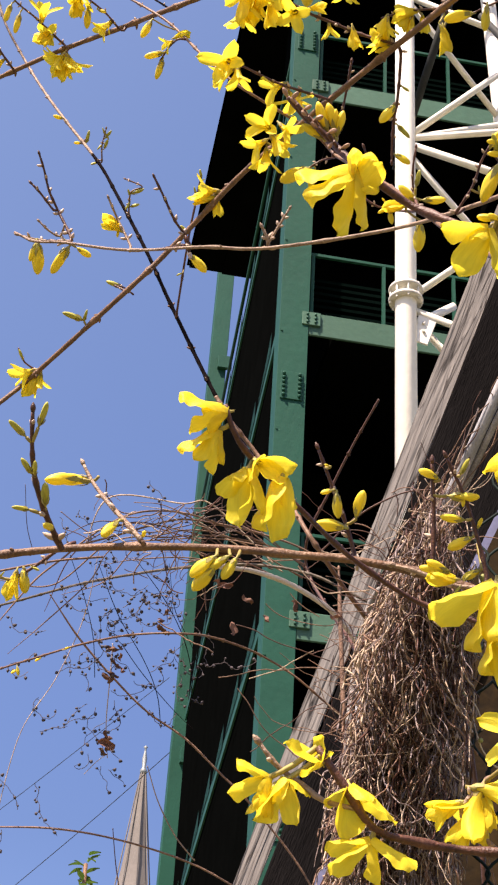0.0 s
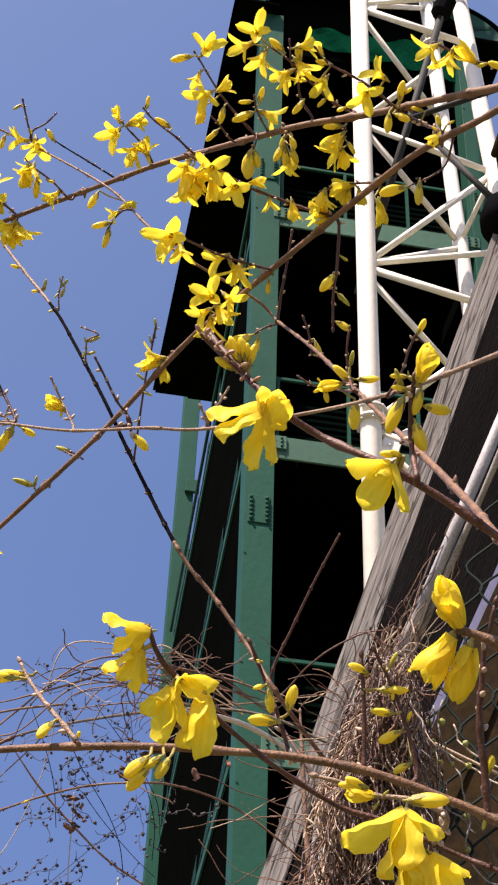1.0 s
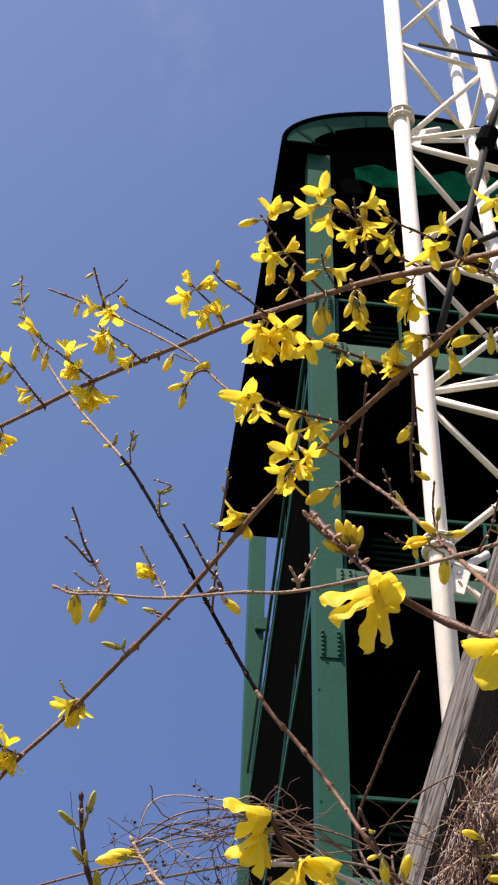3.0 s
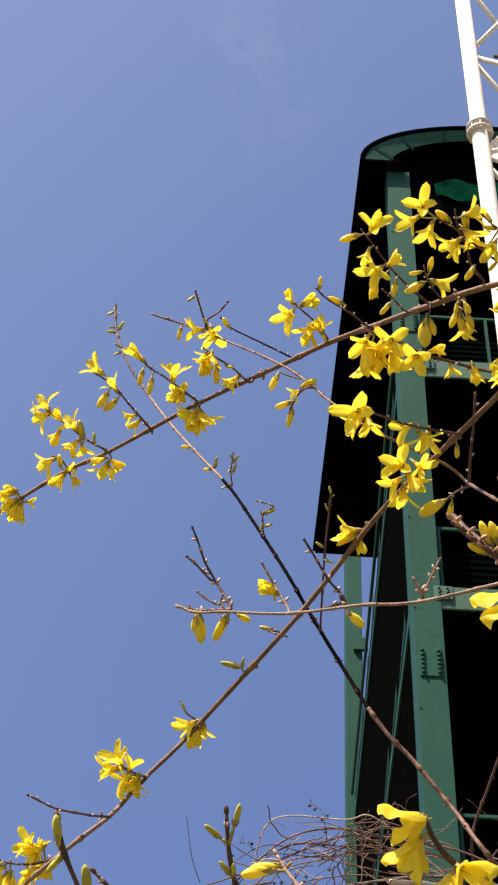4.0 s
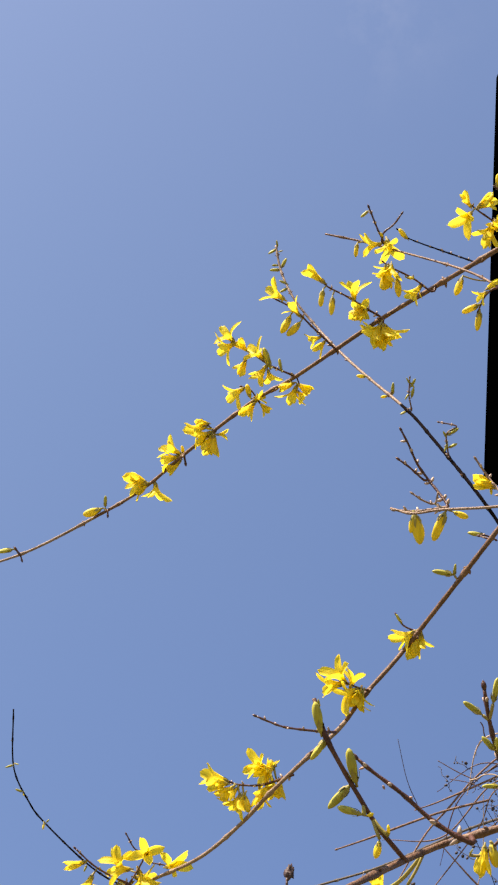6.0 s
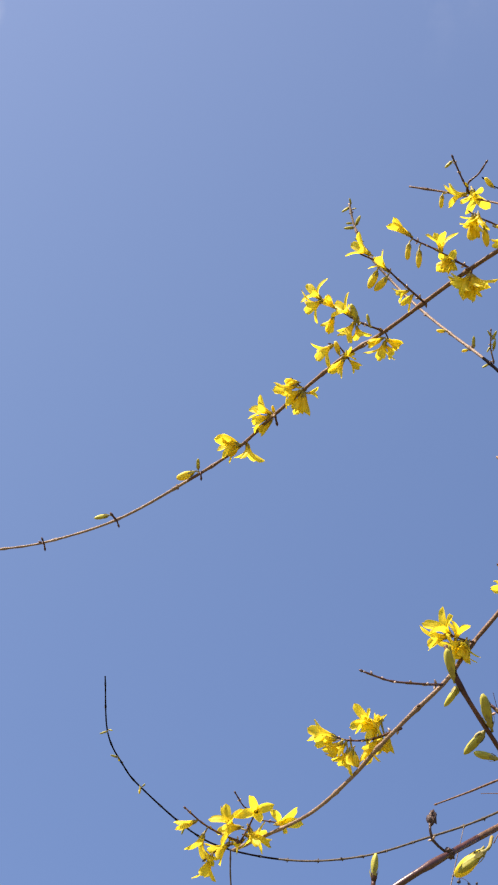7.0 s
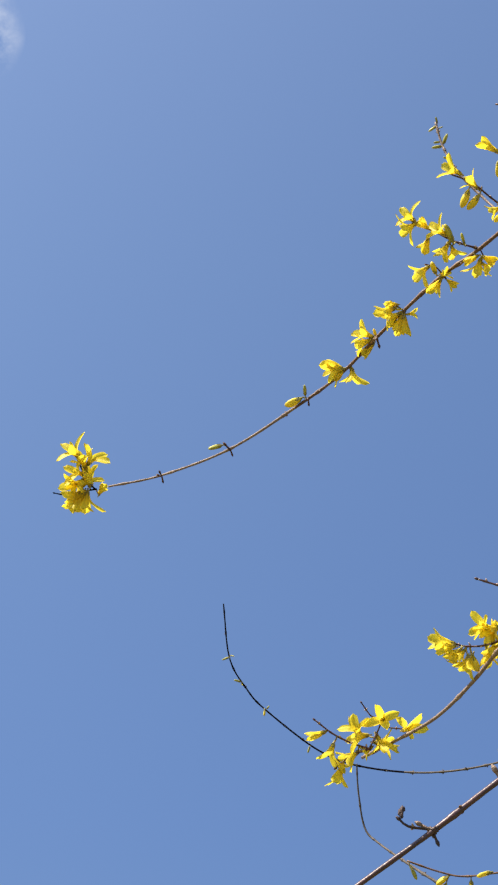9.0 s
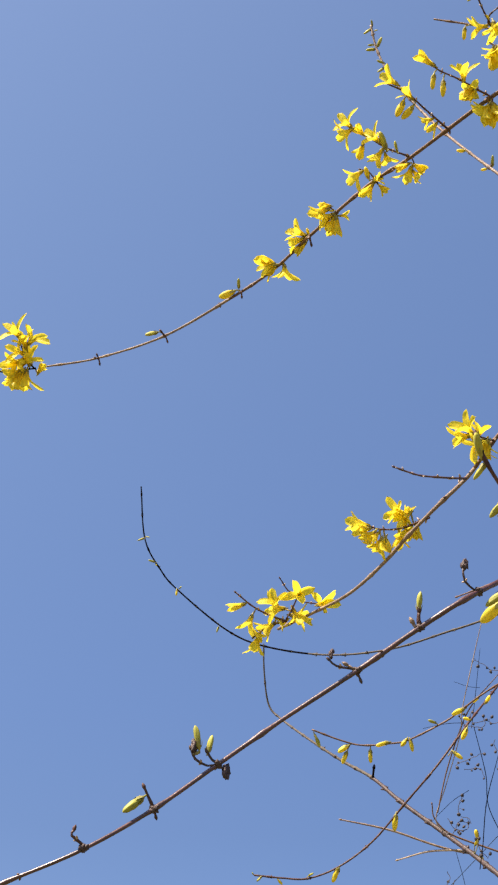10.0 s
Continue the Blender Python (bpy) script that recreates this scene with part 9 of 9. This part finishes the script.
dead_leaf(bush, (0.0419, 1.5332, 2.3898), 0.0058, 26)
dead_leaf(bush, (-0.0069, 1.5620, 2.3315), 0.0057, 27)
dead_leaf(bush, (-0.0038, 1.5851, 2.2815), 0.0047, 28)
dead_leaf(bush, (0.0012, 1.5562, 2.3439), 0.0037, 29)
dead_leaf(bush, (0.0410, 1.5367, 2.3832), 0.0060, 30)
dead_leaf(bush, (-0.0098, 1.5612, 2.3331), 0.0059, 31)
dead_leaf(bush, (-0.0021, 1.5864, 2.2785), 0.0048, 32)
dead_leaf(bush, (-0.0032, 1.5549, 2.3465), 0.0045, 33)
dead_leaf(bush, (0.0434, 1.5386, 2.3796), 0.0063, 34)
dead_leaf(bush, (-0.0008, 1.5608, 2.3344), 0.0038, 35)
twig(bush, [(0.3155, 1.4357, 2.5137), (0.3077, 1.4349, 2.5173), (0.2922, 1.4376, 2.5176), (0.2769, 1.4418, 2.5152), (0.2612, 1.4481, 2.5094), (0.2428, 1.4565, 2.5004), (0.2280, 1.4648, 2.4903), (0.2172, 1.4718, 2.4811), (0.2039, 1.4819, 2.4668), (0.1903, 1.4900, 2.4554)], 0.0012, 0.002, BARK_RED)
twig(bush, [(0.3488, 1.4382, 2.5827), (0.3398, 1.4443, 2.5767), (0.3328, 1.4598, 2.5557), (0.3212, 1.4778, 2.5311), (0.3085, 1.4976, 2.5028), (0.3028, 1.5148, 2.4752)], 0.0012, 0.0018, DRYPALE)
twig(bush, [(0.3285, 1.4520, 2.5688), (0.3366, 1.4623, 2.5505), (0.3353, 1.4765, 2.5285), (0.3246, 1.4908, 2.5088), (0.3178, 1.5093, 2.4798)], 0.001, 0.0016, GREYWOOD)
twig(bush, [(0.3632, 1.4539, 2.5542), (0.3456, 1.4714, 2.5331), (0.3351, 1.4877, 2.5105), (0.3306, 1.5070, 2.4794)], 0.001, 0.0016, DRYPALE)
twig(bush, [(0.3139, 1.4625, 2.5574), (0.3178, 1.4670, 2.5493), (0.3099, 1.4716, 2.5445), (0.3057, 1.4793, 2.5336), (0.3138, 1.4891, 2.5153), (0.3208, 1.5029, 2.4898)], 0.0008, 0.0013, DRYVINE)
twig(bush, [(0.3475, 1.4647, 2.5430), (0.3528, 1.4725, 2.5288), (0.3441, 1.4823, 2.5161), (0.3356, 1.4943, 2.4994), (0.3349, 1.5092, 2.4742)], 0.0008, 0.0014, DRYPALE)
twig(bush, [(0.2697, 1.2336, 2.2491), (0.2728, 1.2377, 2.2404), (0.2786, 1.2505, 2.2135), (0.2900, 1.2542, 2.2014), (0.3024, 1.2556, 2.1930), (0.3086, 1.2592, 2.1826), (0.3110, 1.2634, 2.1726)], 0.001, 0.0016, PALESTEM, False)
twig(bush, [(0.2539, 1.2639, 2.1963), (0.2634, 1.2697, 2.1805), (0.2752, 1.2757, 2.1626), (0.2883, 1.2790, 2.1492), (0.2984, 1.2814, 2.1388)], 0.0036, 0.004, PALESTEM, False)
twig(bush, [(0.2831, 1.2462, 2.2201), (0.2884, 1.2556, 2.1993), (0.2866, 1.2679, 2.1743), (0.2951, 1.2775, 2.1493), (0.2953, 1.2882, 2.1242)], 0.0009, 0.0014, DRYPALE)
twig(bush, [(0.3029, 1.2376, 2.2282), (0.2941, 1.2502, 2.2076), (0.2928, 1.2627, 2.1826), (0.3022, 1.2722, 2.1576), (0.3076, 1.2838, 2.1284)], 0.0008, 0.0013, DRYVINE)
far_bush = thing("dry_seed_bush", "sparse dark seed sprays on hair thin stalks", "dry climber", (0.3, 2.2, 0))
twig(far_bush, [(-0.1564, 1.5133, 2.3745), (-0.1743, 1.5357, 2.3275), (-0.1896, 1.5548, 2.2844), (-0.1939, 1.5642, 2.2626), (-0.2141, 1.5828, 2.2138), (-0.2282, 1.5940, 2.1812), (-0.2191, 1.6011, 2.1658)], 0.0007, 0.001, DRYPALE)
twig(far_bush, [(-0.1471, 1.5429, 2.3182), (-0.1788, 1.5536, 2.2895), (-0.1956, 1.5640, 2.2627), (-0.2130, 1.5784, 2.2248), (-0.2259, 1.5922, 2.1867)], 0.0009, 0.0014, BARK)
twig(far_bush, [(-0.1783, 1.5637, 2.2676), (-0.1713, 1.5836, 2.2236), (-0.1714, 1.5969, 2.1908), (-0.1555, 1.6131, 2.1522)], 0.0007, 0.0009, BARK_DARK)
twig(far_bush, [(-0.1564, 1.5783, 2.2395), (-0.1732, 1.5945, 2.1963), (-0.1820, 1.6103, 2.1529), (-0.1872, 1.6175, 2.1313)], 0.0007, 0.001, BARK_DARK)
twig(far_bush, [(-0.2326, 1.5944, 2.1786), (-0.2099, 1.5900, 2.1973), (-0.1909, 1.5880, 2.2078)], 0.0004, 0.0006, BARK_DARK)
twig(far_bush, [(-0.1633, 1.5289, 2.3434), (-0.1733, 1.5491, 2.3002), (-0.1813, 1.5634, 2.2677)], 0.0004, 0.0006, BARK_DARK)
twig(far_bush, [(-0.2322, 1.5564, 2.2691), (-0.2077, 1.5579, 2.2729), (-0.1884, 1.5600, 2.2734)], 0.0004, 0.0007, BARK_DARK)
twig(far_bush, [(-0.1941, 1.5407, 2.3130), (-0.1796, 1.5447, 2.3081), (-0.1677, 1.5467, 2.3066)], 0.0004, 0.0006, BARK_DARK)
twig(far_bush, [(-0.2102, 1.6088, 2.1481), (-0.2047, 1.6192, 2.1208), (-0.2021, 1.6269, 2.0990)], 0.0005, 0.0007, BARK_DARK)
seeds(far_bush, 70, [(-0.2102, 1.5911, 2.1946), (-0.1969, 1.5873, 2.2080), (-0.1707, 1.5813, 2.2291), (-0.1633, 1.5289, 2.3434), (-0.1921, 1.5402, 2.3145), (-0.1681, 1.5600, 2.2782), (-0.1825, 1.5681, 2.2568), (-0.2143, 1.5948, 2.1837), (-0.1659, 1.5749, 2.2453), (-0.2168, 1.6148, 2.1291), (-0.1702, 1.6013, 2.1799)], 0.014, 0.0015, 4)
twig(far_bush, [(-0.1555, 1.6131, 2.1522), (0.25, 1.9, 1.4), (0.3, 2.2, 0.0)], 0.001, 0.004, BARK)

# ---- distant church spire, wires and a sapling ----
church = thing("church_spire", "pale pointed church spire with a thin finial", "church", (0.2410, 85.2549, 30.6753))
tip, shoulder, base = Vector((0.1180, 82.5235, 37.7043)), Vector((0.1001, 83.2030, 36.1104)), Vector((0.1183, 85.2583, 30.6660))
cx, cy = shoulder.x, shoulder.y
up = Matrix.Translation((cx, cy, 0))
low = shoulder.z - (shoulder.z - base.z) * 1.9
bm = bmesh.new()
turned(bm, [(1.42, low), (0.69, base.z), (0.14, shoulder.z)], up @ Matrix.Rotation(radians(10), 4, "Z"), 8)
part("spire", bm, STONE, church, smooth=False)
for k in range(8):
    a = radians(10 + 45 * k)
    part("rib", rod(bmesh.new(), (cx + 1.43 * math.cos(a), cy + 1.43 * math.sin(a), low), (cx + 0.14 * math.cos(a), cy + 0.14 * math.sin(a), shoulder.z), 0.035, 6), STONE, church, smooth=False)
bm = bmesh.new()
turned(bm, [(0.18, shoulder.z - 0.1), (0.2, shoulder.z + 0.1), (0.1, shoulder.z + 0.3), (0.14, shoulder.z + 0.8), (0.07, shoulder.z + 1.2), (0.05, tip.z - 0.2), (0.13, tip.z - 0.1), (0.02, tip.z)], up, 10)
part("finial", bm, LEAD, church, "grey green metal finial")
part("tower", box(bmesh.new(), (2.8, 2.8, low + 0.3), Matrix.Translation((cx, cy, (low + 0.3) / 2)), 0.05), STONE, church, smooth=False)
for a, b in (((-4.2570, 42.9385, 14.6290), (2.7000, 33.9627, 18.6039)), ((-7.1453, 47.1934, 16.7269), (0.5252, 39.6469, 20.8486))):
    wire = thing("overhead_wire", "thin dark overhead wire across the sky", "wire", a, group="overhead wires")
    mid = (Vector(a) + Vector(b)) / 2 - Vector((0, 0, 0.12))
    part("cable", sweep(bmesh.new(), spline([a, mid, b], 1.0), [0.010] * 60, 6), DARKSTEEL, wire)
pole = thing("wire_pole", "dark pole carrying the overhead wires", "pole", (-9, 36, 0))
for a in ((-4.2570, 42.9385, 14.6290), (-7.1453, 47.1934, 16.7269)):
    part("pole", rod(bmesh.new(), (a[0], a[1], 0), (a[0], a[1], a[2] + 0.4), 0.1, 10), DARKSTEEL, pole)
sap = Vector((-0.1075, 4.7932, 3.2665))
sapling = thing("sapling", "young sapling with fresh green leaves at its top", "tree", (sap.x, sap.y, 0))
part("trunk", sweep(bmesh.new(), spline([(sap.x, sap.y, 0), (sap.x + 0.03, sap.y, sap.z * 0.5), sap], 0.1), [0.012 - 0.010 * k / 60 for k in range(60)], 6), BARK, sapling)
rnd = random.Random(3)
for n in range(26):
    h = rnd.uniform(-0.2, 0.03)
    a = rnd.uniform(0, 6.28)
    bm = bmesh.new()
    m = Matrix.Translation(sap - sapling.location + Vector((0, 0, h))) @ Matrix.Rotation(a, 4, "Z") @ Matrix.Rotation(rnd.uniform(-1.0, 0.2), 4, "Y")
    bmesh.ops.create_grid(bm, x_segments=4, y_segments=2, size=1)
    for v in bm.verts:
        s = (v.co.x + 1) / 2
        v.co = Vector((0.01 + 0.042 * s, v.co.y * 0.013 * math.sin(math.pi * min(1, s + 0.08)), 0.004 * v.co.y**2 - 0.012 * s * s))
    part("leaf", bm, LEAF, sapling, m=m)
